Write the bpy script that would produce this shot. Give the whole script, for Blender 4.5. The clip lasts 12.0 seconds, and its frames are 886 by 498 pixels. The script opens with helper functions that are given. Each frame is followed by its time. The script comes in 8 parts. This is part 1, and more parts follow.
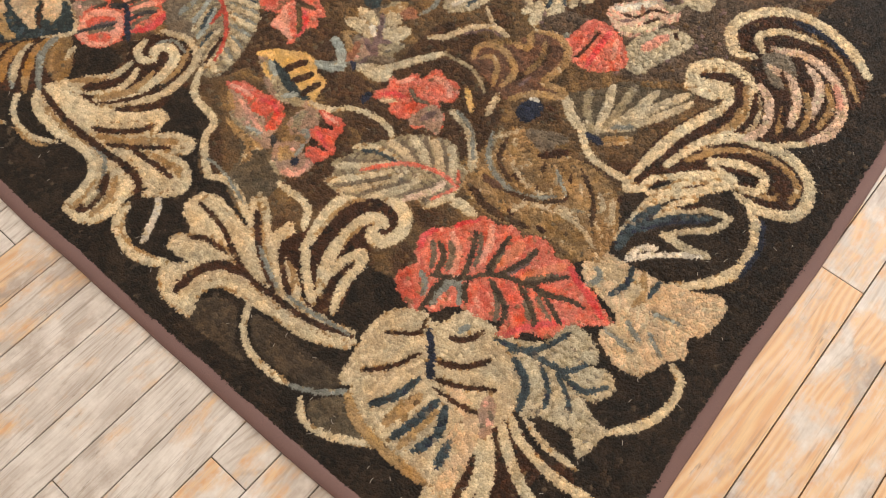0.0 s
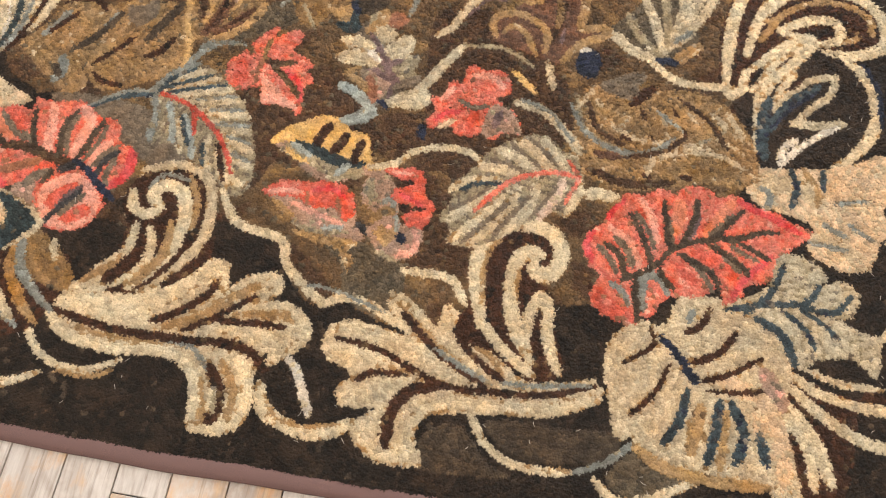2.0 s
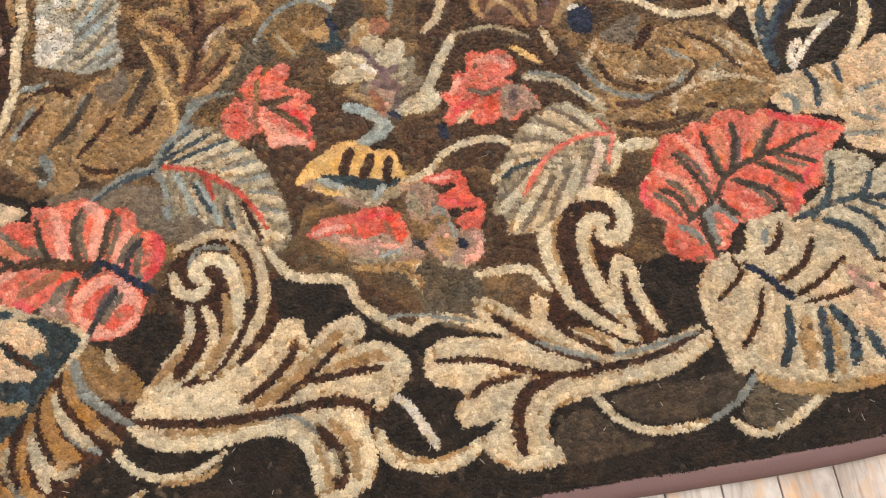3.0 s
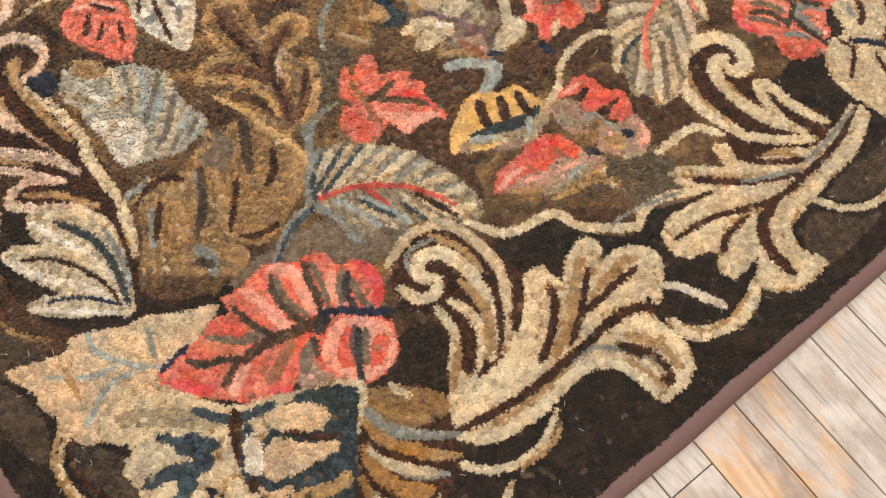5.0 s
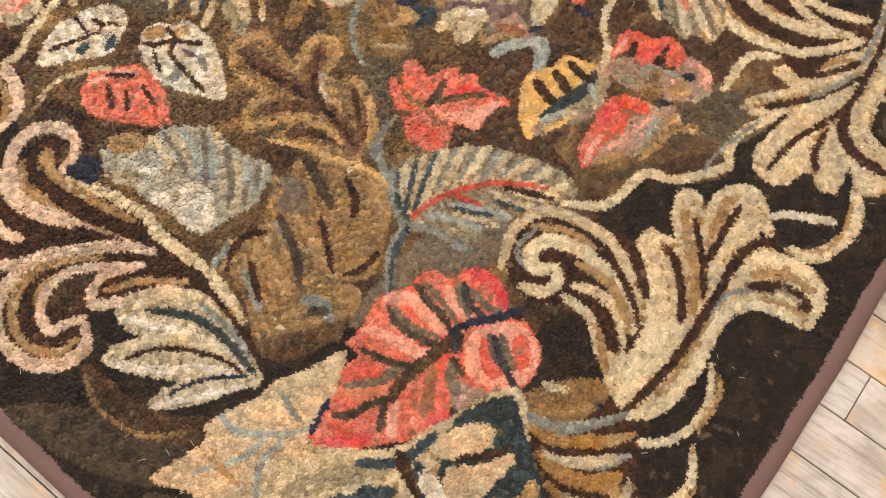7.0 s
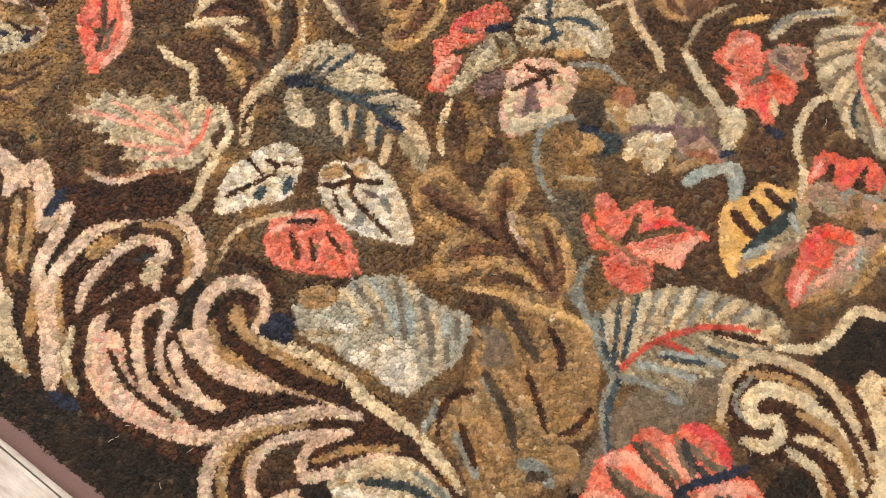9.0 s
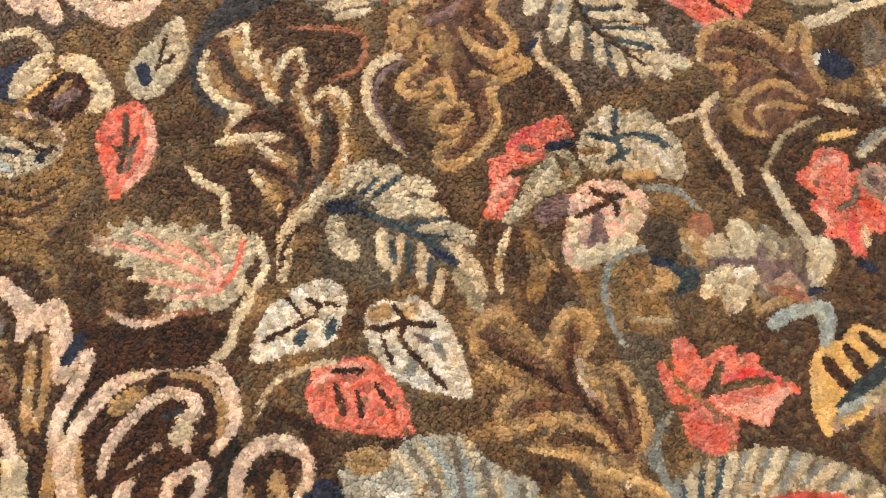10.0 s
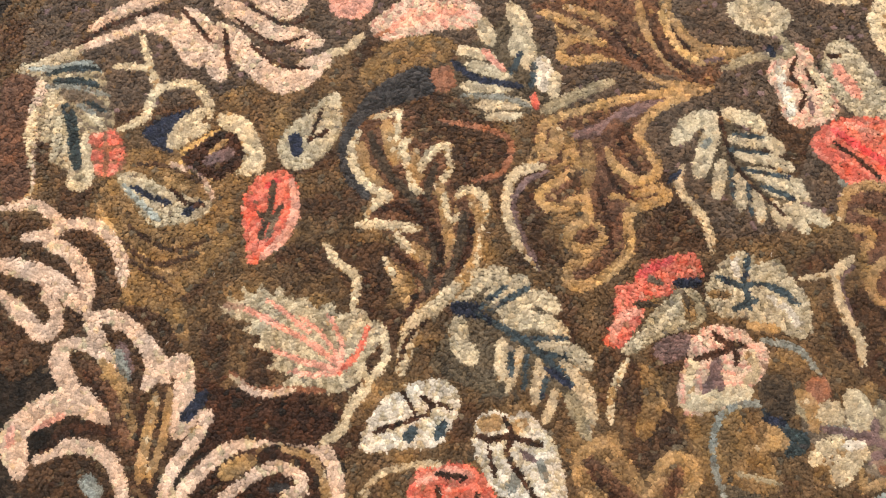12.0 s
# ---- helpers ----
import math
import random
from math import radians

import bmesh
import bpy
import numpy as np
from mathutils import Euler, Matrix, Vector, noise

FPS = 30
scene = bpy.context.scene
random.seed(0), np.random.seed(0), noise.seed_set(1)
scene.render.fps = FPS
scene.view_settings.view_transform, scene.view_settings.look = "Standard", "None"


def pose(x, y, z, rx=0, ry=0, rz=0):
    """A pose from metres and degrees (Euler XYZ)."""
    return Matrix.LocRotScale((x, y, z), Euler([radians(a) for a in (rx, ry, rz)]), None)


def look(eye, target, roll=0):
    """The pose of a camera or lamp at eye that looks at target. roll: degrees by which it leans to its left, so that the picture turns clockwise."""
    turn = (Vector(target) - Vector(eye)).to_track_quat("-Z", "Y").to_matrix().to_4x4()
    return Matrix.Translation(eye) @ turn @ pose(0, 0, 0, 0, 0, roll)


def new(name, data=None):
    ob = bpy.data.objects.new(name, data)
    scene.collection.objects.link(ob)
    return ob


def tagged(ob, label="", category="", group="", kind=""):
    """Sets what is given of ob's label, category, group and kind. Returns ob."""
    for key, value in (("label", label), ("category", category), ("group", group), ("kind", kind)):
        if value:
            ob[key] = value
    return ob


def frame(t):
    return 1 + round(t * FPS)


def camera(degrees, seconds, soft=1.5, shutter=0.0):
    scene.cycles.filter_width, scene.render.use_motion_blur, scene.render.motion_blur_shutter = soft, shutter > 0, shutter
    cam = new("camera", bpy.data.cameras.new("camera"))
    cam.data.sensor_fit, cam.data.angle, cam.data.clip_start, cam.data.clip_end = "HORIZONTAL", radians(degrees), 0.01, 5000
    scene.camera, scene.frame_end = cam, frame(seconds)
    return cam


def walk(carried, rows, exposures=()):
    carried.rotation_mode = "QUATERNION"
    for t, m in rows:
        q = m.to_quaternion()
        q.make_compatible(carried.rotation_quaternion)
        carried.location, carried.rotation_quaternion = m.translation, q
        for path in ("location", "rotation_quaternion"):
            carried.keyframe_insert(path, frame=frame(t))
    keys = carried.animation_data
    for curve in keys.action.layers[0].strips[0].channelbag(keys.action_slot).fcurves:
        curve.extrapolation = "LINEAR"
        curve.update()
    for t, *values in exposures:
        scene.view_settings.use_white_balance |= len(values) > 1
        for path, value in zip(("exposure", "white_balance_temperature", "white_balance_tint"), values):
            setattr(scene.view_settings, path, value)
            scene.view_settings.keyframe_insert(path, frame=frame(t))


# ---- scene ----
import itertools

cam = camera(56.0, 12.0, soft=1.1)
PATH = [
    (0, (0.834, -0.095, 1.252), (0.229, 0.636, -0.509), 1.3),
    (0.5, (0.653, -0.155, 1.222), (0.165, 0.598, -0.565), 1.7),
    (1, (0.519, -0.117, 1.139), (0.146, 0.643, -0.673), 1.0),
    (1.5, (0.357, -0.083, 1.132), (0.117, 0.697, -0.694), 1.6),
    (2, (0.222, -0.121, 1.152), (0.105, 0.673, -0.68), 1.5),
    (2.5, (0.124, -0.141, 1.153), (0.121, 0.65, -0.684), 0.6),
    (3, (-0.007, -0.082, 1.126), (0.089, 0.676, -0.722), -0.6),
    (3.5, (-0.144, -0.021, 1.133), (0.042, 0.674, -0.733), -1.2),
    (3.7, (-0.223, -0.018, 1.14), (-0.002, 0.665, -0.726), -1.3),
    (5.3, (-0.6, 0.102, 1.104), (-0.107, 0.622, -0.763), 3.0),
    (5.5, (-0.649, 0.113, 1.12), (-0.151, 0.616, -0.751), 2.2),
    (6, (-0.753, 0.117, 1.127), (-0.23, 0.566, -0.75), 2.5),
    (6.5, (-0.754, 0.171, 1.117), (-0.212, 0.588, -0.762), 2.3),
    (7, (-0.691, 0.283, 1.081), (-0.128, 0.678, -0.797), 2.7),
    (7.5, (-0.649, 0.399, 1.064), (-0.059, 0.787, -0.807), 3.5),
    (9.3, (-0.666, 0.716, 1.121), (-0.154, 1.079, -0.778), 0.5),
    (9.5, (-0.639, 0.761, 1.101), (-0.124, 1.122, -0.797), 0.8),
    (10, (-0.53, 0.849, 1.067), (-0.01, 1.216, -0.829), 0.6),
    (10.5, (-0.485, 0.902, 1.049), (0.033, 1.274, -0.847), 0.7),
    (11, (-0.504, 0.945, 1.057), (0.008, 1.324, -0.839), 1.4),
    (11.5, (-0.502, 0.964, 1.091), (-0.005, 1.369, -0.804), 1.8),
    (12, (-0.511, 1.023, 1.134), (-0.044, 1.473, -0.758), 2.0),
]
walk(cam, [(t, look(eye, target, roll)) for t, eye, target, roll in PATH],
     [(0.0, -0.21, 6650, 10), (1.5, 0.01, 6450, 10), (2.5, 0.08, 6150, 10), (3.5, 0.08, 6000, 10), (5.5, 0.04, 6450, 10), (7.5, 0.03, 6550, 10), (9.5, 0.05, 6450, 10), (12.0, 0.03, 6300, 10)])

# ---- world, lamps, exposure ----
world = bpy.data.worlds.new("daylight")
scene.world = world
world.use_nodes = True
sky = world.node_tree.nodes.new("ShaderNodeTexSky")
sky.sky_type, sky.sun_disc = "NISHITA", False
sky.sun_elevation, sky.sun_rotation = radians(40), radians(200)
back = world.node_tree.nodes["Background"]
world.node_tree.links.new(sky.outputs[0], back.inputs[0])
back.inputs[1].default_value = 0.12
scene.view_settings.exposure = 0.0


def area_lamp(name, m, size, watts, colour):
    data = bpy.data.lights.new(name, "AREA")
    data.shape, data.size, data.size_y = "RECTANGLE", size[0], size[1]
    data.energy, data.color = watts, colour
    ob = new(name, data)
    ob.matrix_world = m
    return ob


ROOM = (-3.2, 3.0, -2.6, 4.4, 2.7)  # west, east, south, north, height
FLOOR = -0.008
# ceiling lamps are added out of view to light the room evenly
ADDED_LAMPS = [(-1.3, -0.6), (-1.3, 2.2), (1.4, -0.6), (1.4, 2.2)]
for lx, ly in ADDED_LAMPS:
    area_lamp("added_lamp_light", pose(lx, ly, FLOOR + ROOM[4] - 0.085), (0.55, 0.55), 20.5, (1.0, 0.975, 0.955))
# area light in an added window, side light for the pile relief
area_lamp("added_window_light", pose(1.1, ROOM[3] + 0.02, 1.5, -90, 0, 0), (2.2, 1.5), 165.0, (0.97, 0.98, 1.0))


# ---- materials ----
def lin(r, g, b):
    f = lambda c: (c / 255 / 12.92) if c <= 10 else ((c / 255 + 0.055) / 1.055) ** 2.4
    return (f(r), f(g), f(b), 1.0)


class Nodes:
    """A small help for wiring one node material."""

    def __init__(self, name):
        self.mat = bpy.data.materials.new(name)
        self.mat.use_nodes = True
        self.tree = self.mat.node_tree
        self.out = self.tree.nodes["Principled BSDF"]

    def add(self, kind, inputs=(), **settings):
        node = self.tree.nodes.new("ShaderNode" + kind)
        for key, value in settings.items():
            setattr(node, key, value)
        for key, value in dict(inputs).items():
            self.plug(node, key, value)
        return node

    def plug(self, node, key, value):
        if isinstance(value, bpy.types.NodeSocket):
            self.tree.links.new(value, node.inputs[key])
        else:
            node.inputs[key].default_value = value

    def mix(self, a, b, fac, blend="MIX"):
        node = self.add("Mix", data_type="RGBA", blend_type=blend)
        for key, value in ((0, fac), (6, a), (7, b)):
            self.plug(node, key, value)
        return node.outputs[2]

    def noise(self, where, scale, detail=3.0, rough=0.55):
        return self.add("TexNoise", {"Vector": where, "Scale": scale, "Detail": detail, "Roughness": rough}).outputs[0]

    def ramp(self, value, low, high, a=0.0, b=1.0):
        return self.add("MapRange", {0: value, 1: low, 2: high, 3: a, 4: b}).outputs[0]

    def scaled(self, where, x, y, z):
        return self.add("Mapping", {"Vector": where, "Scale": (x, y, z)}).outputs[0]

    def math(self, op, a, b):
        return self.add("Math", {0: a, 1: b}, operation=op).outputs[0]


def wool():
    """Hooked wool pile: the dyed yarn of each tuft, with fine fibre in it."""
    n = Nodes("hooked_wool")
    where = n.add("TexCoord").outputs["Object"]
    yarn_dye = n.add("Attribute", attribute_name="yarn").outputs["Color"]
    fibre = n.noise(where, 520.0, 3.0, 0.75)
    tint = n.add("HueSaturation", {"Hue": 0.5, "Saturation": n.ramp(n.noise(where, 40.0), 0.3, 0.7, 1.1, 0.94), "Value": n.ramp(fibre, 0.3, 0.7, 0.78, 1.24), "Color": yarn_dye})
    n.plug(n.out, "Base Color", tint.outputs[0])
    n.plug(n.out, "Roughness", 0.74)
    n.plug(n.out, "Specular IOR Level", 0.25)
    n.plug(n.out, "Sheen Weight", 0.04)
    n.plug(n.out, "Sheen Roughness", 0.5)
    bump = n.add("Bump", {"Strength": 0.5, "Distance": 0.001, "Height": n.noise(where, 900.0, 2.0, 0.7)})
    n.plug(n.out, "Normal", bump.outputs[0])
    return n.mat


WOOLS = {
    "border": (35, 27, 20), "olive": (98, 76, 52), "umber": (76, 55, 38), "earth": (90, 74, 60), "honey": (160, 119, 70), "frost": (163, 157, 140), "taupe": (112, 97, 80), "moss": (92, 80, 63),
    "char": (70, 58, 45), "soot": (45, 35, 26), "bark": (61, 38, 25), "cream": (204, 185, 152), "sand": (188, 167, 135), "tan": (160, 128, 88),
    "tandull": (134, 106, 72), "gold": (172, 138, 94), "olivegold": (132, 103, 67), "ochre": (188, 154, 106), "brown": (103, 73, 53), "dusk": (160, 130, 110), "yellow": (212, 170, 106), "white": (212, 200, 182),
    "pinkcream": (206, 177, 154), "peach": (206, 175, 140), "apricot": (214, 130, 98), "pink": (212, 156, 136), "salmon": (222, 156, 134), "coral": (209, 119, 98),
    "coralred": (203, 98, 80), "hotred": (208, 86, 84), "red": (184, 82, 68), "rust": (144, 98, 74), "rust2": (100, 71, 54), "mauve": (112, 90, 86),
    "navy": (36, 40, 54), "tealdark": (48, 56, 56), "navyb": (56, 53, 52), "teal": (58, 68, 72), "slate": (128, 128, 119), "lightblue": (154, 158, 150),
    "sage": (152, 137, 109), "sagecream": (186, 171, 143), "grey": (118, 108, 94),
}
COLOURS = list(WOOLS)
DYES = np.array([v for v in WOOLS.values()], float)
WOOL = wool()


def plank_wood():
    """Old softwood strip floor: pale scoured grey boards with patches of orange varnish left."""
    n = Nodes("worn_plank")
    where = n.add("TexCoord").outputs["Object"]
    rnd = n.add("ObjectInfo").outputs["Random"]
    seed = n.add("CombineXYZ", {0: n.math("MULTIPLY", rnd, 37.0), 1: n.math("MULTIPLY", rnd, 91.0), 2: n.math("MULTIPLY", rnd, 11.0)}).outputs[0]
    place = n.add("VectorMath", {0: where, 1: seed}, operation="ADD").outputs[0]
    warp = n.add("TexNoise", {"Vector": n.scaled(place, 5, 1.6, 5), "Scale": 1.0, "Detail": 2.0}).outputs[0]
    stretched = n.scaled(place, 60, 2.2, 60)
    bent = n.add("VectorMath", {0: stretched, 1: n.add("CombineXYZ", {0: n.math("MULTIPLY", warp, 14.0)}).outputs[0]}, operation="ADD").outputs[0]
    rings = n.add("TexWave", {"Vector": bent, "Scale": 0.35, "Distortion": 3.0, "Detail": 2.0, "Detail Scale": 1.2}).outputs[1]
    grain = n.noise(n.scaled(place, 420, 14, 420), 1.0, 4.0, 0.65)
    tone = n.ramp(rnd, 0, 1, 0.0, 1.0)
    grey = n.mix(lin(172, 163, 155), lin(200, 193, 186), n.ramp(grain, 0.25, 0.75))
    grey = n.mix(grey, lin(164, 150, 138), n.ramp(tone, 0.45, 1.0, 0.0, 0.75))
    grey = n.mix(grey, lin(138, 116, 100), n.ramp(rings, 0.75, 1.0, 0.0, 0.3))
    stain = n.noise(n.scaled(place, 9, 4, 9), 1.0, 3.0)
    grey = n.mix(grey, lin(140, 122, 108), n.ramp(stain, 0.45, 0.68, 0.0, 0.7))
    varnish = n.mix(lin(194, 146, 96), lin(206, 170, 126), n.ramp(rings, 0.1, 1.0))
    cover = n.noise(n.scaled(place, 17, 9, 17), 1.0, 7.0, 0.62)
    east = n.ramp(n.add("SeparateXYZ", {0: n.add("NewGeometry").outputs["Position"]}).outputs[0], 0.75, 1.05, 0.0, 0.165)
    mask = n.ramp(n.math("ADD", n.math("ADD", cover, n.ramp(tone, 0, 1, -0.08, 0.06)), east), 0.505, 0.63)
    mask = n.math("MULTIPLY", mask, n.ramp(grain, 0.3, 0.55, 0.55, 1.0))
    colour = n.mix(grey, varnish, n.math("MULTIPLY", mask, 0.88))
    pits = n.noise(n.scaled(place, 120, 14, 120), 1.0, 3.0, 0.7)
    colour = n.mix(colour, lin(96, 80, 68), n.ramp(pits, 0.66, 0.74, 0.0, 0.65))
    # whitewash blotches, with the boards' white sheen painted into the same colour
    chalk_sheen = n.noise(n.scaled(place, 26, 16, 26), 1.0, 5.0, 0.62)
    colour = n.mix(colour, lin(216, 209, 202), n.math("MULTIPLY", n.ramp(chalk_sheen, 0.46, 0.66, 0.0, 0.62), n.ramp(mask, 0, 1, 1.0, 0.22)))
    streak = n.noise(n.scaled(place, 150, 5, 150), 1.0, 4.0, 0.65)
    colour = n.mix(colour, lin(110, 92, 78), n.ramp(streak, 0.56, 0.7, 0.0, 0.5))
    n.plug(n.out, "Base Color", colour)
    n.plug(n.out, "Roughness", n.ramp(mask, 0, 1, 0.55, 0.38))
    bump = n.add("Bump", {"Strength": 0.35, "Distance": 0.0012, "Height": n.math("ADD", grain, n.math("MULTIPLY", pits, -0.6))})
    n.plug(n.out, "Normal", bump.outputs[0])
    return n.mat


def plain(name, colour, rough=0.8, scale=60.0, depth=0.1):
    """Paint, cloth or board with slight mottling and fine relief."""
    n = Nodes(name)
    where = n.add("TexCoord").outputs["Object"]
    fine, broad = n.noise(where, scale, 4.0), n.noise(where, scale / 14, 2.0)
    dark = tuple(c * (1 - depth) for c in colour[:3]) + (1,)
    lite = tuple(min(1, c * (1 + depth)) for c in colour[:3]) + (1,)
    n.plug(n.out, "Base Color", n.mix(n.mix(dark, lite, n.ramp(fine, 0.3, 0.7)), colour, n.ramp(broad, 0.35, 0.65)))
    n.plug(n.out, "Roughness", rough)
    bump = n.add("Bump", {"Strength": 0.3, "Distance": 0.0008, "Height": fine})
    n.plug(n.out, "Normal", bump.outputs[0])
    return n.mat


PLANK = plank_wood()
GAP = plain("dark_gap", lin(52, 42, 36), 0.95)
WALL = plain("wall_paint", lin(222, 214, 200), 0.7, 40.0, 0.04)
CEIL = plain("ceiling_paint", lin(232, 228, 220), 0.8, 40.0, 0.03)
TAPE = plain("binding_tape", lin(102, 77, 73), 0.85, 700.0, 0.22)
JUTE = plain("backing", lin(70, 58, 46), 0.95, 300.0, 0.2)
LINT = plain("lint_fibre", lin(186, 178, 166), 0.9, 300.0, 0.15)
WHITE = plain("white_enamel", lin(228, 226, 220), 0.4, 30.0, 0.02)
GLASS = Nodes("pane_glass")
GLASS.plug(GLASS.out, "Transmission Weight", 1.0)
GLASS.plug(GLASS.out, "Roughness", 0.0)
# glow for the diffusers of the added ceiling lamps
GLOW = Nodes("added_lamp_glow")
GLOW.plug(GLOW.out, "Base Color", (0.9, 0.88, 0.84, 1))
GLOW.plug(GLOW.out, "Emission Color", (1.0, 0.86, 0.7, 1))
GLOW.plug(GLOW.out, "Emission Strength", 4.0)


# ---- building helpers ----
def mesh_of(name, bm, mat):
    me = bpy.data.meshes.new(name)
    bm.to_mesh(me)
    bm.free()
    me.materials.append(mat)
    return me


def part(name, bm, mat, parent, label=""):
    ob = new(name, mesh_of(name, bm, mat))
    ob.parent = parent
    if label:
        ob["label"] = label
    return ob


def slab(bm, x0, y0, z0, x1, y1, z1, bevel=0.0):
    made = bmesh.ops.create_cube(bm, size=1.0, matrix=Matrix.LocRotScale(((x0 + x1) / 2, (y0 + y1) / 2, (z0 + z1) / 2), None, (x1 - x0, y1 - y0, z1 - z0)))
    if bevel:
        edges = list({e for v in made["verts"] for e in v.link_edges})
        bmesh.ops.bevel(bm, geom=edges, offset=bevel, segments=2, affect="EDGES", profile=0.5)
    return bm


def boxes(*rows):
    bm = bmesh.new()
    for row in rows:
        slab(bm, *row)
    return bm


# ---- the room ----
W, E, S, N, H = ROOM
top = FLOOR + H
floor = tagged(new("floor", mesh_of("floor", boxes((W, S, FLOOR - 0.12, E, N, FLOOR - 0.011)), GAP)), "old softwood strip floor, scoured pale with orange varnish patches", "floor", kind="structure")
for name, row in (("wall_south", (W - 0.15, S - 0.15, FLOOR - 0.12, E + 0.15, S, top)), ("wall_west", (W - 0.15, S, FLOOR - 0.12, W, N, top)), ("wall_east", (E, S, FLOOR - 0.12, E + 0.15, N, top))):
    tagged(new(name, mesh_of(name, boxes(row), WALL)), "plain off-white painted plaster wall", "wall", kind="structure")
# opening for the added window; this wall is never in view
wx0, wx1, wz0, wz1 = 0.0, 2.2, 0.75, 2.25
tagged(new("wall_north", mesh_of("wall_north", boxes((W - 0.15, N, FLOOR - 0.12, wx0, N + 0.15, top), (wx1, N, FLOOR - 0.12, E + 0.15, N + 0.15, top), (wx0, N, FLOOR - 0.12, wx1, N + 0.15, wz0), (wx0, N, wz1, wx1, N + 0.15, top)), WALL)), "off-white painted plaster wall with an added window opening", "wall", kind="structure")
tagged(new("ceiling", mesh_of("ceiling", boxes((W - 0.15, S - 0.15, top, E + 0.15, N + 0.15, top + 0.12)), CEIL)), "plain white painted ceiling", "ceiling", kind="structure")
window = tagged(new("added_window"), "added unseen white framed window with clear panes", "window", kind="structure")
mid = (wx0 + wx1) / 2
part("added_window_frame", boxes((wx0, N + 0.05, wz0, wx0 + 0.06, N + 0.11, wz1), (wx1 - 0.06, N + 0.05, wz0, wx1, N + 0.11, wz1), (wx0 + 0.06, N + 0.05, wz0, wx1 - 0.06, N + 0.11, wz0 + 0.06), (wx0 + 0.06, N + 0.05, wz1 - 0.06, wx1 - 0.06, N + 0.11, wz1), (mid - 0.03, N + 0.05, wz0 + 0.06, mid + 0.03, N + 0.11, wz1 - 0.06)), WHITE, window)
for a, b in ((wx0 + 0.06, mid - 0.03), (mid + 0.03, wx1 - 0.06)):
    pane = part("pane", boxes((a, N + 0.077, wz0 + 0.06, b, N + 0.083, wz1 - 0.06)), GLASS.mat, window)
    pane.visible_shadow = False
# unseen fixtures, added to go with the ceiling lamps
for lx, ly in ADDED_LAMPS:
    lamp = tagged(new("added_ceiling_light"), "added unseen square white ceiling light with a glowing diffuser", "ceiling light", "ceiling lights")
    part("frame", boxes((lx - 0.31, ly - 0.31, top - 0.07, lx + 0.31, ly + 0.31, top)), WHITE, lamp)
    part("diffuser", boxes((lx - 0.28, ly - 0.28, top - 0.078, lx + 0.28, ly + 0.28, top - 0.0705)), GLOW.mat, lamp)
tagged(new("ground", mesh_of("ground", boxes((-60, -60, FLOOR - 0.4, 60, 60, FLOOR - 0.3)), GAP)), "dull bare earth outside the added window", "ground", kind="structure")

# ---- the rug: a hooked wool rug, drawn motif by motif in centimetres, then hooked loop by loop ----
SIDE, LONG, TAPE_WIDTH, PITCH, COARSE = 0.914, 2.34, 0.022, 0.0026, 0.005


def edge_south(x):
    return 0.004 * np.sin(x * 5.0) + 0.10 * (np.abs(x) / SIDE) ** 4.5 - 0.006


def edge_north(x):
    return LONG - 0.08 * (np.abs(x) / SIDE) ** 5


def edge_east(y):
    return SIDE + 0.008 - 0.03 * (y - 0.34) + 0.003 * np.sin(y * 9.0)


def edge_west(y):
    return -SIDE + 0.003 * np.sin(y * 7.0 + 1.0)


def inside(x, y, inset):
    ok = (y > edge_south(x) + inset) & (y < edge_north(x) - inset) & (x < edge_east(y) - inset) & (x > edge_west(y) + inset)
    return ok


rng = np.random.default_rng(7)


def tuft_grid(pitch):
    """Staggered rows of tufts over the whole rug."""
    rows = np.arange(-0.02, LONG + 0.02, pitch * 0.87)
    across = np.arange(-1.0, 1.0, pitch)
    x = (across[None, :] + (np.arange(len(rows)) % 2)[:, None] * pitch / 2).ravel()
    y = np.repeat(rows, len(across))
    return x + rng.normal(0, pitch * 0.16, x.size), y + rng.normal(0, pitch * 0.16, y.size), np.full(x.size, pitch)


fine, loose = tuft_grid(PITCH), tuft_grid(COARSE)
far_end = [(y > 1.5) & (y > 1.72 - 0.957 * x) for x, y, _ in (fine, loose)]  # the far corner is hooked coarser
LX, LY, WIDTH = [np.concatenate([a[~far_end[0]], b[far_end[1]]]) for a, b in zip(fine, loose)]
keep = inside(LX, LY, TAPE_WIDTH - 0.002 + rng.normal(0, 0.001, LX.size))
LX, LY, WIDTH = LX[keep], LY[keep], WIDTH[keep]
COUNT = LX.size
SX, SY = LX * 100 + rng.normal(0, 0.1, COUNT), LY * 100 + rng.normal(0, 0.1, COUNT)  # where a loop reads the drawing
piece = np.zeros(COUNT, int)
sunk = np.zeros(COUNT, bool)
hue = np.full(COUNT, COLOURS.index("border"))
MOTIFS = [("border", "dark brown black wool border ground")]
PIECES = [(0, "border")]


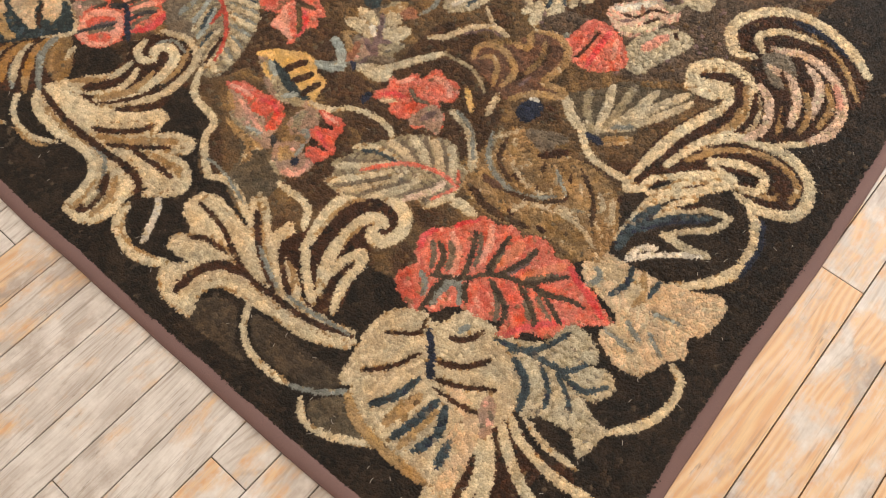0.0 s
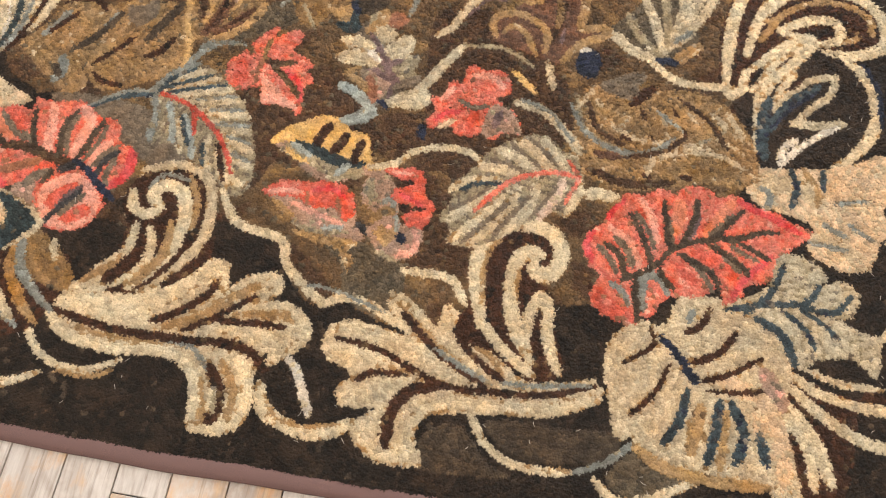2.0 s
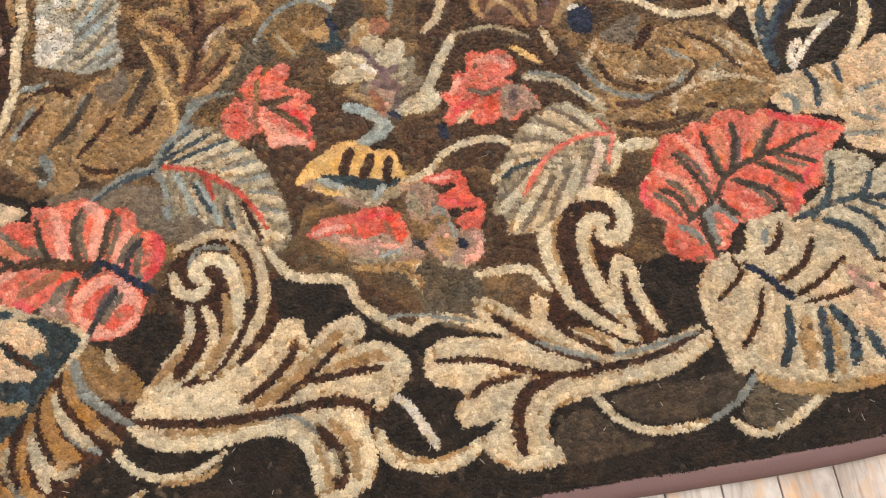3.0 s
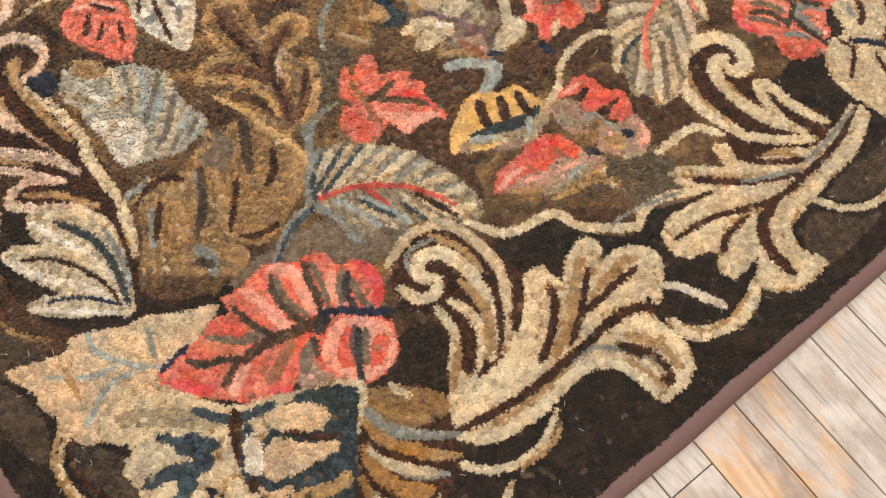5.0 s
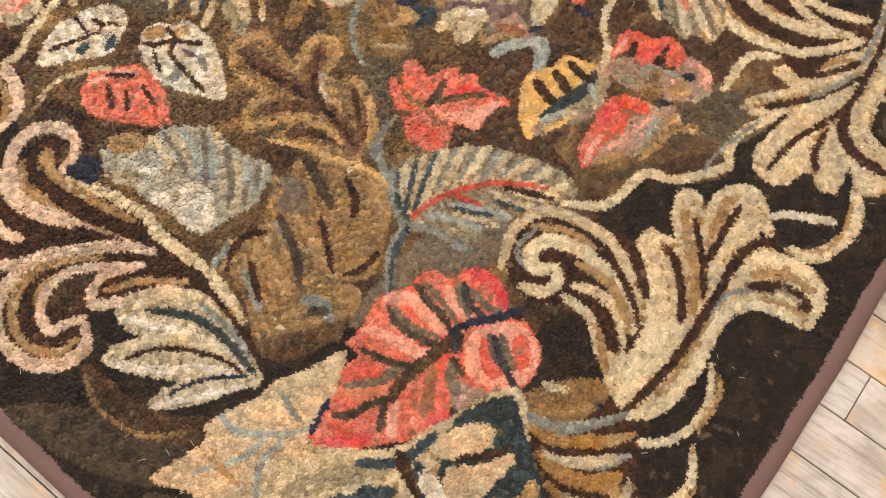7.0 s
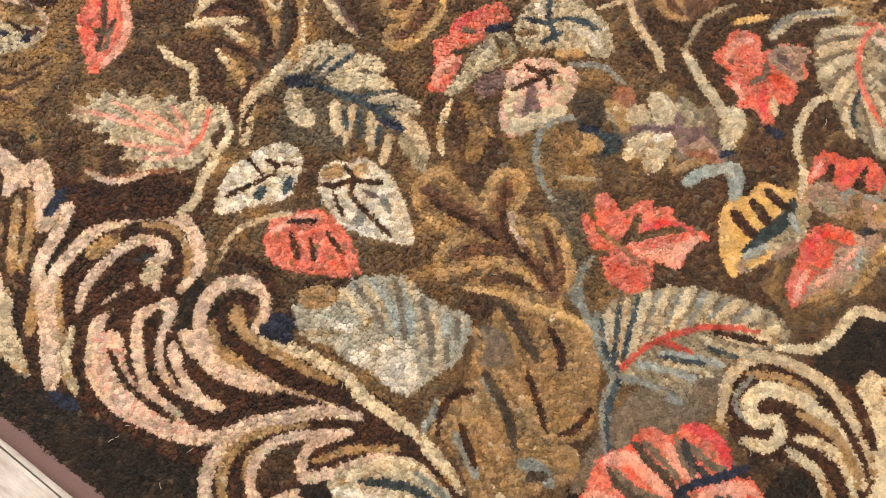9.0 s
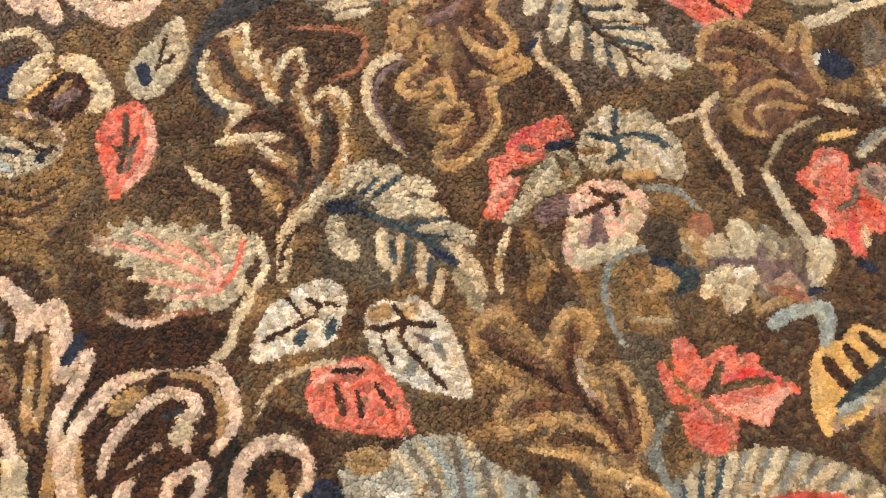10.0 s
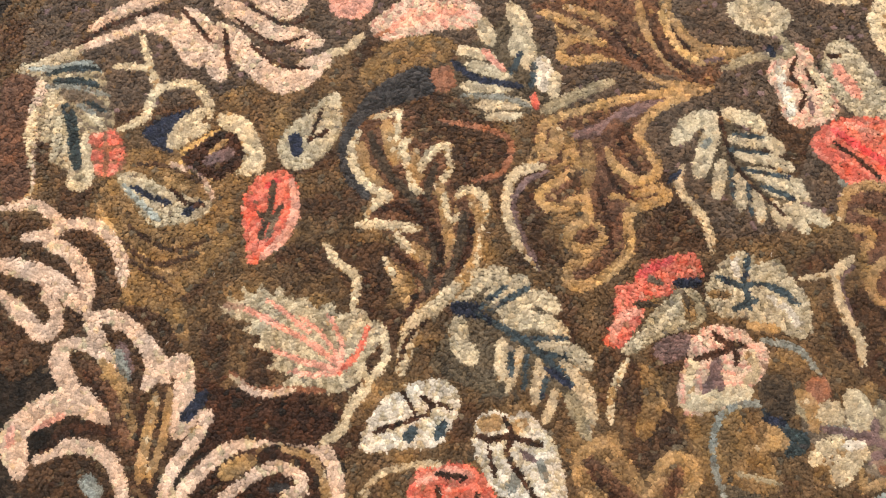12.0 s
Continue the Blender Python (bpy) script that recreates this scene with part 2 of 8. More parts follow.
def crease(x, y, cell):
    """0 on the seams between the loops of one yarn, rising to 1 inside them; and a number for each loop."""
    jitter = np.random.default_rng(3).random((2, 512, 512))
    ix, iy = np.floor(x / cell).astype(int), np.floor(y / cell).astype(int)
    near, who = np.full((2, x.size), 9.0), np.zeros(x.size, int)
    for ox in (-1, 0, 1):
        for oy in (-1, 0, 1):
            jx, jy = (ix + ox) % 512, (iy + oy) % 512
            far = np.hypot((ix + ox + jitter[0, jx, jy]) - x / cell, (iy + oy + jitter[1, jx, jy]) - y / cell)
            near[1] = np.minimum(near[1], np.maximum(near[0], far))
            who = np.where(far < near[0], jx * 512 + jy, who)
            near[0] = np.minimum(near[0], far)
    return ((near[1] - near[0]) / 0.32).clip(0, 1), who


def drift(x, y, cell, seed):
    """Smooth noise from -1 to 1 over the rug."""
    table = np.random.default_rng(seed).uniform(-1, 1, (64, 64))
    u, v = (x + 2) / cell, (y + 2) / cell
    i, j = np.floor(u).astype(int), np.floor(v).astype(int)
    a, b = u - i, v - j
    a, b = a * a * (3 - 2 * a), b * b * (3 - 2 * b)
    at = lambda p, q: table[(i + p) % 64, (j + q) % 64]
    return (at(0, 0) * (1 - a) + at(1, 0) * a) * (1 - b) + (at(0, 1) * (1 - a) + at(1, 1) * a) * b


CREASE, LOOP = crease(LX, LY, 0.0074)
LOOP_DICE = np.random.default_rng(12).random((4, 512 * 512))[:, LOOP]  # the throws of dice that all tufts of one loop share


def curve(points, closed, smooth=True, steps=6):
    """A Catmull-Rom line through the control points."""
    p = np.array(points, float)
    if not smooth:
        return p
    if closed:
        q = np.vstack([p[-1:], p, p[:2]])
    else:
        q = np.vstack([2 * p[:1] - p[1:2], p, 2 * p[-1:] - p[-2:-1]])
    out = []
    for a, b, c, d in zip(q[:-3], q[1:-2], q[2:-1], q[3:]):
        for s in np.linspace(0, 1, steps, endpoint=False):
            out.append(0.5 * (2 * b + (c - a) * s + (2 * a - 5 * b + 4 * c - d) * s**2 + (3 * b - a - 3 * c + d) * s**3))
    if not closed:
        out.append(p[-1])
    return np.array(out)


def motif(name, label):
    MOTIFS.append((name, label))


def lay(where, colour, name):
    """Gives loops to a new piece of the motif at hand; its first piece is the motif's own mesh."""
    PIECES.append((len(MOTIFS) - 1, name))
    piece[where], sunk[where], hue[where] = len(PIECES) - 1, name == "vein", COLOURS.index(colour)


KIN = {"cream": "sand white sand", "sand": "cream tan sagecream", "coral": "salmon coralred coral rust", "sagecream": "sage cream sand", "sage": "sagecream taupe grey", "peach": "sand pinkcream", "pinkcream": "cream peach white", "olive": "umber moss olive", "earth": "umber olive mauve earth", "border": "char soot bark border", "bark": "umber border", "tan": "tandull sand gold", "tandull": "tan olivegold umber", "gold": "olivegold tan", "teal": "navy slate navyb", "slate": "lightblue grey sage", "frost": "sagecream lightblue slate sage", "umber": "olive bark moss", "white": "cream sagecream", "ochre": "gold tan", "tealdark": "teal navyb moss teal", "coralred": "coral rust", "brown": "umber rust2 tandull", "dusk": "pink taupe sage", "olivegold": "olive tandull moss"}


def heather(share):
    """A share of the loops takes a yarn close to its neighbours', as mixed wool does."""
    wide = np.sin(SX * 0.33 + 1.8 * np.sin(SY * 0.21)) * np.sin(SY * 0.39 + 1.6 * np.sin(SX * 0.17)) + (LOOP_DICE[2] - 0.5) * 0.4
    for name, over, under in (("olive", "umber", "olivegold"), ("border", "soot", "soot")):
        here = hue == COLOURS.index(name)
        hue[here & (wide > 0.44)] = COLOURS.index(over)
        hue[here & (wide < -0.7)] = COLOURS.index(under)
    for name, kin in KIN.items():
        here = np.flatnonzero(hue == COLOURS.index(name))
        spots = np.sin(SX[here] * 1.1 + 2 * np.sin(SY[here] * 0.7)) * np.sin(SY[here] * 1.3 + 1.5 * np.sin(SX[here] * 0.9))
        here = here[LOOP_DICE[0, here] < share * (1 + 1.2 * spots)]
        kin = np.array([COLOURS.index(k) for k in kin.split()])
        hue[here] = kin[(LOOP_DICE[1, here] * len(kin)).astype(int)]


def area(colour, line, name):
    box = np.flatnonzero((SX > line[:, 0].min()) & (SX < line[:, 0].max()) & (SY > line[:, 1].min()) & (SY < line[:, 1].max()))
    x, y, hit = SX[box], SY[box], np.zeros(box.size, bool)
    for (x0, y0), (x1, y1) in zip(line, np.roll(line, -1, 0)):
        if y0 != y1:
            hit ^= ((y0 > y) != (y1 > y)) & (x < (x1 - x0) * (y - y0) / (y1 - y0) + x0)
    lay(box[hit], colour, name)


def patch(colour, *points):
    """A filled shape with a flowing outline."""
    area(colour, curve(points, True), "patch")


def scallop(line, depth=0.32, wave=1.9):
    """Ragged lobes along a closed outline."""
    step = np.roll(line, -1, 0) - line
    run = np.cumsum(np.hypot(*step.T))
    count = max(5, round(run[-1] / wave))
    side = np.stack([step[:, 1], -step[:, 0]], -1) / (np.hypot(*step.T)[:, None] + 1e-6)
    if np.sum(line[:, 0] * np.roll(line[:, 1], -1) - line[:, 1] * np.roll(line[:, 0], -1)) < 0:
        side = -side
    return line + side * (depth * (np.abs(np.sin(np.pi * count * run / run[-1])) - 0.55))[:, None]


RIBS = {"sagecream": "sage", "sage": "taupe", "coral": "coralred", "peach": "sand", "tandull": "tan", "white": "sagecream", "tan": "tandull", "sand": "cream", "pinkcream": "pink"}


def petal(colour, *points):
    """A filled shape with lobed edges and faint ribs that slant from its middle line."""
    line = scallop(curve(points, True, steps=9))
    area(colour, line, "petal")
    mine = np.flatnonzero(piece == len(PIECES) - 1)
    if colour in RIBS and mine.size > 60:
        spot = np.stack([SX[mine], SY[mine]], -1)
        spot = spot - spot.mean(0)
        axis = np.linalg.eigh(spot.T @ spot)[1][:, 1]
        u, v = spot @ axis, spot @ np.array([-axis[1], axis[0]])
        rib = np.sin((u + 0.8 * np.abs(v) + 0.25 * np.sin(v * 2.1)) * 2 * np.pi / 1.7)
        hue[mine[(rib > 0.45) & (LOOP_DICE[0, mine] < 0.75)]] = COLOURS.index(RIBS[colour])


def band(colour, width, points, name):
    line = curve(points, False)
    r = max(width, 0.7) / 2
    box = np.flatnonzero((SX > line[:, 0].min() - r) & (SX < line[:, 0].max() + r) & (SY > line[:, 1].min() - r) & (SY < line[:, 1].max() + r))
    x, y, far = SX[box], SY[box], np.full(box.size, 1e9)
    for k, ((x0, y0), (x1, y1)) in enumerate(zip(line[:-1], line[1:])):
        dx, dy = x1 - x0, y1 - y0
        s = (((x - x0) * dx + (y - y0) * dy) / (dx * dx + dy * dy + 1e-9)).clip(0, 1)
        along = (k + s) / (len(line) - 1)
        taper = np.minimum(1.0, 0.62 + 3.0 * np.minimum(along, 1 - along))
        far = np.minimum(far, np.hypot(x - x0 - s * dx, y - y0 - s * dy) / taper)
    lay(box[far < r], colour, name)


def yarn(colour, width, *points):
    """A row of loops of one colour."""
    band(colour, width, points, "stripe")


def vein(colour, width, *points):
    """A row of loops that lies as a vein on the motif."""
    band(colour, width, points, "vein")


# the drawing
motif("field", "olive brown looped wool field inside the scroll border")
patch("olive", (-54.8, 36.4), (-43.7, 32.0), (-33.8, 38.6), (-20.7, 36.9), (-8.6, 35.3), (-7.8, 30.7), (-2.9, 25.9), (1.2, 27.3), (8.7, 24.8), (19.4, 25.0), (23.7, 32.1), (35.5, 32.3), (43.5, 38.0), (58.5, 55.0), (60.3, 62.5), (56.6, 74.8), (58.4, 75.1), (60.0, 91.2), (65.2, 102.7), (58.0, 114.7), (52.4, 117.6), (51.8, 125.1), (56.3, 133.2), (62.0, 130.0), (64.0, 175.0), (48.0, 205.0), (0.0, 212.0), (-46.0, 206.0), (-66.0, 178.0), (-65.1, 187.1), (-71.0, 161.7), (-69.7, 151.6), (-74.3, 136.3), (-71.1, 132.0), (-63.3, 132.0), (-53.3, 118.1), (-59.7, 110.7), (-59.4, 97.5), (-57.2, 101.6), (-58.9, 94.6), (-57.9, 78.8), (-63.3, 60.8), (-56.0, 54.6), (-52.0, 53.9), (-51.3, 43.8), (-40.2, 38.5), (-31.2, 33.2))
patch("earth", (-2.0, 158.0), (8.0, 126.0), (4.0, 108.0), (16.0, 96.0), (34.0, 92.0), (50.0, 100.0), (56.0, 120.0), (58.0, 150.0), (40.0, 176.0), (-30.0, 204.0), (-52.0, 190.0), (-36.0, 174.0), (-16.0, 166.0))
patch("umber", (6.5, 81.2), (19.6, 83.0), (27.4, 76.7), (31.6, 64.8), (27.9, 53.3), (12.0, 49.3), (21.2, 42.6), (10.7, 33.4), (8.3, 44.3), (8.1, 58.1))
patch("taupe", (-53.4, 54.2), (-37.2, 54.5), (-28.0, 46.5), (-30.2, 43.5), (-37.6, 46.3))
patch("moss", (-3.6, 37.2), (8.4, 35.5), (9.5, 26.5), (2.0, 27.3), (0.1, 32.6))
patch("umber", (-10.4, 154.1), (-4.8, 146.1), (-3.4, 135.4), (-9.9, 131.3), (-14.2, 134.2), (-12.7, 143.0), (-13.1, 150.0))
patch("navyb", (-15.2, 155.3), (-4.8, 153.6), (-6.0, 148.6), (-13.7, 151.9), (-19.4, 150.7))
patch("olivegold", (-9.5, 160.2), (0.3, 156.4), (0.0, 151.1), (-6.4, 154.5), (-13.5, 157.1))
patch("umber", (-5.6, 129.7), (-3.9, 124.3), (-11.5, 120.5), (-11.7, 114.8), (-14.6, 121.1))
patch("moss", (-27.5, 119.6), (-26.9, 112.4), (-31.4, 108.0), (-34.7, 113.4), (-35.9, 118.8))
patch("bark", (-60.0, 136.8), (-50.1, 126.1), (-50.4, 120.1), (-59.8, 124.2), (-63.3, 131.6))
patch("umber", (9.6, 115.1), (7.7, 106.9), (4.8, 102.3), (0.8, 107.4), (1.7, 112.6))
patch("olivegold", (-59.8, 161.2), (-54.4, 152.5), (-57.8, 144.5), (-59.7, 150.8), (-61.1, 156.7))
patch("umber", (34.4, 111.1), (31.5, 104.4), (20.8, 100.4), (22.9, 107.4))
patch("umber", (-51.2, 127.2), (-38.3, 130.0), (-33.7, 125.6), (-45.7, 121.9))
patch("umber", (-52.8, 102.6), (-45.7, 92.8), (-50.6, 92.9), (-52.9, 98.7))
patch("umber", (-20.5, 61.8), (-14.2, 53.1), (-19.0, 50.5), (-24.1, 56.2))
patch("umber", (-4.7, 64.5), (-4.7, 56.4), (-15.1, 54.3), (-14.1, 61.0))
patch("moss", (-19.9, 80.3), (-16.6, 75.8), (-26.3, 69.9), (-24.5, 75.6))
patch("umber", (-16.0, 100.3), (-15.9, 92.5), (-21.2, 85.1), (-24.0, 89.0), (-21.4, 95.6))
patch("olivegold", (-14.5, 90.5), (-9.6, 86.8), (-13.8, 74.8), (-18.0, 77.8), (-18.9, 84.7))
patch("umber", (-16.1, 60.1), (-8.9, 62.4), (-1.3, 59.3), (-4.3, 48.9), (-15.9, 48.7), (-19.3, 55.8))
patch("umber", (0.5, 59.3), (7.8, 60.5), (9.7, 56.3), (4.4, 52.0), (-1.1, 55.1))
patch("umber", (11.7, 41.2), (18.7, 39.4), (18.6, 34.8), (12.7, 35.6))
patch("umber", (15.1, 75.3), (22.6, 70.8), (20.7, 65.1), (13.2, 71.7))
patch("umber", (-18.2, 60.3), (-13.4, 53.9), (-16.5, 42.5), (-19.8, 49.6), (-19.9, 55.3))
patch("umber", (-66.4, 176.5), (-61.1, 170.2), (-55.6, 165.5), (-57.8, 159.2), (-62.1, 155.4), (-71.0, 155.1), (-78.9, 158.4))
patch("umber", (-61.8, 154.5), (-58.1, 149.2), (-60.3, 142.5), (-63.1, 145.2))
patch("umber", (-34.4, 140.2), (-28.0, 135.2), (-31.5, 130.3), (-37.1, 128.9), (-37.2, 133.6))
motif("shadow_patch", "dark grey wool patch in the border ground")
patch("char", (16.9, 10.1), (21.6, 12.1), (26.2, 7.5), (30.0, 6.4), (21.5, 5.2), (16.9, 5.8))
patch("char", (25.2, 13.4), (37.5, 14.2), (43.9, 14.5), (42.0, 10.9), (36.4, 9.2), (29.4, 9.1))
patch("moss", (42.2, 8.5), (46.6, 13.1), (53.8, 10.8), (48.7, 7.1), (44.4, 6.6))
patch("char", (-87.9, 82.3), (-81.0, 71.6), (-78.0, 58.1), (-85.0, 61.7), (-89.1, 76.3))
patch("char", (-85.0, 60.6), (-82.3, 53.8), (-84.0, 47.8), (-86.4, 49.5), (-87.1, 57.3))
patch("char", (-81.0, 47.6), (-76.3, 41.9), (-77.1, 35.1), (-80.1, 36.3), (-82.3, 42.3))
patch("umber", (-78.1, 78.3), (-77.0, 66.9), (-72.2, 58.6), (-76.4, 58.7), (-81.2, 66.9), (-81.4, 74.6))
motif("ribbon", "thin cream wool line looping through the dark border")
yarn("cream", 1.5, (-21.5, 44.1), (-18.8, 38.8), (-15.9, 36.5), (-9.4, 35.2), (-7.9, 31.6), (-3.9, 28.1), (-0.8, 26.4), (1.2, 27.7), (5.3, 27.4), (9.1, 25.7), (13.6, 23.6))
yarn("slate", 0.7, (-3.9, 28.8), (1.1, 28.5), (7.8, 26.5))
yarn("cream", 1.4, (9.3, 33.5), (16.5, 33.4), (19.4, 29.8))
motif("ribbon", "thin cream wool line looping through the dark border")
yarn("cream", 1.1, (22.9, 13.8), (25.5, 10.1), (29.3, 8.1), (34.0, 7.9), (37.9, 8.5))
yarn("slate", 1.0, (37.9, 8.5), (42.0, 10.5), (45.8, 13.9))
motif("ribbon", "thin cream wool line looping through the dark border")
yarn("cream", 1.2, (40.6, 8.1), (43.1, 6.0), (47.4, 6.3), (55.3, 10.5))
motif("ribbon", "thin cream wool line looping through the dark border")
yarn("cream", 1.1, (-46.3, 16.8), (-42.9, 15.6), (-39.6, 12.2), (-36.3, 10.8), (-32.1, 10.7), (-27.6, 13.0))
yarn("gold", 0.6, (-36.1, 9.9), (-31.0, 10.0), (-28.1, 11.6))
motif("ribbon", "thin cream wool line looping through the dark border")
yarn("cream", 1.2, (-50.5, 10.5), (-46.6, 8.2), (-42.5, 7.3), (-38.3, 9.4))
yarn("gold", 0.6, (-51.3, 9.4), (-47.1, 6.9), (-42.4, 6.5))
motif("ribbon", "short pale wool squiggle")
yarn("white", 1.3, (-4.4, 17.8), (-2.2, 15.2), (-0.4, 12.0), (0.6, 9.8))
motif("ribbon", "cream and tan wool tail between two leaves")
yarn("cream", 2.0, (-7.2, 12.9), (-5.4, 9.4), (-0.9, 7.6), (3.7, 7.9), (6.4, 9.8))
yarn("tan", 0.6, (-6.1, 11.7), (-4.2, 9.0), (-0.2, 8.1), (5.2, 9.3))
motif("ribbon", "cream wool loop around a star leaf")
yarn("cream", 2.2, (71.5, 86.2), (77.2, 82.9), (79.5, 78.9), (80.7, 73.7), (79.0, 68.4), (73.8, 62.5))
yarn("navy", 1.0, (78.9, 83.7), (81.3, 78.3), (81.6, 71.4))
motif("ribbon", "cream wool line under a fan leaf")
yarn("cream", 1.4, (81.6, 50.7), (84.4, 48.8), (85.0, 43.9), (83.2, 38.8), (79.8, 34.6))
motif("acanthus_leaf", "cream and tan wool acanthus leaf with dark brown veins")
petal("sand", (40.7, 19.2), (34.4, 15.5), (26.4, 14.4), (20.1, 13.5), (16.5, 12.1), (15.7, 9.3), (17.1, 5.8), (11.5, 5.2), (8.0, 6.9), (6.6, 9.5), (9.4, 12.2), (5.1, 11.9), (3.6, 13.9), (5.1, 16.7), (0.8, 18.7), (0.6, 22.9), (4.6, 24.6), (12.8, 23.6), (8.5, 27.4), (8.7, 30.1), (12.8, 28.4), (15.9, 25.9), (17.1, 29.5), (21.9, 25.9), (27.5, 21.2), (34.8, 20.5), (38.9, 21.8))
yarn("cream", 1.5, (40.3, 18.8), (34.5, 16.6), (28.1, 15.7), (20.1, 14.9), (16.1, 13.1), (14.7, 9.7), (14.6, 6.6), (10.7, 6.5), (8.4, 8.0))
yarn("cream", 1.3, (1.8, 23.0), (7.1, 23.5), (13.7, 22.1), (19.4, 20.7), (24.2, 18.3))
yarn("cream", 1.3, (1.9, 20.0), (8.8, 19.5), (12.9, 18.7))
yarn("cream", 1.4, (9.4, 29.2), (13.6, 24.9), (17.7, 21.5))
yarn("cream", 1.3, (17.8, 28.4), (21.9, 25.0), (26.7, 21.2), (30.7, 20.4))
yarn("tan", 0.9, (10.3, 28.1), (16.1, 23.2), (21.8, 19.5))
yarn("tan", 0.9, (19.4, 26.7), (24.3, 22.5), (26.6, 20.0))
vein("bark", 1.1, (39.6, 20.8), (33.0, 18.4), (24.9, 17.4), (18.5, 17.3), (13.7, 18.8), (8.0, 20.9), (1.9, 21.5))
vein("bark", 1.8, (17.7, 16.9), (13.7, 15.5), (11.8, 11.6), (11.9, 7.5))
vein("bark", 0.9, (12.9, 17.9), (8.5, 17.4), (6.1, 15.9))
vein("bark", 1.2, (10.7, 27.0), (16.9, 21.9), (24.2, 18.1))
vein("bark", 1.1, (19.2, 24.8), (22.2, 22.0), (27.0, 19.0))
vein("slate", 0.7, (26.6, 19.0), (31.5, 19.5), (38.8, 20.8))
vein("slate", 0.6, (16.5, 22.3), (20.2, 20.5), (25.0, 18.6))
motif("acanthus_leaf", "curled cream wool frond with dark brown band")
petal("bark", (18.6, 24.9), (20.7, 33.0), (19.3, 38.5), (21.6, 43.7), (26.2, 45.6), (30.9, 44.5), (33.5, 40.4), (32.5, 36.5), (29.7, 35.4), (32.1, 33.1), (33.1, 27.8), (34.8, 21.8), (29.9, 20.0), (24.3, 23.3))
yarn("cream", 2.6, (22.3, 27.2), (20.8, 33.0), (20.4, 38.5), (22.6, 43.2), (26.6, 44.4), (30.9, 43.3), (32.7, 40.1), (31.6, 36.8), (29.3, 36.6), (28.5, 38.7))
yarn("tan", 0.7, (21.8, 30.3), (21.5, 37.6), (23.4, 41.6))
yarn("cream", 2.3, (30.0, 23.0), (27.1, 27.7), (26.0, 32.1), (26.0, 37.2), (27.5, 39.8), (29.7, 39.6))
yarn("tan", 0.8, (26.6, 33.1), (26.8, 36.8))
yarn("cream", 1.9, (28.9, 24.9), (29.0, 29.5), (30.4, 32.9), (31.7, 31.1), (32.1, 26.5), (34.2, 21.9))
yarn("cream", 1.6, (22.3, 27.6), (25.9, 24.0), (30.7, 20.7))
motif("acanthus_leaf", "cream and gold wool acanthus leaf with dark brown veins")
petal("sand", (-40.6, 20.2), (-39.4, 22.3), (-32.8, 26.8), (-32.8, 32.1), (-34.8, 36.7), (-34.8, 40.5), (-31.2, 44.6), (-26.5, 45.3), (-22.5, 41.7), (-21.0, 36.0), (-22.0, 30.5), (-18.3, 30.5), (-16.5, 29.7), (-15.7, 26.1), (-11.4, 29.3), (-8.1, 29.4), (-8.6, 25.4), (-2.7, 23.7), (-2.5, 19.9), (-5.6, 17.8), (-7.9, 16.9), (-8.4, 12.9), (-8.3, 7.4), (-15.4, 5.0), (-16.9, 12.8), (-22.2, 15.5), (-29.1, 14.0), (-36.4, 14.9))
petal("bark", (-33.2, 32.1), (-35.0, 36.7), (-34.9, 40.5), (-31.2, 44.6), (-26.5, 45.3), (-22.3, 41.7), (-20.7, 36.0), (-21.7, 29.6), (-25.0, 24.3), (-29.7, 22.9), (-34.3, 23.7))
yarn("sand", 1.7, (-33.8, 43.2), (-28.2, 45.0), (-23.4, 43.4), (-21.5, 38.8), (-21.2, 35.1), (-21.9, 31.4), (-25.3, 26.9), (-28.1, 23.2))
yarn("tan", 1.0, (-26.2, 43.3), (-23.7, 38.8), (-23.6, 34.1))
yarn("slate", 0.7, (-31.9, 40.5), (-30.1, 43.0), (-26.1, 42.6))
yarn("cream", 2.3, (-29.3, 37.4), (-31.0, 39.2), (-29.6, 41.2), (-26.4, 40.2), (-25.0, 35.9), (-25.5, 31.3), (-27.8, 26.8), (-30.3, 24.0))
yarn("cream", 1.7, (-34.2, 39.4), (-33.3, 36.7), (-30.8, 35.8), (-29.1, 37.2))
yarn("cream", 1.5, (-29.8, 33.8), (-28.7, 30.8), (-29.6, 26.6), (-35.0, 22.7))
yarn("cream", 1.4, (-31.8, 34.0), (-32.3, 29.4), (-36.2, 25.0))
yarn("tan", 1.2, (-32.9, 27.6), (-37.2, 23.6))
yarn("tan", 1.4, (-26.8, 35.0), (-26.7, 29.5), (-29.9, 24.6))
yarn("cream", 3.3, (-17.1, 29.5), (-19.7, 28.2), (-23.4, 24.6), (-27.8, 21.5), (-34.9, 20.2), (-39.7, 19.4))
yarn("cream", 1.4, (-16.8, 29.7), (-15.9, 25.7))
yarn("tan", 1.7, (-11.3, 27.3), (-14.0, 25.7), (-17.4, 21.6), (-23.0, 19.0))
yarn("cream", 1.4, (-15.6, 25.3), (-12.2, 28.3), (-8.8, 29.2), (-8.1, 27.1), (-11.1, 25.5))
yarn("cream", 1.5, (-13.0, 23.4), (-6.9, 24.9), (-3.2, 23.3), (-2.5, 20.5), (-4.8, 17.8))
yarn("cream", 1.7, (-15.7, 20.3), (-9.0, 19.9), (-5.4, 18.0), (-7.0, 16.0))
yarn("tan", 0.9, (-13.3, 22.3), (-7.6, 23.5), (-4.7, 22.7))
yarn("tan", 0.8, (-35.9, 16.4), (-29.5, 16.2), (-20.7, 16.6))
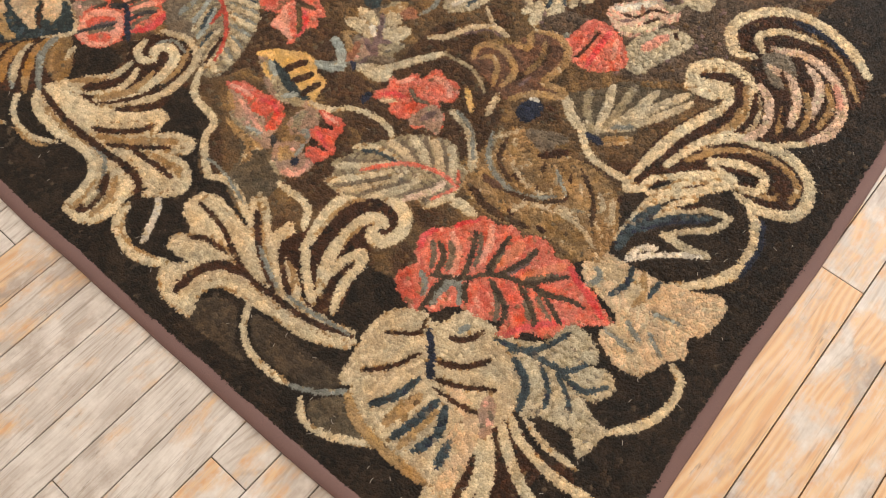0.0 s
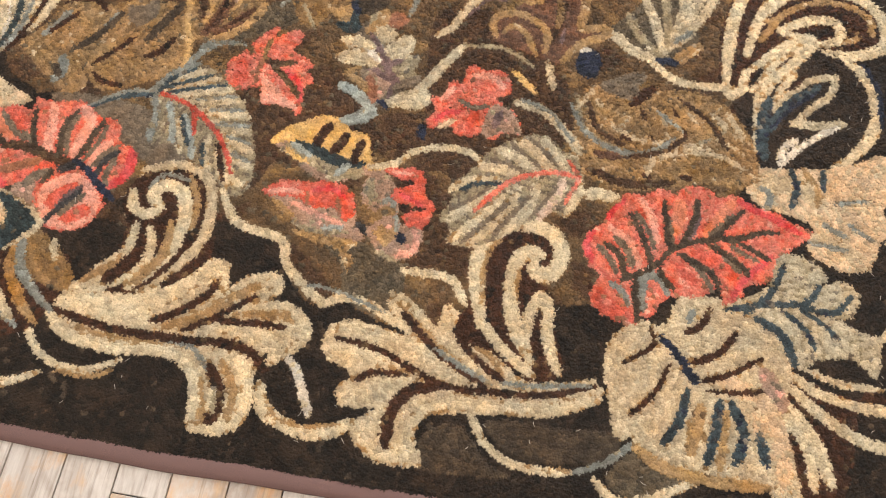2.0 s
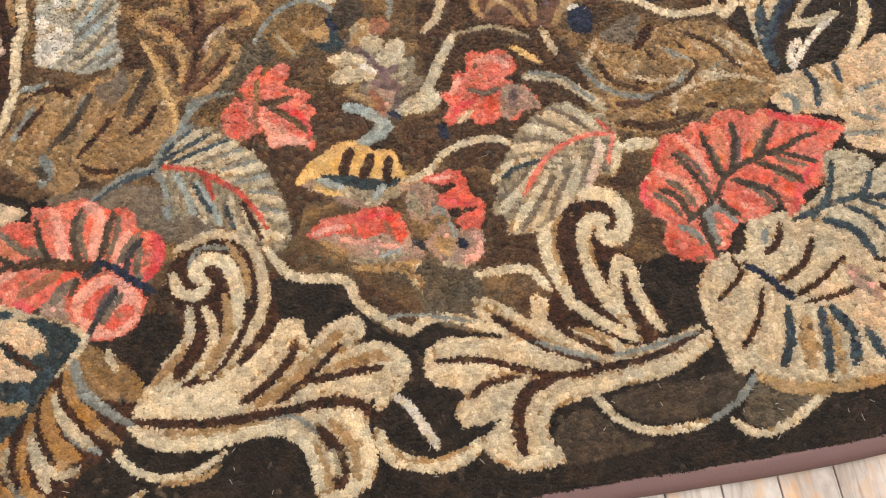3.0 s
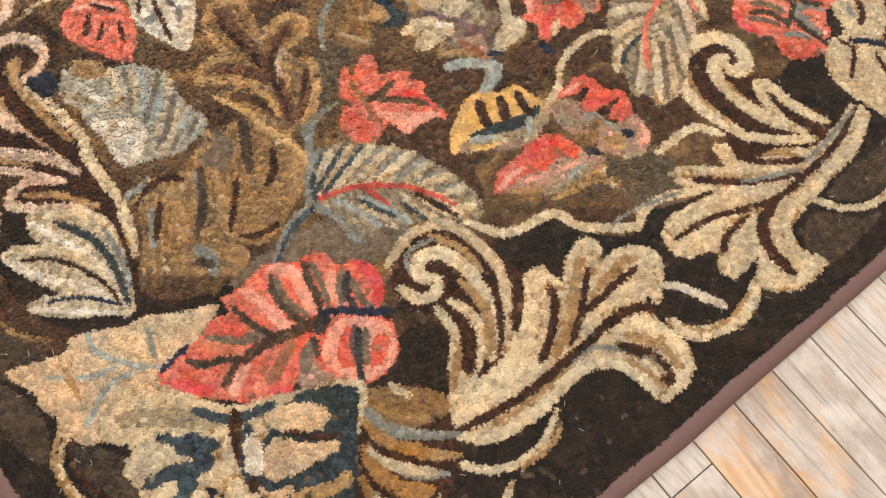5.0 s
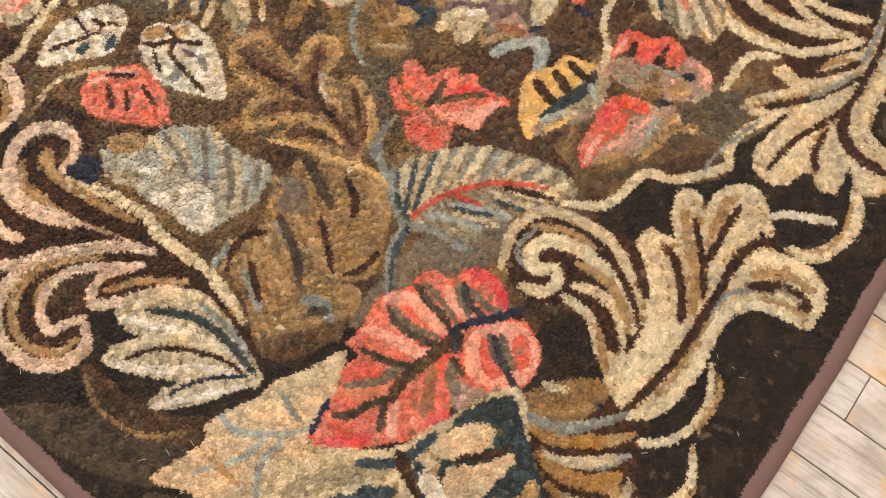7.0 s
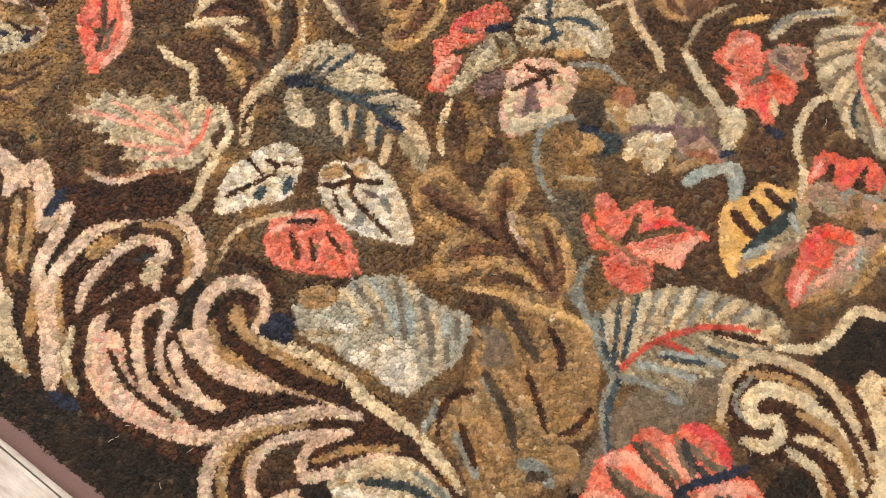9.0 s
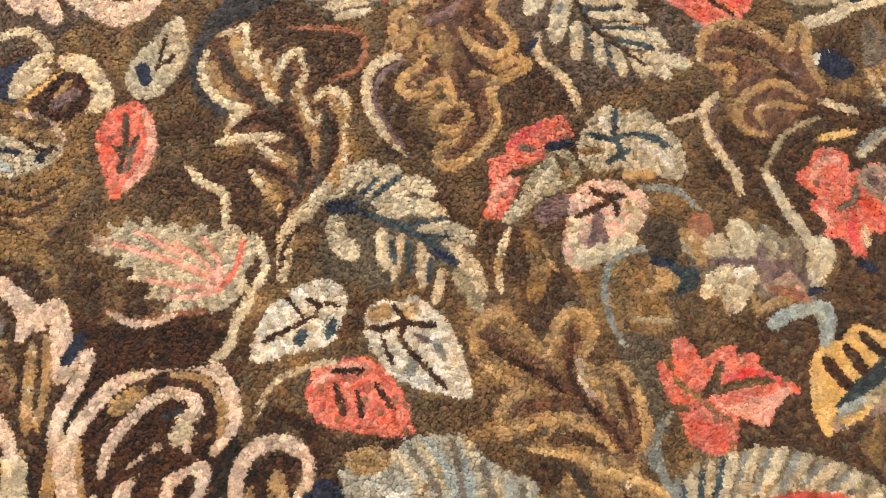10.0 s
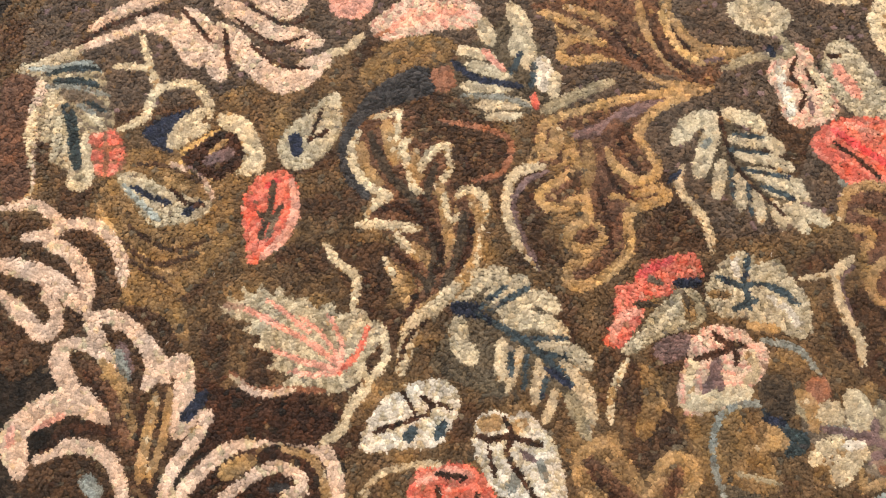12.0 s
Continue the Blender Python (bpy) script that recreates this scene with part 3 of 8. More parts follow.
vein("slate", 0.8, (-30.4, 17.0), (-24.0, 17.1), (-18.3, 16.6), (-14.8, 13.6))
yarn("cream", 1.6, (-40.8, 18.8), (-36.7, 15.4), (-29.2, 14.4), (-22.1, 15.3), (-17.6, 13.5), (-15.8, 9.8), (-15.2, 5.7))
yarn("cream", 1.7, (-15.1, 16.4), (-11.0, 15.5), (-8.8, 12.4), (-8.5, 8.3), (-10.7, 6.0), (-14.7, 5.3))
yarn("tan", 1.1, (-13.5, 15.4), (-10.7, 11.9), (-10.3, 7.5))
vein("bark", 1.8, (-14.7, 14.2), (-12.6, 11.1), (-12.3, 7.5), (-13.6, 7.0))
yarn("sage", 0.6, (-13.4, 11.6), (-12.6, 7.9))
yarn("tan", 0.7, (-15.6, 12.8), (-14.3, 8.8), (-13.6, 6.2))
vein("bark", 1.3, (-17.2, 27.0), (-18.5, 24.2), (-22.7, 20.7), (-25.1, 19.5))
vein("bark", 1.0, (-23.6, 34.1), (-24.1, 30.3), (-27.4, 24.9))
vein("bark", 1.0, (-30.6, 32.2), (-30.8, 27.7), (-33.5, 24.0))
vein("bark", 1.0, (-11.1, 25.8), (-15.7, 21.8), (-20.2, 18.8))
vein("bark", 1.1, (-16.4, 21.0), (-9.9, 21.6), (-5.7, 21.7))
vein("bark", 1.5, (-16.1, 18.0), (-10.4, 17.6), (-7.0, 15.2))
vein("bark", 1.3, (-40.4, 18.8), (-30.4, 17.3), (-20.0, 17.5), (-15.2, 17.7))
vein("bark", 1.6, (-20.1, 33.1), (-20.8, 29.6), (-25.1, 25.0))
motif("tail_feather", "cream wool strands fanned over dark brown")
petal("bark", (64.9, 20.1), (67.0, 27.1), (72.6, 25.6), (80.7, 25.3), (76.9, 25.8), (74.0, 10.9), (67.9, 10.9), (65.9, 18.1), (65.5, 25.7))
yarn("cream", 1.6, (66.7, 27.4), (71.2, 25.1), (78.4, 24.1), (84.4, 25.1))
yarn("cream", 1.8, (66.4, 25.7), (71.5, 21.9), (77.4, 19.1), (81.4, 19.1))
yarn("cream", 1.9, (66.0, 23.1), (70.4, 18.1), (72.5, 12.5))
yarn("cream", 1.7, (65.7, 21.4), (69.3, 16.9), (70.2, 11.7))
yarn("peach", 1.8, (65.7, 18.9), (66.9, 14.0), (66.7, 9.7))
yarn("cream", 1.1, (69.3, 28.4), (74.0, 27.1), (79.9, 27.2))
motif("leaf", "broad sand coloured wool leaf with dark and teal veins")
petal("sand", (43.1, 14.3), (41.5, 19.8), (40.6, 23.5), (41.2, 28.2), (44.9, 31.7), (48.7, 31.6), (51.0, 36.8), (56.8, 36.9), (61.3, 35.0), (66.1, 31.7), (67.0, 27.1), (65.9, 21.5), (66.3, 18.1), (68.6, 10.5), (67.4, 8.7), (64.8, 8.8), (63.9, 10.4), (56.1, 10.5), (49.9, 11.0), (46.1, 12.5), (45.5, 14.5))
yarn("gold", 1.7, (45.8, 13.3), (49.9, 11.2), (56.9, 10.5), (64.0, 10.8))
yarn("gold", 2.0, (54.6, 20.4), (53.4, 13.8))
yarn("gold", 1.3, (58.2, 20.4), (57.5, 12.3))
yarn("dusk", 2.6, (63.3, 26.9), (65.8, 22.2))
yarn("peach", 2.5, (57.2, 24.7), (62.7, 23.0), (65.3, 18.9), (66.3, 10.8))
yarn("peach", 1.9, (62.3, 20.5), (64.6, 14.8))
vein("bark", 0.9, (46.7, 30.7), (47.3, 28.2), (43.2, 24.9))
vein("bark", 0.9, (49.9, 25.9), (47.9, 21.1), (44.6, 17.6))
vein("slate", 1.0, (52.8, 34.8), (52.2, 32.6))
vein("bark", 1.2, (55.2, 35.3), (54.0, 32.4), (51.7, 31.0))
vein("bark", 1.2, (59.2, 32.2), (56.7, 28.6), (53.3, 26.8))
vein("bark", 1.0, (62.9, 29.0), (58.1, 25.7), (54.7, 24.2))
vein("bark", 0.8, (63.2, 24.1), (58.6, 23.2), (55.3, 22.9))
vein("navy", 1.3, (48.3, 29.8), (50.2, 28.1), (52.8, 25.5))
vein("navy", 1.5, (52.0, 25.9), (53.8, 23.8))
vein("teal", 1.5, (52.6, 22.5), (51.6, 17.8), (49.6, 14.4))
vein("teal", 1.5, (57.2, 21.7), (56.7, 17.1), (55.6, 12.6))
vein("teal", 1.6, (58.8, 21.7), (60.6, 17.6), (59.6, 13.3))
vein("teal", 1.5, (62.7, 18.0), (63.8, 13.8))
motif("leaf", "coral red wool leaf with dark brown veins")
petal("coral", (38.5, 32.5), (37.4, 34.6), (38.7, 38), (37, 38.9), (35.8, 41.6), (36.2, 44.5), (38.6, 47), (38.7, 48.1), (39.9, 50), (41.5, 52.2), (43.6, 52.5), (44.9, 52.9), (47.2, 54.2), (49.1, 53.4), (50.3, 55), (53.7, 55.4), (55.9, 54), (58.2, 55), (61.1, 53.5), (64.4, 52.9), (66.8, 51.6), (70.3, 50.3), (67.3, 47.4), (64.9, 44.4), (63.5, 41), (60.3, 39.9), (59.5, 37.3), (57.2, 36.4), (56.4, 38.6), (53.3, 36.9), (48.7, 35.8), (46.7, 32.5), (45.5, 32.4), (44.3, 30.9), (41.3, 31.1))
yarn("salmon", 1.4, (39.3, 46.1), (42.2, 44.2), (43.7, 41.9), (44.4, 40.1))
yarn("apricot", 2, (50, 52.2), (49.8, 49.4), (49.4, 46.9))
yarn("salmon", 1.3, (43.8, 51.5), (45.7, 48.7), (46.8, 44.7))
yarn("apricot", 1.6, (58, 53.7), (55.8, 50.3), (53.9, 47.3))
yarn("coralred", 2.4, (38.5, 35.3), (40, 33), (42.7, 32))
yarn("coralred", 2, (52.8, 44.2), (56.4, 42.6), (59.3, 40.4))
yarn("coralred", 1.8, (50.2, 41.3), (52.6, 39.2))
yarn("hotred", 1.2, (58.9, 54.1), (61.6, 52.6), (64.9, 51.5), (68.2, 50.1))
yarn("hotred", 1, (37.3, 39.9), (36.2, 42.6), (37.1, 44.9))
yarn("hotred", 1, (39, 47.4), (39.8, 49.3), (41.4, 51.2))
yarn("hotred", 1, (58.2, 37.4), (60.4, 41.3), (64.2, 45.3))
yarn("taupe", 1, (37.9, 42.7), (39.9, 40.7), (41, 38.6))
yarn("taupe", 1.2, (40.3, 44.3), (42.3, 42.8), (43.4, 40.1))
yarn("taupe", 0.9, (43.1, 49.4), (45.1, 46.8), (46.6, 43.4))
yarn("taupe", 0.9, (48.2, 49.5), (48.9, 46), (49.2, 44.5))
yarn("mauve", 1.1, (53.1, 50.6), (51.7, 47), (50.3, 45))
yarn("taupe", 0.8, (58, 51.4), (54.5, 47.3))
yarn("slate", 1.3, (44.4, 37.6), (46.2, 39.2), (47.9, 38.4), (48.9, 36.6))
yarn("slate", 1.4, (45.5, 37.7), (45, 35.9), (45.5, 33.6))
yarn("slate", 1.1, (40.3, 36.9), (42.2, 35.7), (43.3, 33.9))
yarn("taupe", 1, (51.5, 42.9), (53.6, 40.8), (55.4, 38.3))
yarn("taupe", 0.9, (55.6, 46.2), (57.2, 43.9), (59.5, 41.9))
yarn("taupe", 0.8, (57.5, 46.2), (60, 45), (62.4, 44))
vein("char", 1.1, (41.8, 37.6), (45, 39.5), (47.5, 41.7), (49.2, 44), (52.1, 45.7), (55.5, 46.8), (59.5, 47.7), (62.6, 49.1), (65.2, 49.5))
vein("char", 1.1, (39, 43.2), (41.2, 41.9), (42, 39.7), (42.5, 37.9))
vein("char", 1, (42.5, 48.9), (44.2, 46), (45.3, 43.3), (46.3, 40.9))
vein("char", 0.9, (47.4, 52), (48, 48.5), (48.3, 45.5), (49, 43.8))
vein("char", 1, (52.7, 53.1), (52.3, 50.1), (51.6, 47.8), (50.6, 45.3))
vein("char", 0.9, (59.6, 52.4), (57.5, 49.7), (55.3, 47.1), (52.7, 45.7))
vein("char", 1, (50, 43.3), (53.4, 42), (55.5, 40.6), (56.4, 38.6))
vein("char", 1, (54.5, 45.7), (57.7, 44.3), (59.8, 42.8), (60.7, 41.7))
vein("char", 0.9, (57.3, 47.1), (60.6, 46.2), (62.7, 45.1), (63.9, 44.7))
vein("char", 1, (47.4, 40.5), (48.4, 38.6), (49.7, 37.5))
vein("char", 1.1, (44, 38.3), (44.1, 35.6), (44.6, 33.6), (44.7, 31.5))
motif("leaf", "sage cream wool leaf with teal veins")
petal("sagecream", (58.1, 36.1), (63.5, 40.3), (65.2, 45.6), (69.5, 46.0), (72.3, 43.3), (70.0, 40.7), (74.3, 43.1), (77.2, 41.3), (75.7, 37.4), (73.7, 37.1), (78.3, 35.2), (80.1, 34.9), (79.1, 28.9), (76.1, 30.9), (71.2, 30.2), (68.3, 28.2), (65.2, 31.0), (64.7, 34.2))
vein("teal", 0.9, (57.4, 35.5), (63.4, 37.5), (69.2, 38.7), (71.3, 41.8))
vein("teal", 1.0, (60.3, 35.5), (64.1, 39.4), (66.0, 44.5))
vein("teal", 0.9, (68.5, 38.1), (73.2, 37.8), (75.9, 40.8))
vein("teal", 0.9, (65.8, 37.0), (69.1, 34.4), (70.4, 31.6))
vein("teal", 0.8, (68.5, 37.5), (72.0, 35.6), (73.7, 33.8))
vein("teal", 1.4, (62.0, 35.0), (65.9, 32.8), (67.6, 28.8))
motif("leaf", "peach wool fan leaf with faded blue veins")
petal("peach", (60.2, 55.6), (60.4, 60.1), (64.6, 60.9), (72.8, 62.3), (78.1, 64.5), (80.9, 66.2), (83.2, 64.5), (82.8, 58.8), (81.2, 56.2), (82.5, 53.4), (80.6, 50.5), (79.1, 46.4), (77.7, 45.2), (74.1, 44.9), (69.6, 47.4), (69.9, 51.6), (62.8, 53.6))
yarn("sand", 3.4, (62.3, 57.5), (67.8, 58.0), (71.6, 55.8))
yarn("tan", 1.1, (68.7, 61.6), (71.1, 58.1), (70.9, 55.2))
yarn("sand", 2.0, (71.1, 50.0), (77.2, 47.6))
vein("slate", 1.1, (62.0, 57.1), (63.7, 55.8), (63.1, 53.2))
vein("teal", 1.0, (66.7, 61.2), (67.9, 58.1), (67.0, 54.2))
vein("teal", 1.0, (71.9, 61.6), (72.1, 58.3))
vein("slate", 0.8, (73.6, 56.1), (78.7, 57.6))
vein("slate", 1.0, (71.8, 52.2), (75.2, 50.7))
vein("slate", 1.0, (69.8, 48.9), (75.4, 48.3))
vein("slate", 0.8, (75.8, 52.8), (79.6, 50.7))
motif("leaf", "cream star leaf in wool with navy blue veins")
patch("soot", (62.3, 62.9), (61.4, 74.2), (62.9, 80.9), (71.5, 85.7), (77.7, 81.1), (79.6, 72.8), (74.1, 63.8), (66.8, 63.5))
yarn("sagecream", 2.2, (61.9, 64), (61.9, 68.1), (61.9, 73.4), (62.5, 77), (63.5, 80.3))
yarn("cream", 1.8, (62.5, 77.9), (63.9, 81.2), (66.9, 84.1), (69.6, 87.7))
yarn("cream", 1.7, (62.2, 72.9), (63.6, 77.1), (65.9, 80), (68.4, 82.8))
yarn("cream", 1.4, (64.3, 72.5), (65.3, 76.4), (67.7, 80.1))
yarn("sagecream", 1.4, (64.1, 71.9), (66.5, 75.4), (70.1, 78.9), (73.3, 80.1), (74.2, 79.7), (73.3, 76.5), (70.2, 73.3), (67.1, 69.5))
yarn("sagecream", 1.9, (67.1, 70.1), (70.1, 70), (73.2, 70.4), (75.4, 71.3))
yarn("white", 1.3, (64.9, 63.1), (66.1, 65.5), (67.8, 66.8))
yarn("white", 1.2, (65, 61.6), (67.7, 64.8), (71.3, 68.1), (74.5, 70.5))
vein("teal", 2, (62.7, 62.6), (62.2, 66.1), (62.4, 70), (63.4, 74.1))
vein("teal", 1.7, (62.6, 66.8), (64.9, 70.8), (67.3, 74.3), (71.5, 77.8))
vein("navy", 0.8, (63.9, 68.7), (67, 72.8), (71.4, 76.9))
vein("bark", 0.9, (64.8, 80.3), (67.5, 83.4))
vein("bark", 0.8, (66.7, 76.6), (69.3, 79.5))
motif("scroll", "large brown and cream wool scroll with spiral head")
yarn("bark", 8.2, (56.1, 103.7), (61.1, 106.3), (63.6, 101.3), (60.4, 92.4), (57.4, 76.5))
patch("cream", (52.8, 100.8), (51.2, 105.3), (54.3, 109.2), (58.5, 107.6), (59.1, 103.6), (56.6, 100.5))
yarn("cream", 2.4, (52.5, 100.5), (51.2, 105.3), (54.2, 109.4), (59.0, 109.9), (63.1, 107.1), (65.1, 101.7), (64.8, 96.2), (61.8, 90.3), (59.7, 84.0), (59.0, 75.9))
yarn("cream", 2.2, (53.4, 100.4), (57.4, 101.6), (59.4, 105.7), (60.5, 101.2), (58.4, 94.6), (56.7, 86.7), (56.7, 74.4), (59.3, 75.5))
vein("bark", 2.4, (53.2, 104.8), (58.5, 107.6), (62.0, 104.3), (62.2, 97.4), (59.8, 88.5), (57.4, 76.5))
yarn("tan", 1.1, (60.8, 107.8), (63.8, 103.3), (64.5, 97.7))
yarn("sand", 1.4, (65.0, 106.4), (66.7, 101.4), (66.1, 95.5))
yarn("bark", 1.3, (63.5, 107.5), (65.8, 101.5), (65.2, 95.5))
yarn("tan", 1.2, (63.2, 103.6), (63.5, 97.4), (61.1, 90.5))
motif("scroll", "lower brown and cream wool scroll curl")
yarn("bark", 7.2, (60.2, 81.4), (64.7, 89.5), (71.6, 93.8), (77.0, 93.6), (78.0, 89.8), (73.5, 86.7))
yarn("cream", 2.2, (59.5, 82.5), (61.6, 90.6), (65.6, 95.8), (70.4, 97.8), (76.0, 98.5), (81.0, 96.0), (82.9, 91.7), (82.1, 87.6), (77.2, 85.2), (72.7, 85.2))
yarn("tan", 1.3, (63.1, 90.2), (70.1, 95.3), (76.2, 95.9), (80.1, 93.6), (80.5, 90.0))
yarn("cream", 1.8, (64.8, 88.4), (69.6, 91.3), (74.2, 91.7), (75.1, 88.3), (71.4, 86.4))
yarn("cream", 2.0, (60.2, 79.5), (67.7, 86.7), (70.7, 87.1), (67.2, 81.8), (60.6, 75.4))
yarn("cream", 1.4, (65.0, 88.1), (70.5, 87.5))
yarn("tan", 1.2, (61.7, 85.7), (65.4, 92.2))
yarn("tan", 1.3, (75.7, 87.8), (78.3, 89.3))
motif("scroll", "feathered brown and pink wool scroll crest")
patch("bark", (58.7, 113.5), (59.2, 123.6), (69.0, 126.3), (78.0, 117.4), (78.6, 108.4), (72.5, 100.4), (67.9, 98.1), (66.9, 105.9))
patch("grey", (59.3, 116.8), (63.9, 119.9), (68.2, 114.3), (64.9, 111.4))
yarn("bark", 5.2, (57.8, 118.4), (54.9, 118.8), (55.3, 123.7), (60.4, 128.2), (68.0, 128.3), (75.1, 124.0), (78.4, 117.8))
yarn("navy", 1.8, (60.1, 128.7), (67.5, 129.2), (74.0, 127.3))
yarn("gold", 1.2, (64.3, 128.0), (72.1, 125.2), (79.2, 118.5))
yarn("cream", 2.5, (58.3, 115.3), (54.7, 114.2), (51.3, 118.6), (52.3, 124.3), (57.0, 129.7), (65.2, 131.2), (72.5, 129.0), (77.8, 125.4))
yarn("cream", 1.7, (58.9, 117.4), (56.4, 120.7), (59.7, 125.0), (66.3, 126.8))
yarn("pinkcream", 2.2, (60.2, 119.6), (66.2, 122.3), (73.1, 120.5), (77.6, 115.3), (78.5, 108.7), (76.5, 103.7))
yarn("pinkcream", 1.9, (61.8, 115.2), (66.7, 114.8), (70.4, 110.8), (72.2, 105.0))
yarn("pinkcream", 1.9, (67.6, 120.3), (71.7, 117.3), (74.2, 109.7))
yarn("pinkcream", 1.9, (63.1, 109.9), (66.4, 107.3), (68.7, 101.9), (67.4, 96.9))
yarn("pink", 1.4, (74.1, 119.5), (77.4, 115.1))
yarn("tan", 1.3, (69.1, 108.8), (71.2, 101.9))
yarn("tan", 1.2, (69.5, 115.4), (73.4, 109.8), (74.3, 104.6))
yarn("tan", 1.3, (72.7, 118.3), (75.9, 113.9), (76.4, 108.2))
yarn("bark", 1.2, (64.4, 115.6), (68.4, 110.8), (70.6, 104.8))
yarn("bark", 1.3, (66.6, 119.4), (70.4, 114.4))
yarn("cream", 1.4, (72.2, 99.3), (76.7, 103.4))
motif("bud", "faded grey and pink wool bud")
petal("sagecream", (38.0, 100.0), (38.8, 107.7), (44.4, 111.5), (47.6, 109.5), (45.4, 101.8), (43.7, 96.5), (40.7, 96.7))
yarn("salmon", 2.1, (40.9, 102.6), (42.4, 108.4))
vein("bark", 0.9, (43.1, 110.4), (44.6, 109.1))
motif("leaf", "grey sage wool leaf with pale ribs")
petal("moss", (36.3, 82.7), (40.0, 88.7), (42.9, 93.9), (46.1, 94.9), (53.4, 99.5), (55.3, 97.6), (51.5, 88.9), (50.9, 82.4), (46.5, 77.8), (42.6, 77.8))
yarn("sagecream", 2.0, (45.0, 78.1), (40.1, 79.8), (36.7, 82.7))
yarn("sage", 1.6, (45.2, 79.2), (41.0, 83.3), (39.0, 87.3))
yarn("sagecream", 1.7, (45.8, 80.2), (43.6, 86.4), (41.8, 90.8))
yarn("sage", 1.5, (46.3, 80.9), (45.6, 89.1), (44.9, 93.9))
yarn("sagecream", 1.7, (46.8, 81.8), (48.4, 89.7), (48.9, 95.6))
yarn("sagecream", 1.8, (47.8, 82.3), (50.3, 90.6), (53.8, 98.9))
yarn("sagecream", 1.7, (48.4, 83.2), (52.1, 89.8), (55.4, 97.3))
yarn("tan", 2.1, (47.7, 78.8), (51.6, 82.8))
vein("navy", 1.4, (44.6, 78.6), (47.8, 78.5))
yarn("cream", 1.6, (44.0, 77.6), (48.7, 74.7), (56.6, 75.0))
vein("slate", 0.9, (47.4, 82.8), (50.0, 85.5))
motif("bud", "dark navy wool berry")
patch("navy", (31.3, 73.9), (31.5, 77.6), (34.5, 78.5), (35.4, 75.2), (33.9, 72.7))
yarn("white", 0.9, (31.6, 78.3), (33.3, 78.7))
motif("leaf", "muted tan wool leaf with curling ribs")
petal("tandull", (31.8, 66.9), (34.7, 71.9), (40.7, 70.6), (47.6, 72.9), (54.1, 72.4), (59.5, 67.7), (61.8, 60.2), (59.0, 56.2), (53.0, 56.1), (44.9, 53.4), (37.9, 53.0), (31.1, 58.0), (32.1, 62.6))
yarn("tan", 2.9, (38.2, 65.8), (44.0, 64.3))
yarn("tan", 2.9, (49.5, 68.4), (55.5, 65.3))
yarn("tan", 2.2, (35.0, 60.4), (39.3, 57.6))
yarn("taupe", 2.9, (36.6, 72.0), (41.6, 70.9))
yarn("umber", 1.5, (35.3, 55.7), (41.1, 54.1), (48.7, 55.5))
yarn("olivegold", 3.1, (51.7, 58.2), (58.4, 59.5))
yarn("sage", 0.8, (31.9, 69.2), (33.9, 63.2), (38.6, 60.3), (45.0, 60.0), (51.6, 62.9), (56.6, 66.7))
yarn("sand", 0.9, (34.4, 71.5), (37.2, 65.4), (42.7, 62.4), (49.3, 63.1))
yarn("sand", 0.9, (43.9, 57.3), (48.4, 60.7), (55.4, 61.5), (61.2, 58.7))
yarn("sand", 0.7, (40.2, 67.0), (42.2, 62.6))
yarn("sand", 0.8, (45.9, 67.9), (47.5, 63.4))
yarn("sand", 0.8, (50.3, 68.9), (53.2, 65.6), (59.6, 62.5))
yarn("sand", 0.8, (53.8, 69.5), (57.6, 66.0), (60.1, 64.7))
vein("umber", 0.9, (33.7, 68.7), (35.9, 63.4), (40.3, 61.1))
vein("umber", 0.9, (42.6, 68.4), (44.9, 62.7))
vein("umber", 0.9, (47.9, 69.2), (50.4, 64.1))
vein("bark", 0.9, (39.8, 62.4), (41.3, 62.3))
vein("bark", 1.0, (49.8, 56.9), (51.3, 56.6))
vein("bark", 0.9, (43.8, 56.0), (45.1, 55.9))
vein("bark", 1.6, (41.1, 69.0), (44.3, 72.9))
yarn("tan", 2.1, (36.1, 66.6), (40.5, 65.5))
yarn("tan", 1.7, (47.8, 67.4), (54.6, 65.2))
yarn("tandull", 2.6, (41.0, 64.6), (46.2, 65.2))
yarn("tan", 1.1, (47.1, 71.7), (53.4, 70.3))
yarn("taupe", 2.7, (37.0, 71.4), (42.3, 74.7))
yarn("slate", 1.0, (31.1, 67.4), (34.3, 62.1), (39.6, 59.9), (44.5, 60.4), (48.5, 63.9))
yarn("sand", 1.1, (44.4, 56.3), (45.8, 60.0), (49.8, 62.2), (54.1, 62.6))
yarn("sand", 1.1, (56.8, 69.6), (59.4, 64.9))
yarn("slate", 0.9, (45.2, 68.3), (49.5, 65.4))
vein("umber", 1.0, (40.5, 58.7), (46.9, 61.1), (50.1, 64.3))
yarn("tan", 1.1, (35.0, 59.4), (41.0, 56.4))
yarn("rust2", 1.5, (36.0, 58.7), (39.8, 58.8))
vein("umber", 0.9, (48.6, 71.3), (53.7, 67.8), (56.9, 63.0))
yarn("sand", 1.1, (32.4, 67.1), (35.0, 71.4))
motif("leaf", "pale sage wool leaf with coral midrib")
petal("sage", (15.2, 39.3), (15.1, 42.0), (13.3, 43.0), (14.7, 46.6), (13.9, 48.6), (16.0, 51.2), (17.9, 53.7), (19.5, 56.5), (23.8, 59.6), (27.8, 60.5), (31.4, 57.9), (33.1, 57.5), (34.6, 54.0), (34.2, 49.9), (32.5, 46.5), (30.4, 47.1), (27.2, 45.0), (23.4, 41.7), (19.0, 39.1))
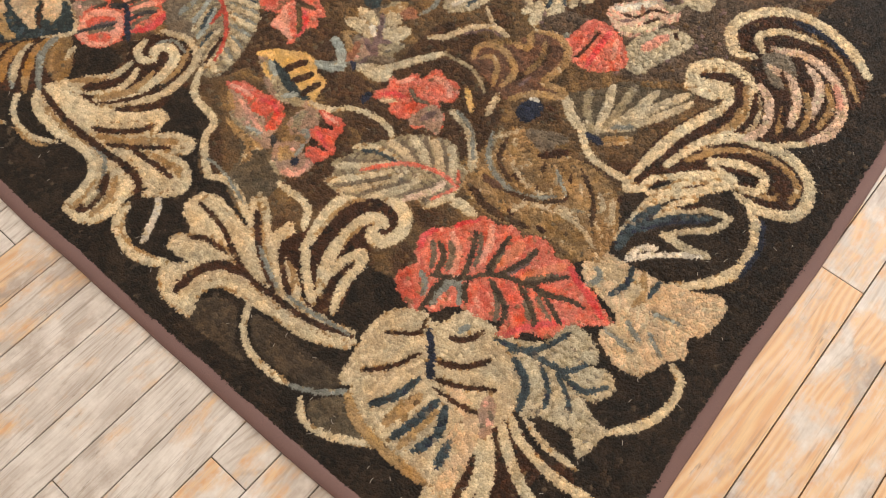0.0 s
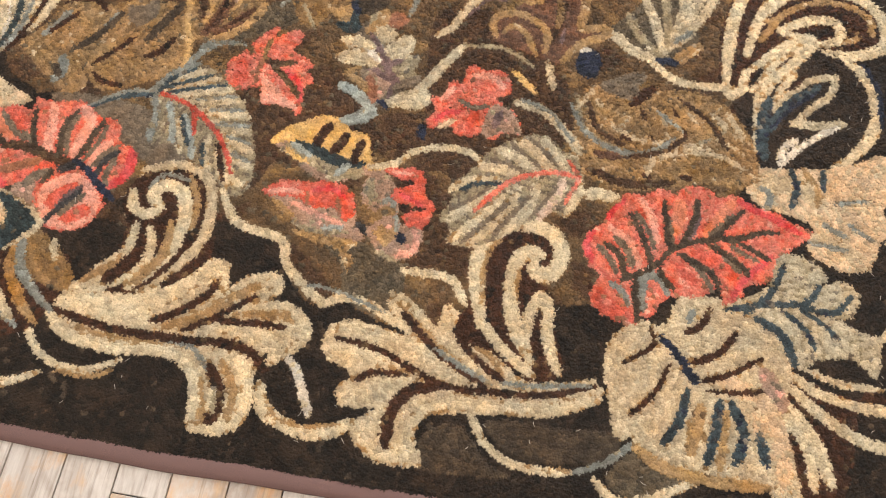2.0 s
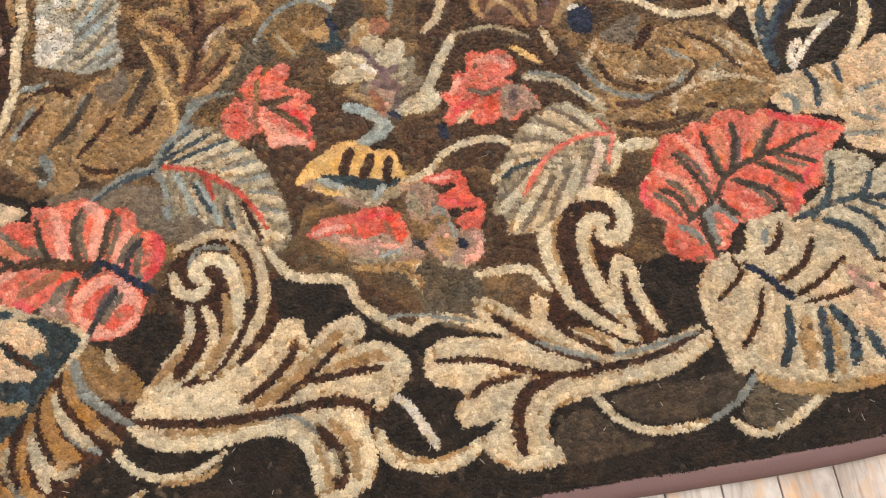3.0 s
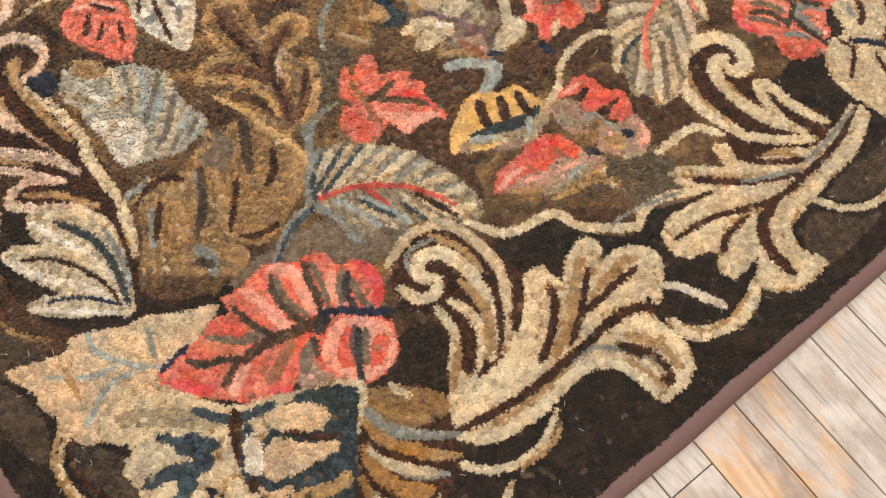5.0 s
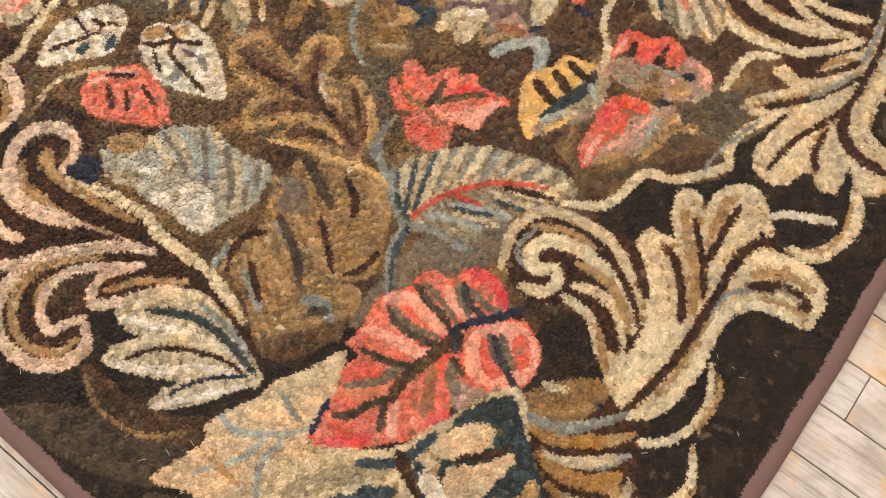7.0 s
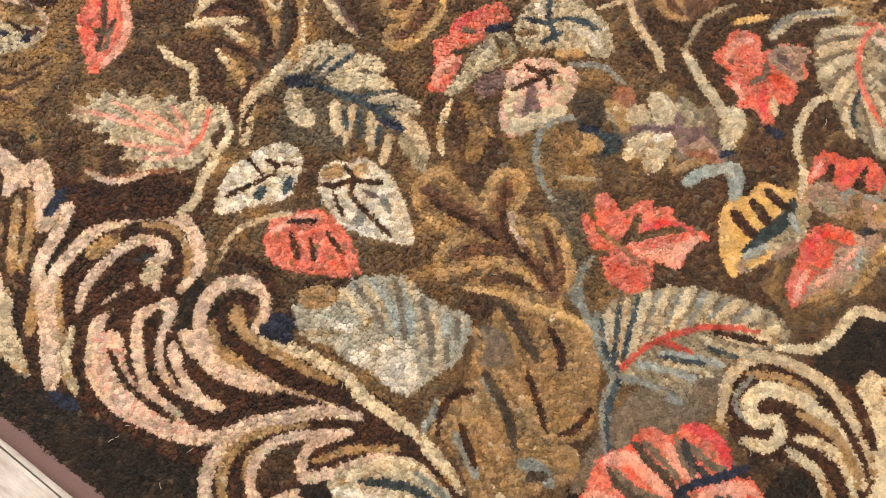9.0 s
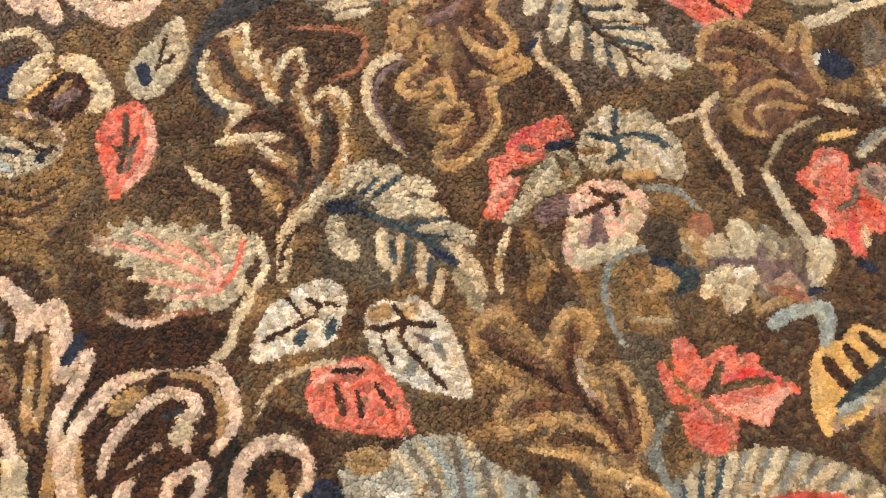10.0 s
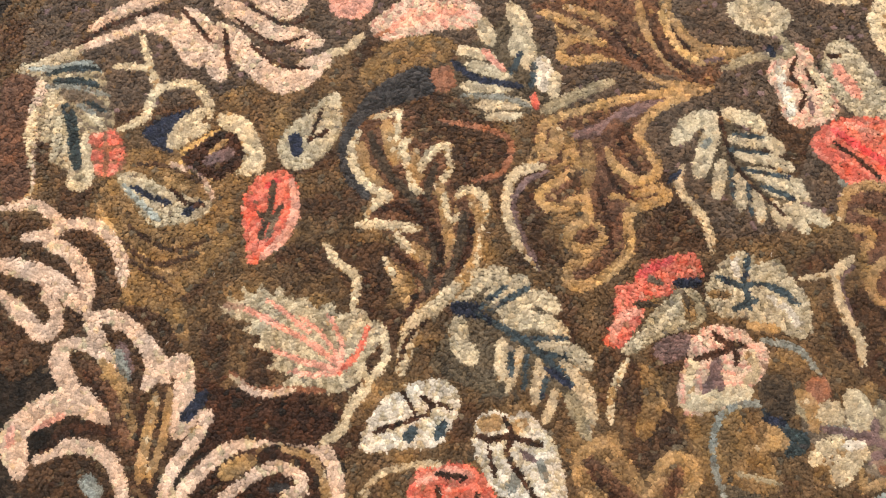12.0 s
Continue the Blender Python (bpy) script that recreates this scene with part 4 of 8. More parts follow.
yarn("sagecream", 1.8, (14.9, 43.1), (17.9, 46.1), (21.7, 49.5))
yarn("cream", 1.5, (14.3, 48.4), (17.4, 50.4), (21.7, 51.1))
yarn("sand", 1.7, (18.2, 53.0), (21.8, 53.2), (24.6, 52.3))
yarn("sagecream", 1.8, (20.7, 56.8), (23.7, 55.8), (26.7, 53.8))
yarn("sand", 1.7, (23.6, 58.9), (26.2, 57.5), (29.3, 54.8))
yarn("sagecream", 1.8, (27.4, 59.7), (29.7, 57.7), (31.8, 55.0))
yarn("cream", 1.6, (15.5, 39.6), (19.0, 43.5), (22.6, 48.6))
yarn("sand", 1.6, (18.7, 39.5), (22.3, 44.4), (24.7, 49.2))
yarn("sagecream", 1.6, (23.3, 41.9), (26.2, 46.1), (27.7, 51.2))
yarn("pinkcream", 1.6, (28.6, 45.6), (30.5, 49.5), (31.6, 52.9))
yarn("cream", 1.4, (32.4, 46.6), (33.9, 50.2), (34.1, 53.5))
yarn("cream", 1.9, (35.2, 50.7), (37.1, 51.5), (40.1, 51.0))
vein("taupe", 0.8, (15.1, 45.0), (20.3, 49.5))
vein("teal", 0.8, (15.7, 48.5), (18.2, 50.0), (22.0, 50.7))
vein("taupe", 0.8, (19.8, 55.0), (25.4, 53.3))
vein("taupe", 0.8, (22.5, 58.1), (27.9, 54.5))
vein("taupe", 0.7, (25.7, 59.6), (30.4, 55.4))
vein("taupe", 0.8, (17.3, 39.5), (23.5, 47.5))
vein("taupe", 0.8, (21.9, 41.9), (26.7, 49.3))
vein("taupe", 0.8, (27.0, 45.2), (30.7, 51.6))
vein("coral", 0.9, (18.6, 45.4), (21.7, 49.6), (25.4, 52.7), (29.6, 54.1), (33.5, 53.9))
vein("coral", 0.7, (31.9, 56.7), (33.8, 53.6), (32.2, 49.1))
motif("stem", "slate blue wool stem")
yarn("sagecream", 1.8, (22.1, 66.2), (27.2, 65.0), (31.7, 60.9), (33.4, 58.3))
yarn("slate", 0.7, (23.0, 66.7), (27.7, 65.2), (32.1, 60.4))
motif("flower", "coral and pink wool flower")
petal("coral", (8.4, 64.4), (10.3, 65.2), (11.2, 68.4), (12.9, 68.2), (13.6, 71.9), (16.3, 71.1), (18.9, 71.7), (20.7, 69.8), (21, 67.5), (19, 66.1), (21.3, 64.6), (23, 62.5), (23.7, 60.1), (21.1, 59.8), (19.2, 58.3), (17.2, 59.4), (15.9, 58.2), (13.2, 58.5), (13.1, 59.5), (10.7, 59.2), (9, 58.7), (8.2, 59.9), (9.5, 62.2))
patch("dusk", (18.7, 65.1), (21.7, 64.2), (23.8, 60.3), (20.6, 59.8), (18.8, 58.4), (17.3, 59.7), (17.8, 63))
yarn("salmon", 1.4, (14.5, 69.9), (17.9, 70.1), (19.8, 68.4))
yarn("salmon", 1.2, (11.7, 66.9), (9.9, 64.2))
yarn("coralred", 1.5, (15.8, 63.5), (15.1, 59.3))
yarn("peach", 1.2, (12.8, 60.6), (10.4, 59.2))
yarn("taupe", 1, (12.8, 64.9), (15.4, 63.7), (17.7, 64.5))
yarn("hotred", 1.1, (9.7, 60.4), (11.5, 62.1), (13.8, 62.5))
vein("mauve", 1.2, (19.9, 63.6), (19.4, 60.8))
vein("navy", 1.5, (7.7, 58.9), (8.2, 56.7))
motif("butterfly_leaf", "yellow and teal wool leaf with dark bars")
petal("dusk", (-14.5, 51.2), (-10.6, 49.8), (-7.8, 47.6), (-4.2, 46.3), (-0.7, 47.7), (2.0, 49.2), (-0.9, 50.4), (-6.2, 50.8), (-11.7, 52.3))
petal("bark", (-11.4, 53.8), (-8.5, 57.7), (-0.2, 55.3), (0.7, 50.8), (-4.4, 50.4), (-9.9, 52.0))
yarn("yellow", 2.0, (-14.9, 51.9), (-11.8, 54.9), (-8.3, 56.8))
yarn("yellow", 1.2, (-10.9, 53.0), (-9.2, 54.1))
yarn("yellow", 1.5, (-8.9, 57.2), (-4.9, 57.3))
yarn("yellow", 1.4, (-6.1, 56.9), (-5.7, 53.1))
yarn("yellow", 1.6, (-3.1, 55.0), (-1.1, 55.1))
yarn("yellow", 1.4, (-2.6, 52.8), (-1.1, 54.5))
yarn("yellow", 1.3, (-0.5, 52.8), (0.5, 50.4), (2.7, 49.6))
vein("teal", 1.8, (-12.6, 52.6), (-8.1, 51.2), (-4.4, 50.3), (-0.5, 50.9))
yarn("lightblue", 1.0, (-7.9, 49.6), (-4.3, 49.1), (-0.8, 49.1))
yarn("sage", 1.1, (-13.4, 50.7), (-9.7, 49.6), (-6.1, 48.8))
yarn("slate", 0.9, (-5.1, 47.6), (-0.8, 48.5))
yarn("sage", 0.9, (-4.2, 46.7), (0.1, 48.7))
patch("yellow", (-14.8, 51.9), (-13.3, 53.6), (-10.5, 55.8), (-7.6, 56.9), (-4.8, 57.1), (-2.6, 55.6), (-0.3, 55.6), (0.7, 53), (1.4, 50.8), (2.4, 49.5), (0.2, 49.7), (-7.3, 51.4), (-11.5, 52.1))
patch("sage", (-13.1, 51.6), (-11.5, 51.9), (-7.4, 50.7), (-2.3, 50.4), (0.1, 49.5), (0, 47.6), (-2.3, 47), (-4.7, 46.3), (-8.2, 47.9), (-11.1, 49.9))
patch("tealdark", (-11.8, 52.6), (-7.9, 52.2), (-3.8, 51), (0.4, 50.4), (-1.8, 48.9), (-6, 49.5), (-10, 51.1))
vein("bark", 1.6, (-6.7, 56.6), (-7.7, 54.4), (-8.2, 52.5))
vein("bark", 1.6, (-3.7, 55), (-4.6, 53), (-5.3, 51.7))
vein("bark", 1.4, (-1.1, 54.2), (-1.6, 51.9), (-1.4, 50.3))
yarn("yellow", 1, (-12.8, 50.9), (-10.8, 49.6), (-8.8, 48.8))
yarn("dusk", 1.2, (-9.8, 48.5), (-5, 46.3))
yarn("lightblue", 1.2, (-2.3, 49.6), (-3.9, 47.8))
yarn("lightblue", 0.9, (-12, 51.8), (-8.5, 50.1))
yarn("sage", 1.2, (-1.6, 48.8), (-0.4, 47.7))
petal("coral", (-14, 43.6), (-11.9, 45.1), (-8.8, 45.6), (-5.2, 46), (-2.6, 46.1), (-0.7, 43.7), (-0.5, 41.3), (-1.9, 39.4), (-5, 40.8), (-9.7, 42.3), (-12.5, 42.9))
patch("hotred", (-7.7, 45.1), (-2.7, 45.9), (-2.8, 43.6), (-6.1, 42.8), (-9.2, 43.5))
patch("dusk", (-11.4, 42.4), (-8, 42.4), (-3.9, 41.5), (-0.8, 40.3), (2.1, 38.7), (2.4, 37.2), (-2.7, 36.8), (-7.2, 38.9), (-10.1, 40.8))
yarn("gold", 0.9, (-13.1, 42.4), (-10.1, 40.8), (-7.7, 38.6))
yarn("gold", 1.2, (-8.2, 38.2), (-2.7, 36.7), (1.7, 36.6))
petal("coral", (3.6, 50.6), (6.7, 50.5), (9.4, 49.4), (10.1, 47.3), (11.7, 45.3), (12, 42.8), (10.9, 40.3), (9.1, 41.3), (7.9, 43.1), (8.7, 44.3), (6.8, 45.3), (5.9, 46.5), (7.5, 47.5), (5.3, 49.1))
vein("bark", 1.1, (5.2, 49.2), (8.1, 48.1))
vein("bark", 1.2, (5.9, 45.9), (6.5, 44.3), (8.2, 43.7))
vein("bark", 1, (8.5, 44.3), (11, 44.5))
patch("dusk", (8.5, 41.1), (10.9, 40.2), (10.9, 37.5), (9.3, 35.2), (7.9, 36.4))
yarn("dusk", 1.4, (3, 47.4), (2.6, 43))
yarn("gold", 1.6, (3.7, 43.8), (4, 40.9), (4.5, 38))
yarn("tan", 1.4, (4.6, 39.8), (5.7, 37.5))
yarn("slate", 1.1, (3.9, 45.9), (5.3, 44.3))
vein("navy", 1.3, (7.9, 40), (7.3, 37.9))
vein("navyb", 1.2, (1.2, 39.9), (3.9, 38.2))
motif("butterfly_leaf", "coral and taupe wool leaf with shaded edge")
petal("dusk", (-13.3, 42.3), (-9.2, 42.8), (-3.9, 42.1), (0.3, 41.8), (0.6, 39.2), (-1.1, 37.7), (-4.9, 37.9), (-9.3, 39.2))
petal("coralred", (-14.4, 42.6), (-12.8, 43.9), (-8.9, 44.4), (-7.2, 45.6), (-3.7, 46.3), (-0.6, 44.9), (0.3, 41.8), (-0.8, 40.1), (-3.0, 41.8), (-6.0, 41.5), (-9.2, 42.6), (-12.2, 42.4))
yarn("salmon", 1.0, (-13.5, 42.8), (-11.0, 43.6), (-8.4, 43.6))
yarn("hotred", 1.0, (-6.7, 44.3), (-4.1, 45.1), (-1.4, 43.9))
vein("rust", 0.6, (-7.5, 43.8), (-7.2, 41.7))
vein("rust", 0.6, (-2.7, 43.7), (-1.9, 41.0))
yarn("pink", 0.9, (-9.5, 41.7), (-5.5, 40.5), (-1.1, 39.3))
yarn("sage", 0.9, (-8.4, 38.3), (-4.5, 37.6), (-0.2, 38.2))
yarn("gold", 0.9, (-8.0, 37.1), (-4.4, 36.1), (0.6, 36.0))
yarn("lightblue", 0.8, (-3.8, 38.3), (-1.1, 38.9))
yarn("tan", 0.9, (-12.6, 41.6), (-8.9, 39.5))
motif("butterfly_leaf", "coral mauve and olive wool leaf")
petal("dusk", (1.2, 48.4), (3.6, 49.5), (6.4, 46.0), (7.0, 42.1), (8.7, 40.7), (11.4, 40.1), (10.8, 36.5), (8.0, 34.8), (5.0, 35.9), (2.7, 39.2), (3.9, 42.1), (1.0, 44.0))
petal("coralred", (3.3, 49.8), (6.3, 50.6), (8.5, 50.9), (10.0, 49.3), (10.3, 46.3), (12.1, 44.6), (11.7, 41.7), (10.0, 40.8), (8.1, 41.4), (7.9, 42.7), (9.8, 43.9), (6.1, 44.8), (5.5, 46.5), (7.7, 48.0))
yarn("salmon", 0.8, (4.5, 49.8), (8.1, 49.9))
yarn("hotred", 0.8, (6.8, 46.0), (10.4, 44.6))
vein("bark", 1.0, (6.2, 47.8), (8.5, 48.3))
vein("bark", 0.9, (7.3, 43.5), (10.8, 44.1))
yarn("sage", 1.5, (1.7, 47.7), (2.2, 44.5))
yarn("slate", 0.9, (4.2, 44.0), (5.4, 45.0), (6.3, 42.9))
yarn("tandull", 1.5, (3.1, 40.6), (4.8, 42.9), (6.2, 42.6))
yarn("tan", 1.3, (4.7, 40.0), (6.2, 38.1), (7.0, 40.2))
yarn("gold", 0.9, (4.0, 39.2), (6.3, 36.9))
yarn("pink", 1.1, (10.2, 40.3), (10.5, 37.0), (8.0, 35.7))
yarn("dusk", 0.9, (9.2, 40.2), (9.1, 36.9))
vein("navy", 1.3, (7.9, 39.3), (8.4, 38.1))
yarn("lightblue", 0.7, (6.7, 42.3), (7.3, 39.7))
yarn("sage", 0.9, (5.0, 35.9), (8.0, 34.8))
motif("stem", "thin cream and olive wool stem arch")
yarn("cream", 1.2, (0.9, 49.9), (4.5, 51.0), (7.9, 54.2), (12.4, 55.5), (16.1, 55.3), (18.3, 53.8))
yarn("olivegold", 0.9, (10.7, 50.6), (13.4, 50.2))
yarn("cream", 0.8, (0.9, 32.7), (-0.0, 34.5), (1.1, 36.3))
yarn("gold", 0.8, (-4.4, 36.7), (0.8, 34.5), (1.4, 31.8))
motif("leaf", "pale green wool leaf with red midrib and blue ribs")
petal("sage", (-37.5, 58.3), (-31.3, 63.8), (-27.0, 63.0), (-20.7, 56.5), (-17.7, 49.7), (-16.7, 43.6), (-18.9, 41.1), (-23.6, 44.4), (-27.6, 46.4), (-31.3, 48.6), (-34.5, 48.1), (-35.4, 53.4))
yarn("sagecream", 1.5, (-29.7, 63.2), (-32.7, 61.4), (-36.1, 58.9))
yarn("sand", 1.4, (-26.6, 62.0), (-30.9, 60.5), (-35.5, 58.1))
yarn("sagecream", 1.5, (-24.1, 60.1), (-28.7, 59.1), (-33.2, 57.5))
yarn("sagecream", 1.4, (-21.8, 58.2), (-26.9, 57.5), (-31.0, 56.6))
yarn("cream", 1.5, (-20.1, 55.4), (-24.7, 55.4), (-28.6, 55.2))
yarn("sagecream", 1.4, (-18.9, 52.6), (-22.8, 53.0), (-26.2, 53.6))
yarn("cream", 1.5, (-18.0, 49.2), (-21.4, 50.5), (-24.0, 51.7))
yarn("sagecream", 1.3, (-17.4, 46.3), (-20.1, 47.4), (-22.1, 49.2))
yarn("cream", 1.3, (-17.2, 43.2), (-19.6, 43.8), (-21.3, 46.8))
yarn("cream", 1.2, (-20.1, 42.5), (-22.2, 45.4), (-23.6, 48.9))
yarn("sagecream", 1.2, (-23.9, 44.7), (-25.3, 47.6), (-25.5, 50.7))
yarn("lightblue", 1.1, (-27.2, 46.5), (-28.3, 49.8), (-30.5, 54.2))
yarn("cream", 1.0, (-29.3, 47.2), (-29.9, 49.6), (-31.3, 53.6))
yarn("lightblue", 1.1, (-30.9, 48.9), (-31.9, 52.1), (-33.7, 55.9))
yarn("slate", 0.9, (-34.7, 48.4), (-34.7, 51.9), (-36.6, 57.0))
vein("teal", 0.6, (-28.0, 62.5), (-33.3, 59.9), (-36.0, 58.5))
vein("teal", 0.8, (-25.5, 60.9), (-31.0, 59.1), (-34.6, 57.8))
vein("slate", 0.6, (-23.2, 59.0), (-29.3, 57.5))
vein("slate", 0.6, (-21.2, 56.6), (-26.9, 55.7))
vein("slate", 0.6, (-19.7, 53.7), (-24.9, 53.4))
vein("slate", 0.6, (-18.7, 50.7), (-22.7, 51.4))
vein("slate", 0.6, (-18.0, 47.4), (-21.2, 48.6))
vein("bark", 0.6, (-21.0, 43.3), (-22.8, 47.5), (-23.9, 50.1))
vein("teal", 0.6, (-24.9, 45.5), (-26.2, 49.5))
vein("teal", 0.5, (-28.3, 48.7), (-31.0, 53.8))
vein("slate", 1.0, (-31.3, 63.8), (-34.8, 61.2), (-37.4, 58.2))
vein("red", 0.8, (-36.7, 57.8), (-31.4, 56.5), (-26.9, 53.9), (-22.9, 49.9), (-20.2, 44.9))
vein("red", 0.6, (-29.1, 55.3), (-28.1, 51.0))
motif("stem", "slate blue wool stem with branches")
yarn("slate", 1.4, (-25.0, 69.4), (-30.1, 68.7), (-32.3, 64.8), (-35.4, 60.9), (-36.8, 57.6), (-42.0, 56.0), (-46.0, 53.3))
yarn("teal", 0.7, (-31.3, 64.2), (-34.9, 60.3), (-36.7, 57.4), (-42.8, 55.4))
motif("flower", "coral wool maple leaf flower")
petal("coral", (-20.5, 73.6), (-19.5, 73.2), (-20.5, 71.2), (-16.6, 73.8), (-15.2, 72.6), (-16, 70.2), (-16.1, 69.3), (-13.7, 68.4), (-12, 67.1), (-13.1, 66.2), (-11.4, 64.3), (-12.6, 62.7), (-12.2, 59.4), (-12.4, 57.3), (-15.6, 59.3), (-17.6, 58.6), (-19.1, 58.6), (-19.6, 61.4), (-19.6, 62.1), (-22.5, 60.6), (-25, 61.3), (-26.2, 63.3), (-26, 65.6), (-24, 68.1), (-22.1, 66.6), (-23, 68.8), (-22.9, 70.6))
patch("salmon", (-20.4, 64.1), (-17.1, 62), (-14.1, 58.8), (-17.1, 58.6), (-19.1, 58.9), (-19.7, 61.8))
yarn("pink", 1.2, (-19.8, 63), (-16.7, 60.4), (-13.2, 58.4))
yarn("coralred", 2.4, (-23.9, 66), (-23.8, 63.8), (-23.5, 61.8))
yarn("hotred", 1, (-16.4, 65.5), (-13.6, 63.1), (-12.9, 59.9))
vein("tandull", 1, (-20.3, 71.3), (-20.8, 68.9), (-20.4, 66.6))
vein("olive", 1.3, (-15.3, 67.3), (-17.8, 66.7), (-20.3, 66.8))
vein("olive", 1.2, (-13.2, 60.8), (-15.8, 63.6), (-19.1, 66.1))
vein("rust", 1, (-20.9, 66.9), (-21, 64.3), (-20.9, 62.2))
motif("stem", "pale grey wool stem with dark joint")
yarn("sagecream", 1.8, (12.2, 75.8), (9.9, 72.3), (7.1, 67.1), (4.5, 63.7), (0.3, 62.3))
vein("navy", 0.7, (-0.6, 62.3), (0.8, 61.7))
yarn("slate", 0.9, (4.1, 62.1), (8.2, 63.8))
yarn("slate", 1.4, (-0.5, 61.5), (-2.7, 59.3), (-3.5, 57.7))
motif("leaf", "rust and coral wool leaf with shaded veins")
petal("coral", (-68.6, 48.7), (-65.8, 49.7), (-63.6, 49.6), (-61.5, 52.1), (-59.5, 52.9), (-57.7, 51.4), (-55.2, 51), (-55.1, 53), (-53.5, 53), (-51.4, 53.1), (-49.4, 53.5), (-47.3, 53.7), (-45.5, 52.6), (-43.7, 51.5), (-41.9, 51.4), (-39.8, 50), (-39.3, 47.6), (-37, 46.9), (-35.7, 45.3), (-35.7, 42.6), (-36, 40.9), (-37.6, 39.4), (-39.1, 38.3), (-38.1, 36), (-39.1, 33.2), (-40.6, 31.7), (-43.2, 30.9), (-46, 31.3), (-47.5, 33.1), (-50, 34.6), (-52.7, 35.9), (-53.7, 37.1), (-55.5, 36.1), (-57.2, 37.2), (-58.6, 37.5), (-60.9, 39.6), (-61.9, 40.7), (-64.3, 42.7), (-66.7, 45.7))
patch("dusk", (-49.9, 38.3), (-49.1, 35.4), (-46.5, 31.9), (-47, 31), (-51.2, 33.6), (-53.2, 36.5), (-52, 38.2))
patch("salmon", (-45.3, 40.5), (-42.8, 40.5), (-40.5, 38.8), (-38.8, 36.5), (-39, 33.8), (-40.7, 31.8), (-43.3, 31.1), (-45.9, 31.6), (-47.5, 33.6), (-48.7, 36.2), (-48, 38.5))
patch("coralred", (-43.3, 39.3), (-43.9, 37.6), (-45.5, 34.4), (-47, 34.8), (-46.7, 36.7), (-45.2, 38.5))
patch("coralred", (-41.1, 35.9), (-39.5, 34.9), (-41, 32.9), (-43.8, 32.3), (-43.5, 33.8))
yarn("salmon", 1.8, (-47, 52.7), (-45, 50.3), (-45.6, 46.6), (-45.7, 43.9))
yarn("salmon", 1.6, (-52, 52.5), (-51, 49.4), (-50.4, 45.6), (-49.5, 43.2))
yarn("salmon", 1.4, (-40.6, 47.1), (-42.1, 44.8), (-42.1, 42.1))
yarn("hotred", 1.8, (-36.9, 46), (-36.1, 43.4), (-36.7, 41.1), (-37.9, 39.7))
yarn("hotred", 1.4, (-66.7, 47.3), (-64.8, 44.8), (-62.7, 42.9))
yarn("coralred", 1.6, (-60.3, 51.9), (-57, 49.3), (-54.9, 47))
yarn("apricot", 1.6, (-60.6, 49.2), (-58.6, 46.8), (-56.5, 45.5))
yarn("rust", 1.6, (-50.5, 42.2), (-53, 40.7), (-55.8, 39.3))
yarn("coralred", 1.6, (-48.2, 42.8), (-50.4, 40.2), (-53, 38.2))
yarn("hotred", 1.6, (-56.4, 37.7), (-54.6, 36.6))
yarn("pink", 1.5, (-57, 43), (-59.3, 42), (-60.8, 40.7))
yarn("taupe", 1, (-47.2, 51.2), (-47.9, 47.9), (-46.8, 44))
yarn("taupe", 1, (-42, 50.1), (-42.7, 46.4), (-43.9, 42.9))
yarn("taupe", 1, (-39, 46.8), (-41, 44.8), (-42, 42.2))
yarn("taupe", 1.1, (-38.9, 44.6), (-39.4, 41.8), (-39.1, 39.2))
yarn("taupe", 1, (-59.6, 49.6), (-57.1, 47.1), (-54.3, 45.2))
yarn("taupe", 0.8, (-55.1, 46.8), (-52.2, 44.1))
yarn("mauve", 1.2, (-42.6, 38.6), (-44.1, 36.5), (-45.3, 33.8))
yarn("taupe", 1.1, (-41.6, 37.5), (-43.1, 35.3), (-44.2, 33.4))
yarn("taupe", 1.6, (-48.3, 40.3), (-50.5, 39), (-51.2, 37.5))
vein("char", 1.1, (-47.8, 51.8), (-48.7, 49.5), (-48.7, 46.6), (-48, 44), (-47.1, 42.7))
vein("char", 1.1, (-42.9, 50.8), (-43.8, 48.1), (-44.1, 45.8), (-45, 43.3))
vein("navyb", 1.1, (-38.8, 45.9), (-40.3, 44), (-40.9, 42), (-41.1, 40.6))
vein("char", 1, (-54.4, 51), (-53.7, 48), (-52.8, 45.6), (-51.5, 43.8))
vein("char", 1.1, (-63.3, 48.2), (-61.5, 46.3), (-59, 45.4), (-57.1, 44))
vein("char", 1, (-57.8, 44.4), (-60.2, 43.1), (-61.2, 42.5))
vein("umber", 1.7, (-44.9, 42.5), (-47.6, 42.6), (-51.5, 43.6), (-54.3, 44.1), (-57.2, 43.8))
vein("navy", 1.3, (-45.3, 43), (-42.6, 41.7), (-39.8, 39.3), (-37, 37.4))
vein("navyb", 1.5, (-44.9, 42.1), (-47, 41))
vein("char", 1, (-48, 40.7), (-48.9, 38.4))
vein("navyb", 1, (-42.3, 38), (-43.7, 36.1), (-45.4, 33.2), (-46.2, 31.8))
motif("leaf", "gold striped wool leaf with slate bands")
petal("bark", (-47.0, 31.0), (-44.0, 29.3), (-40.0, 26.5), (-39.4, 22.0), (-40.5, 18.2), (-42.1, 15.2), (-46.3, 13.0), (-48.2, 10.6), (-52.3, 8.7), (-54.7, 6.0), (-59.8, 7.7), (-62.8, 9.1), (-61.4, 12.9), (-58.9, 16.5), (-55.5, 20.5), (-51.8, 25.6))
patch("olivegold", (-47.1, 30.3), (-43.9, 29.4), (-38.7, 24.5), (-39.4, 21.6), (-44.5, 22.8), (-47.3, 26.8))
yarn("tan", 0.9, (-46.8, 28.2), (-44.9, 24.7), (-41.9, 22.6))
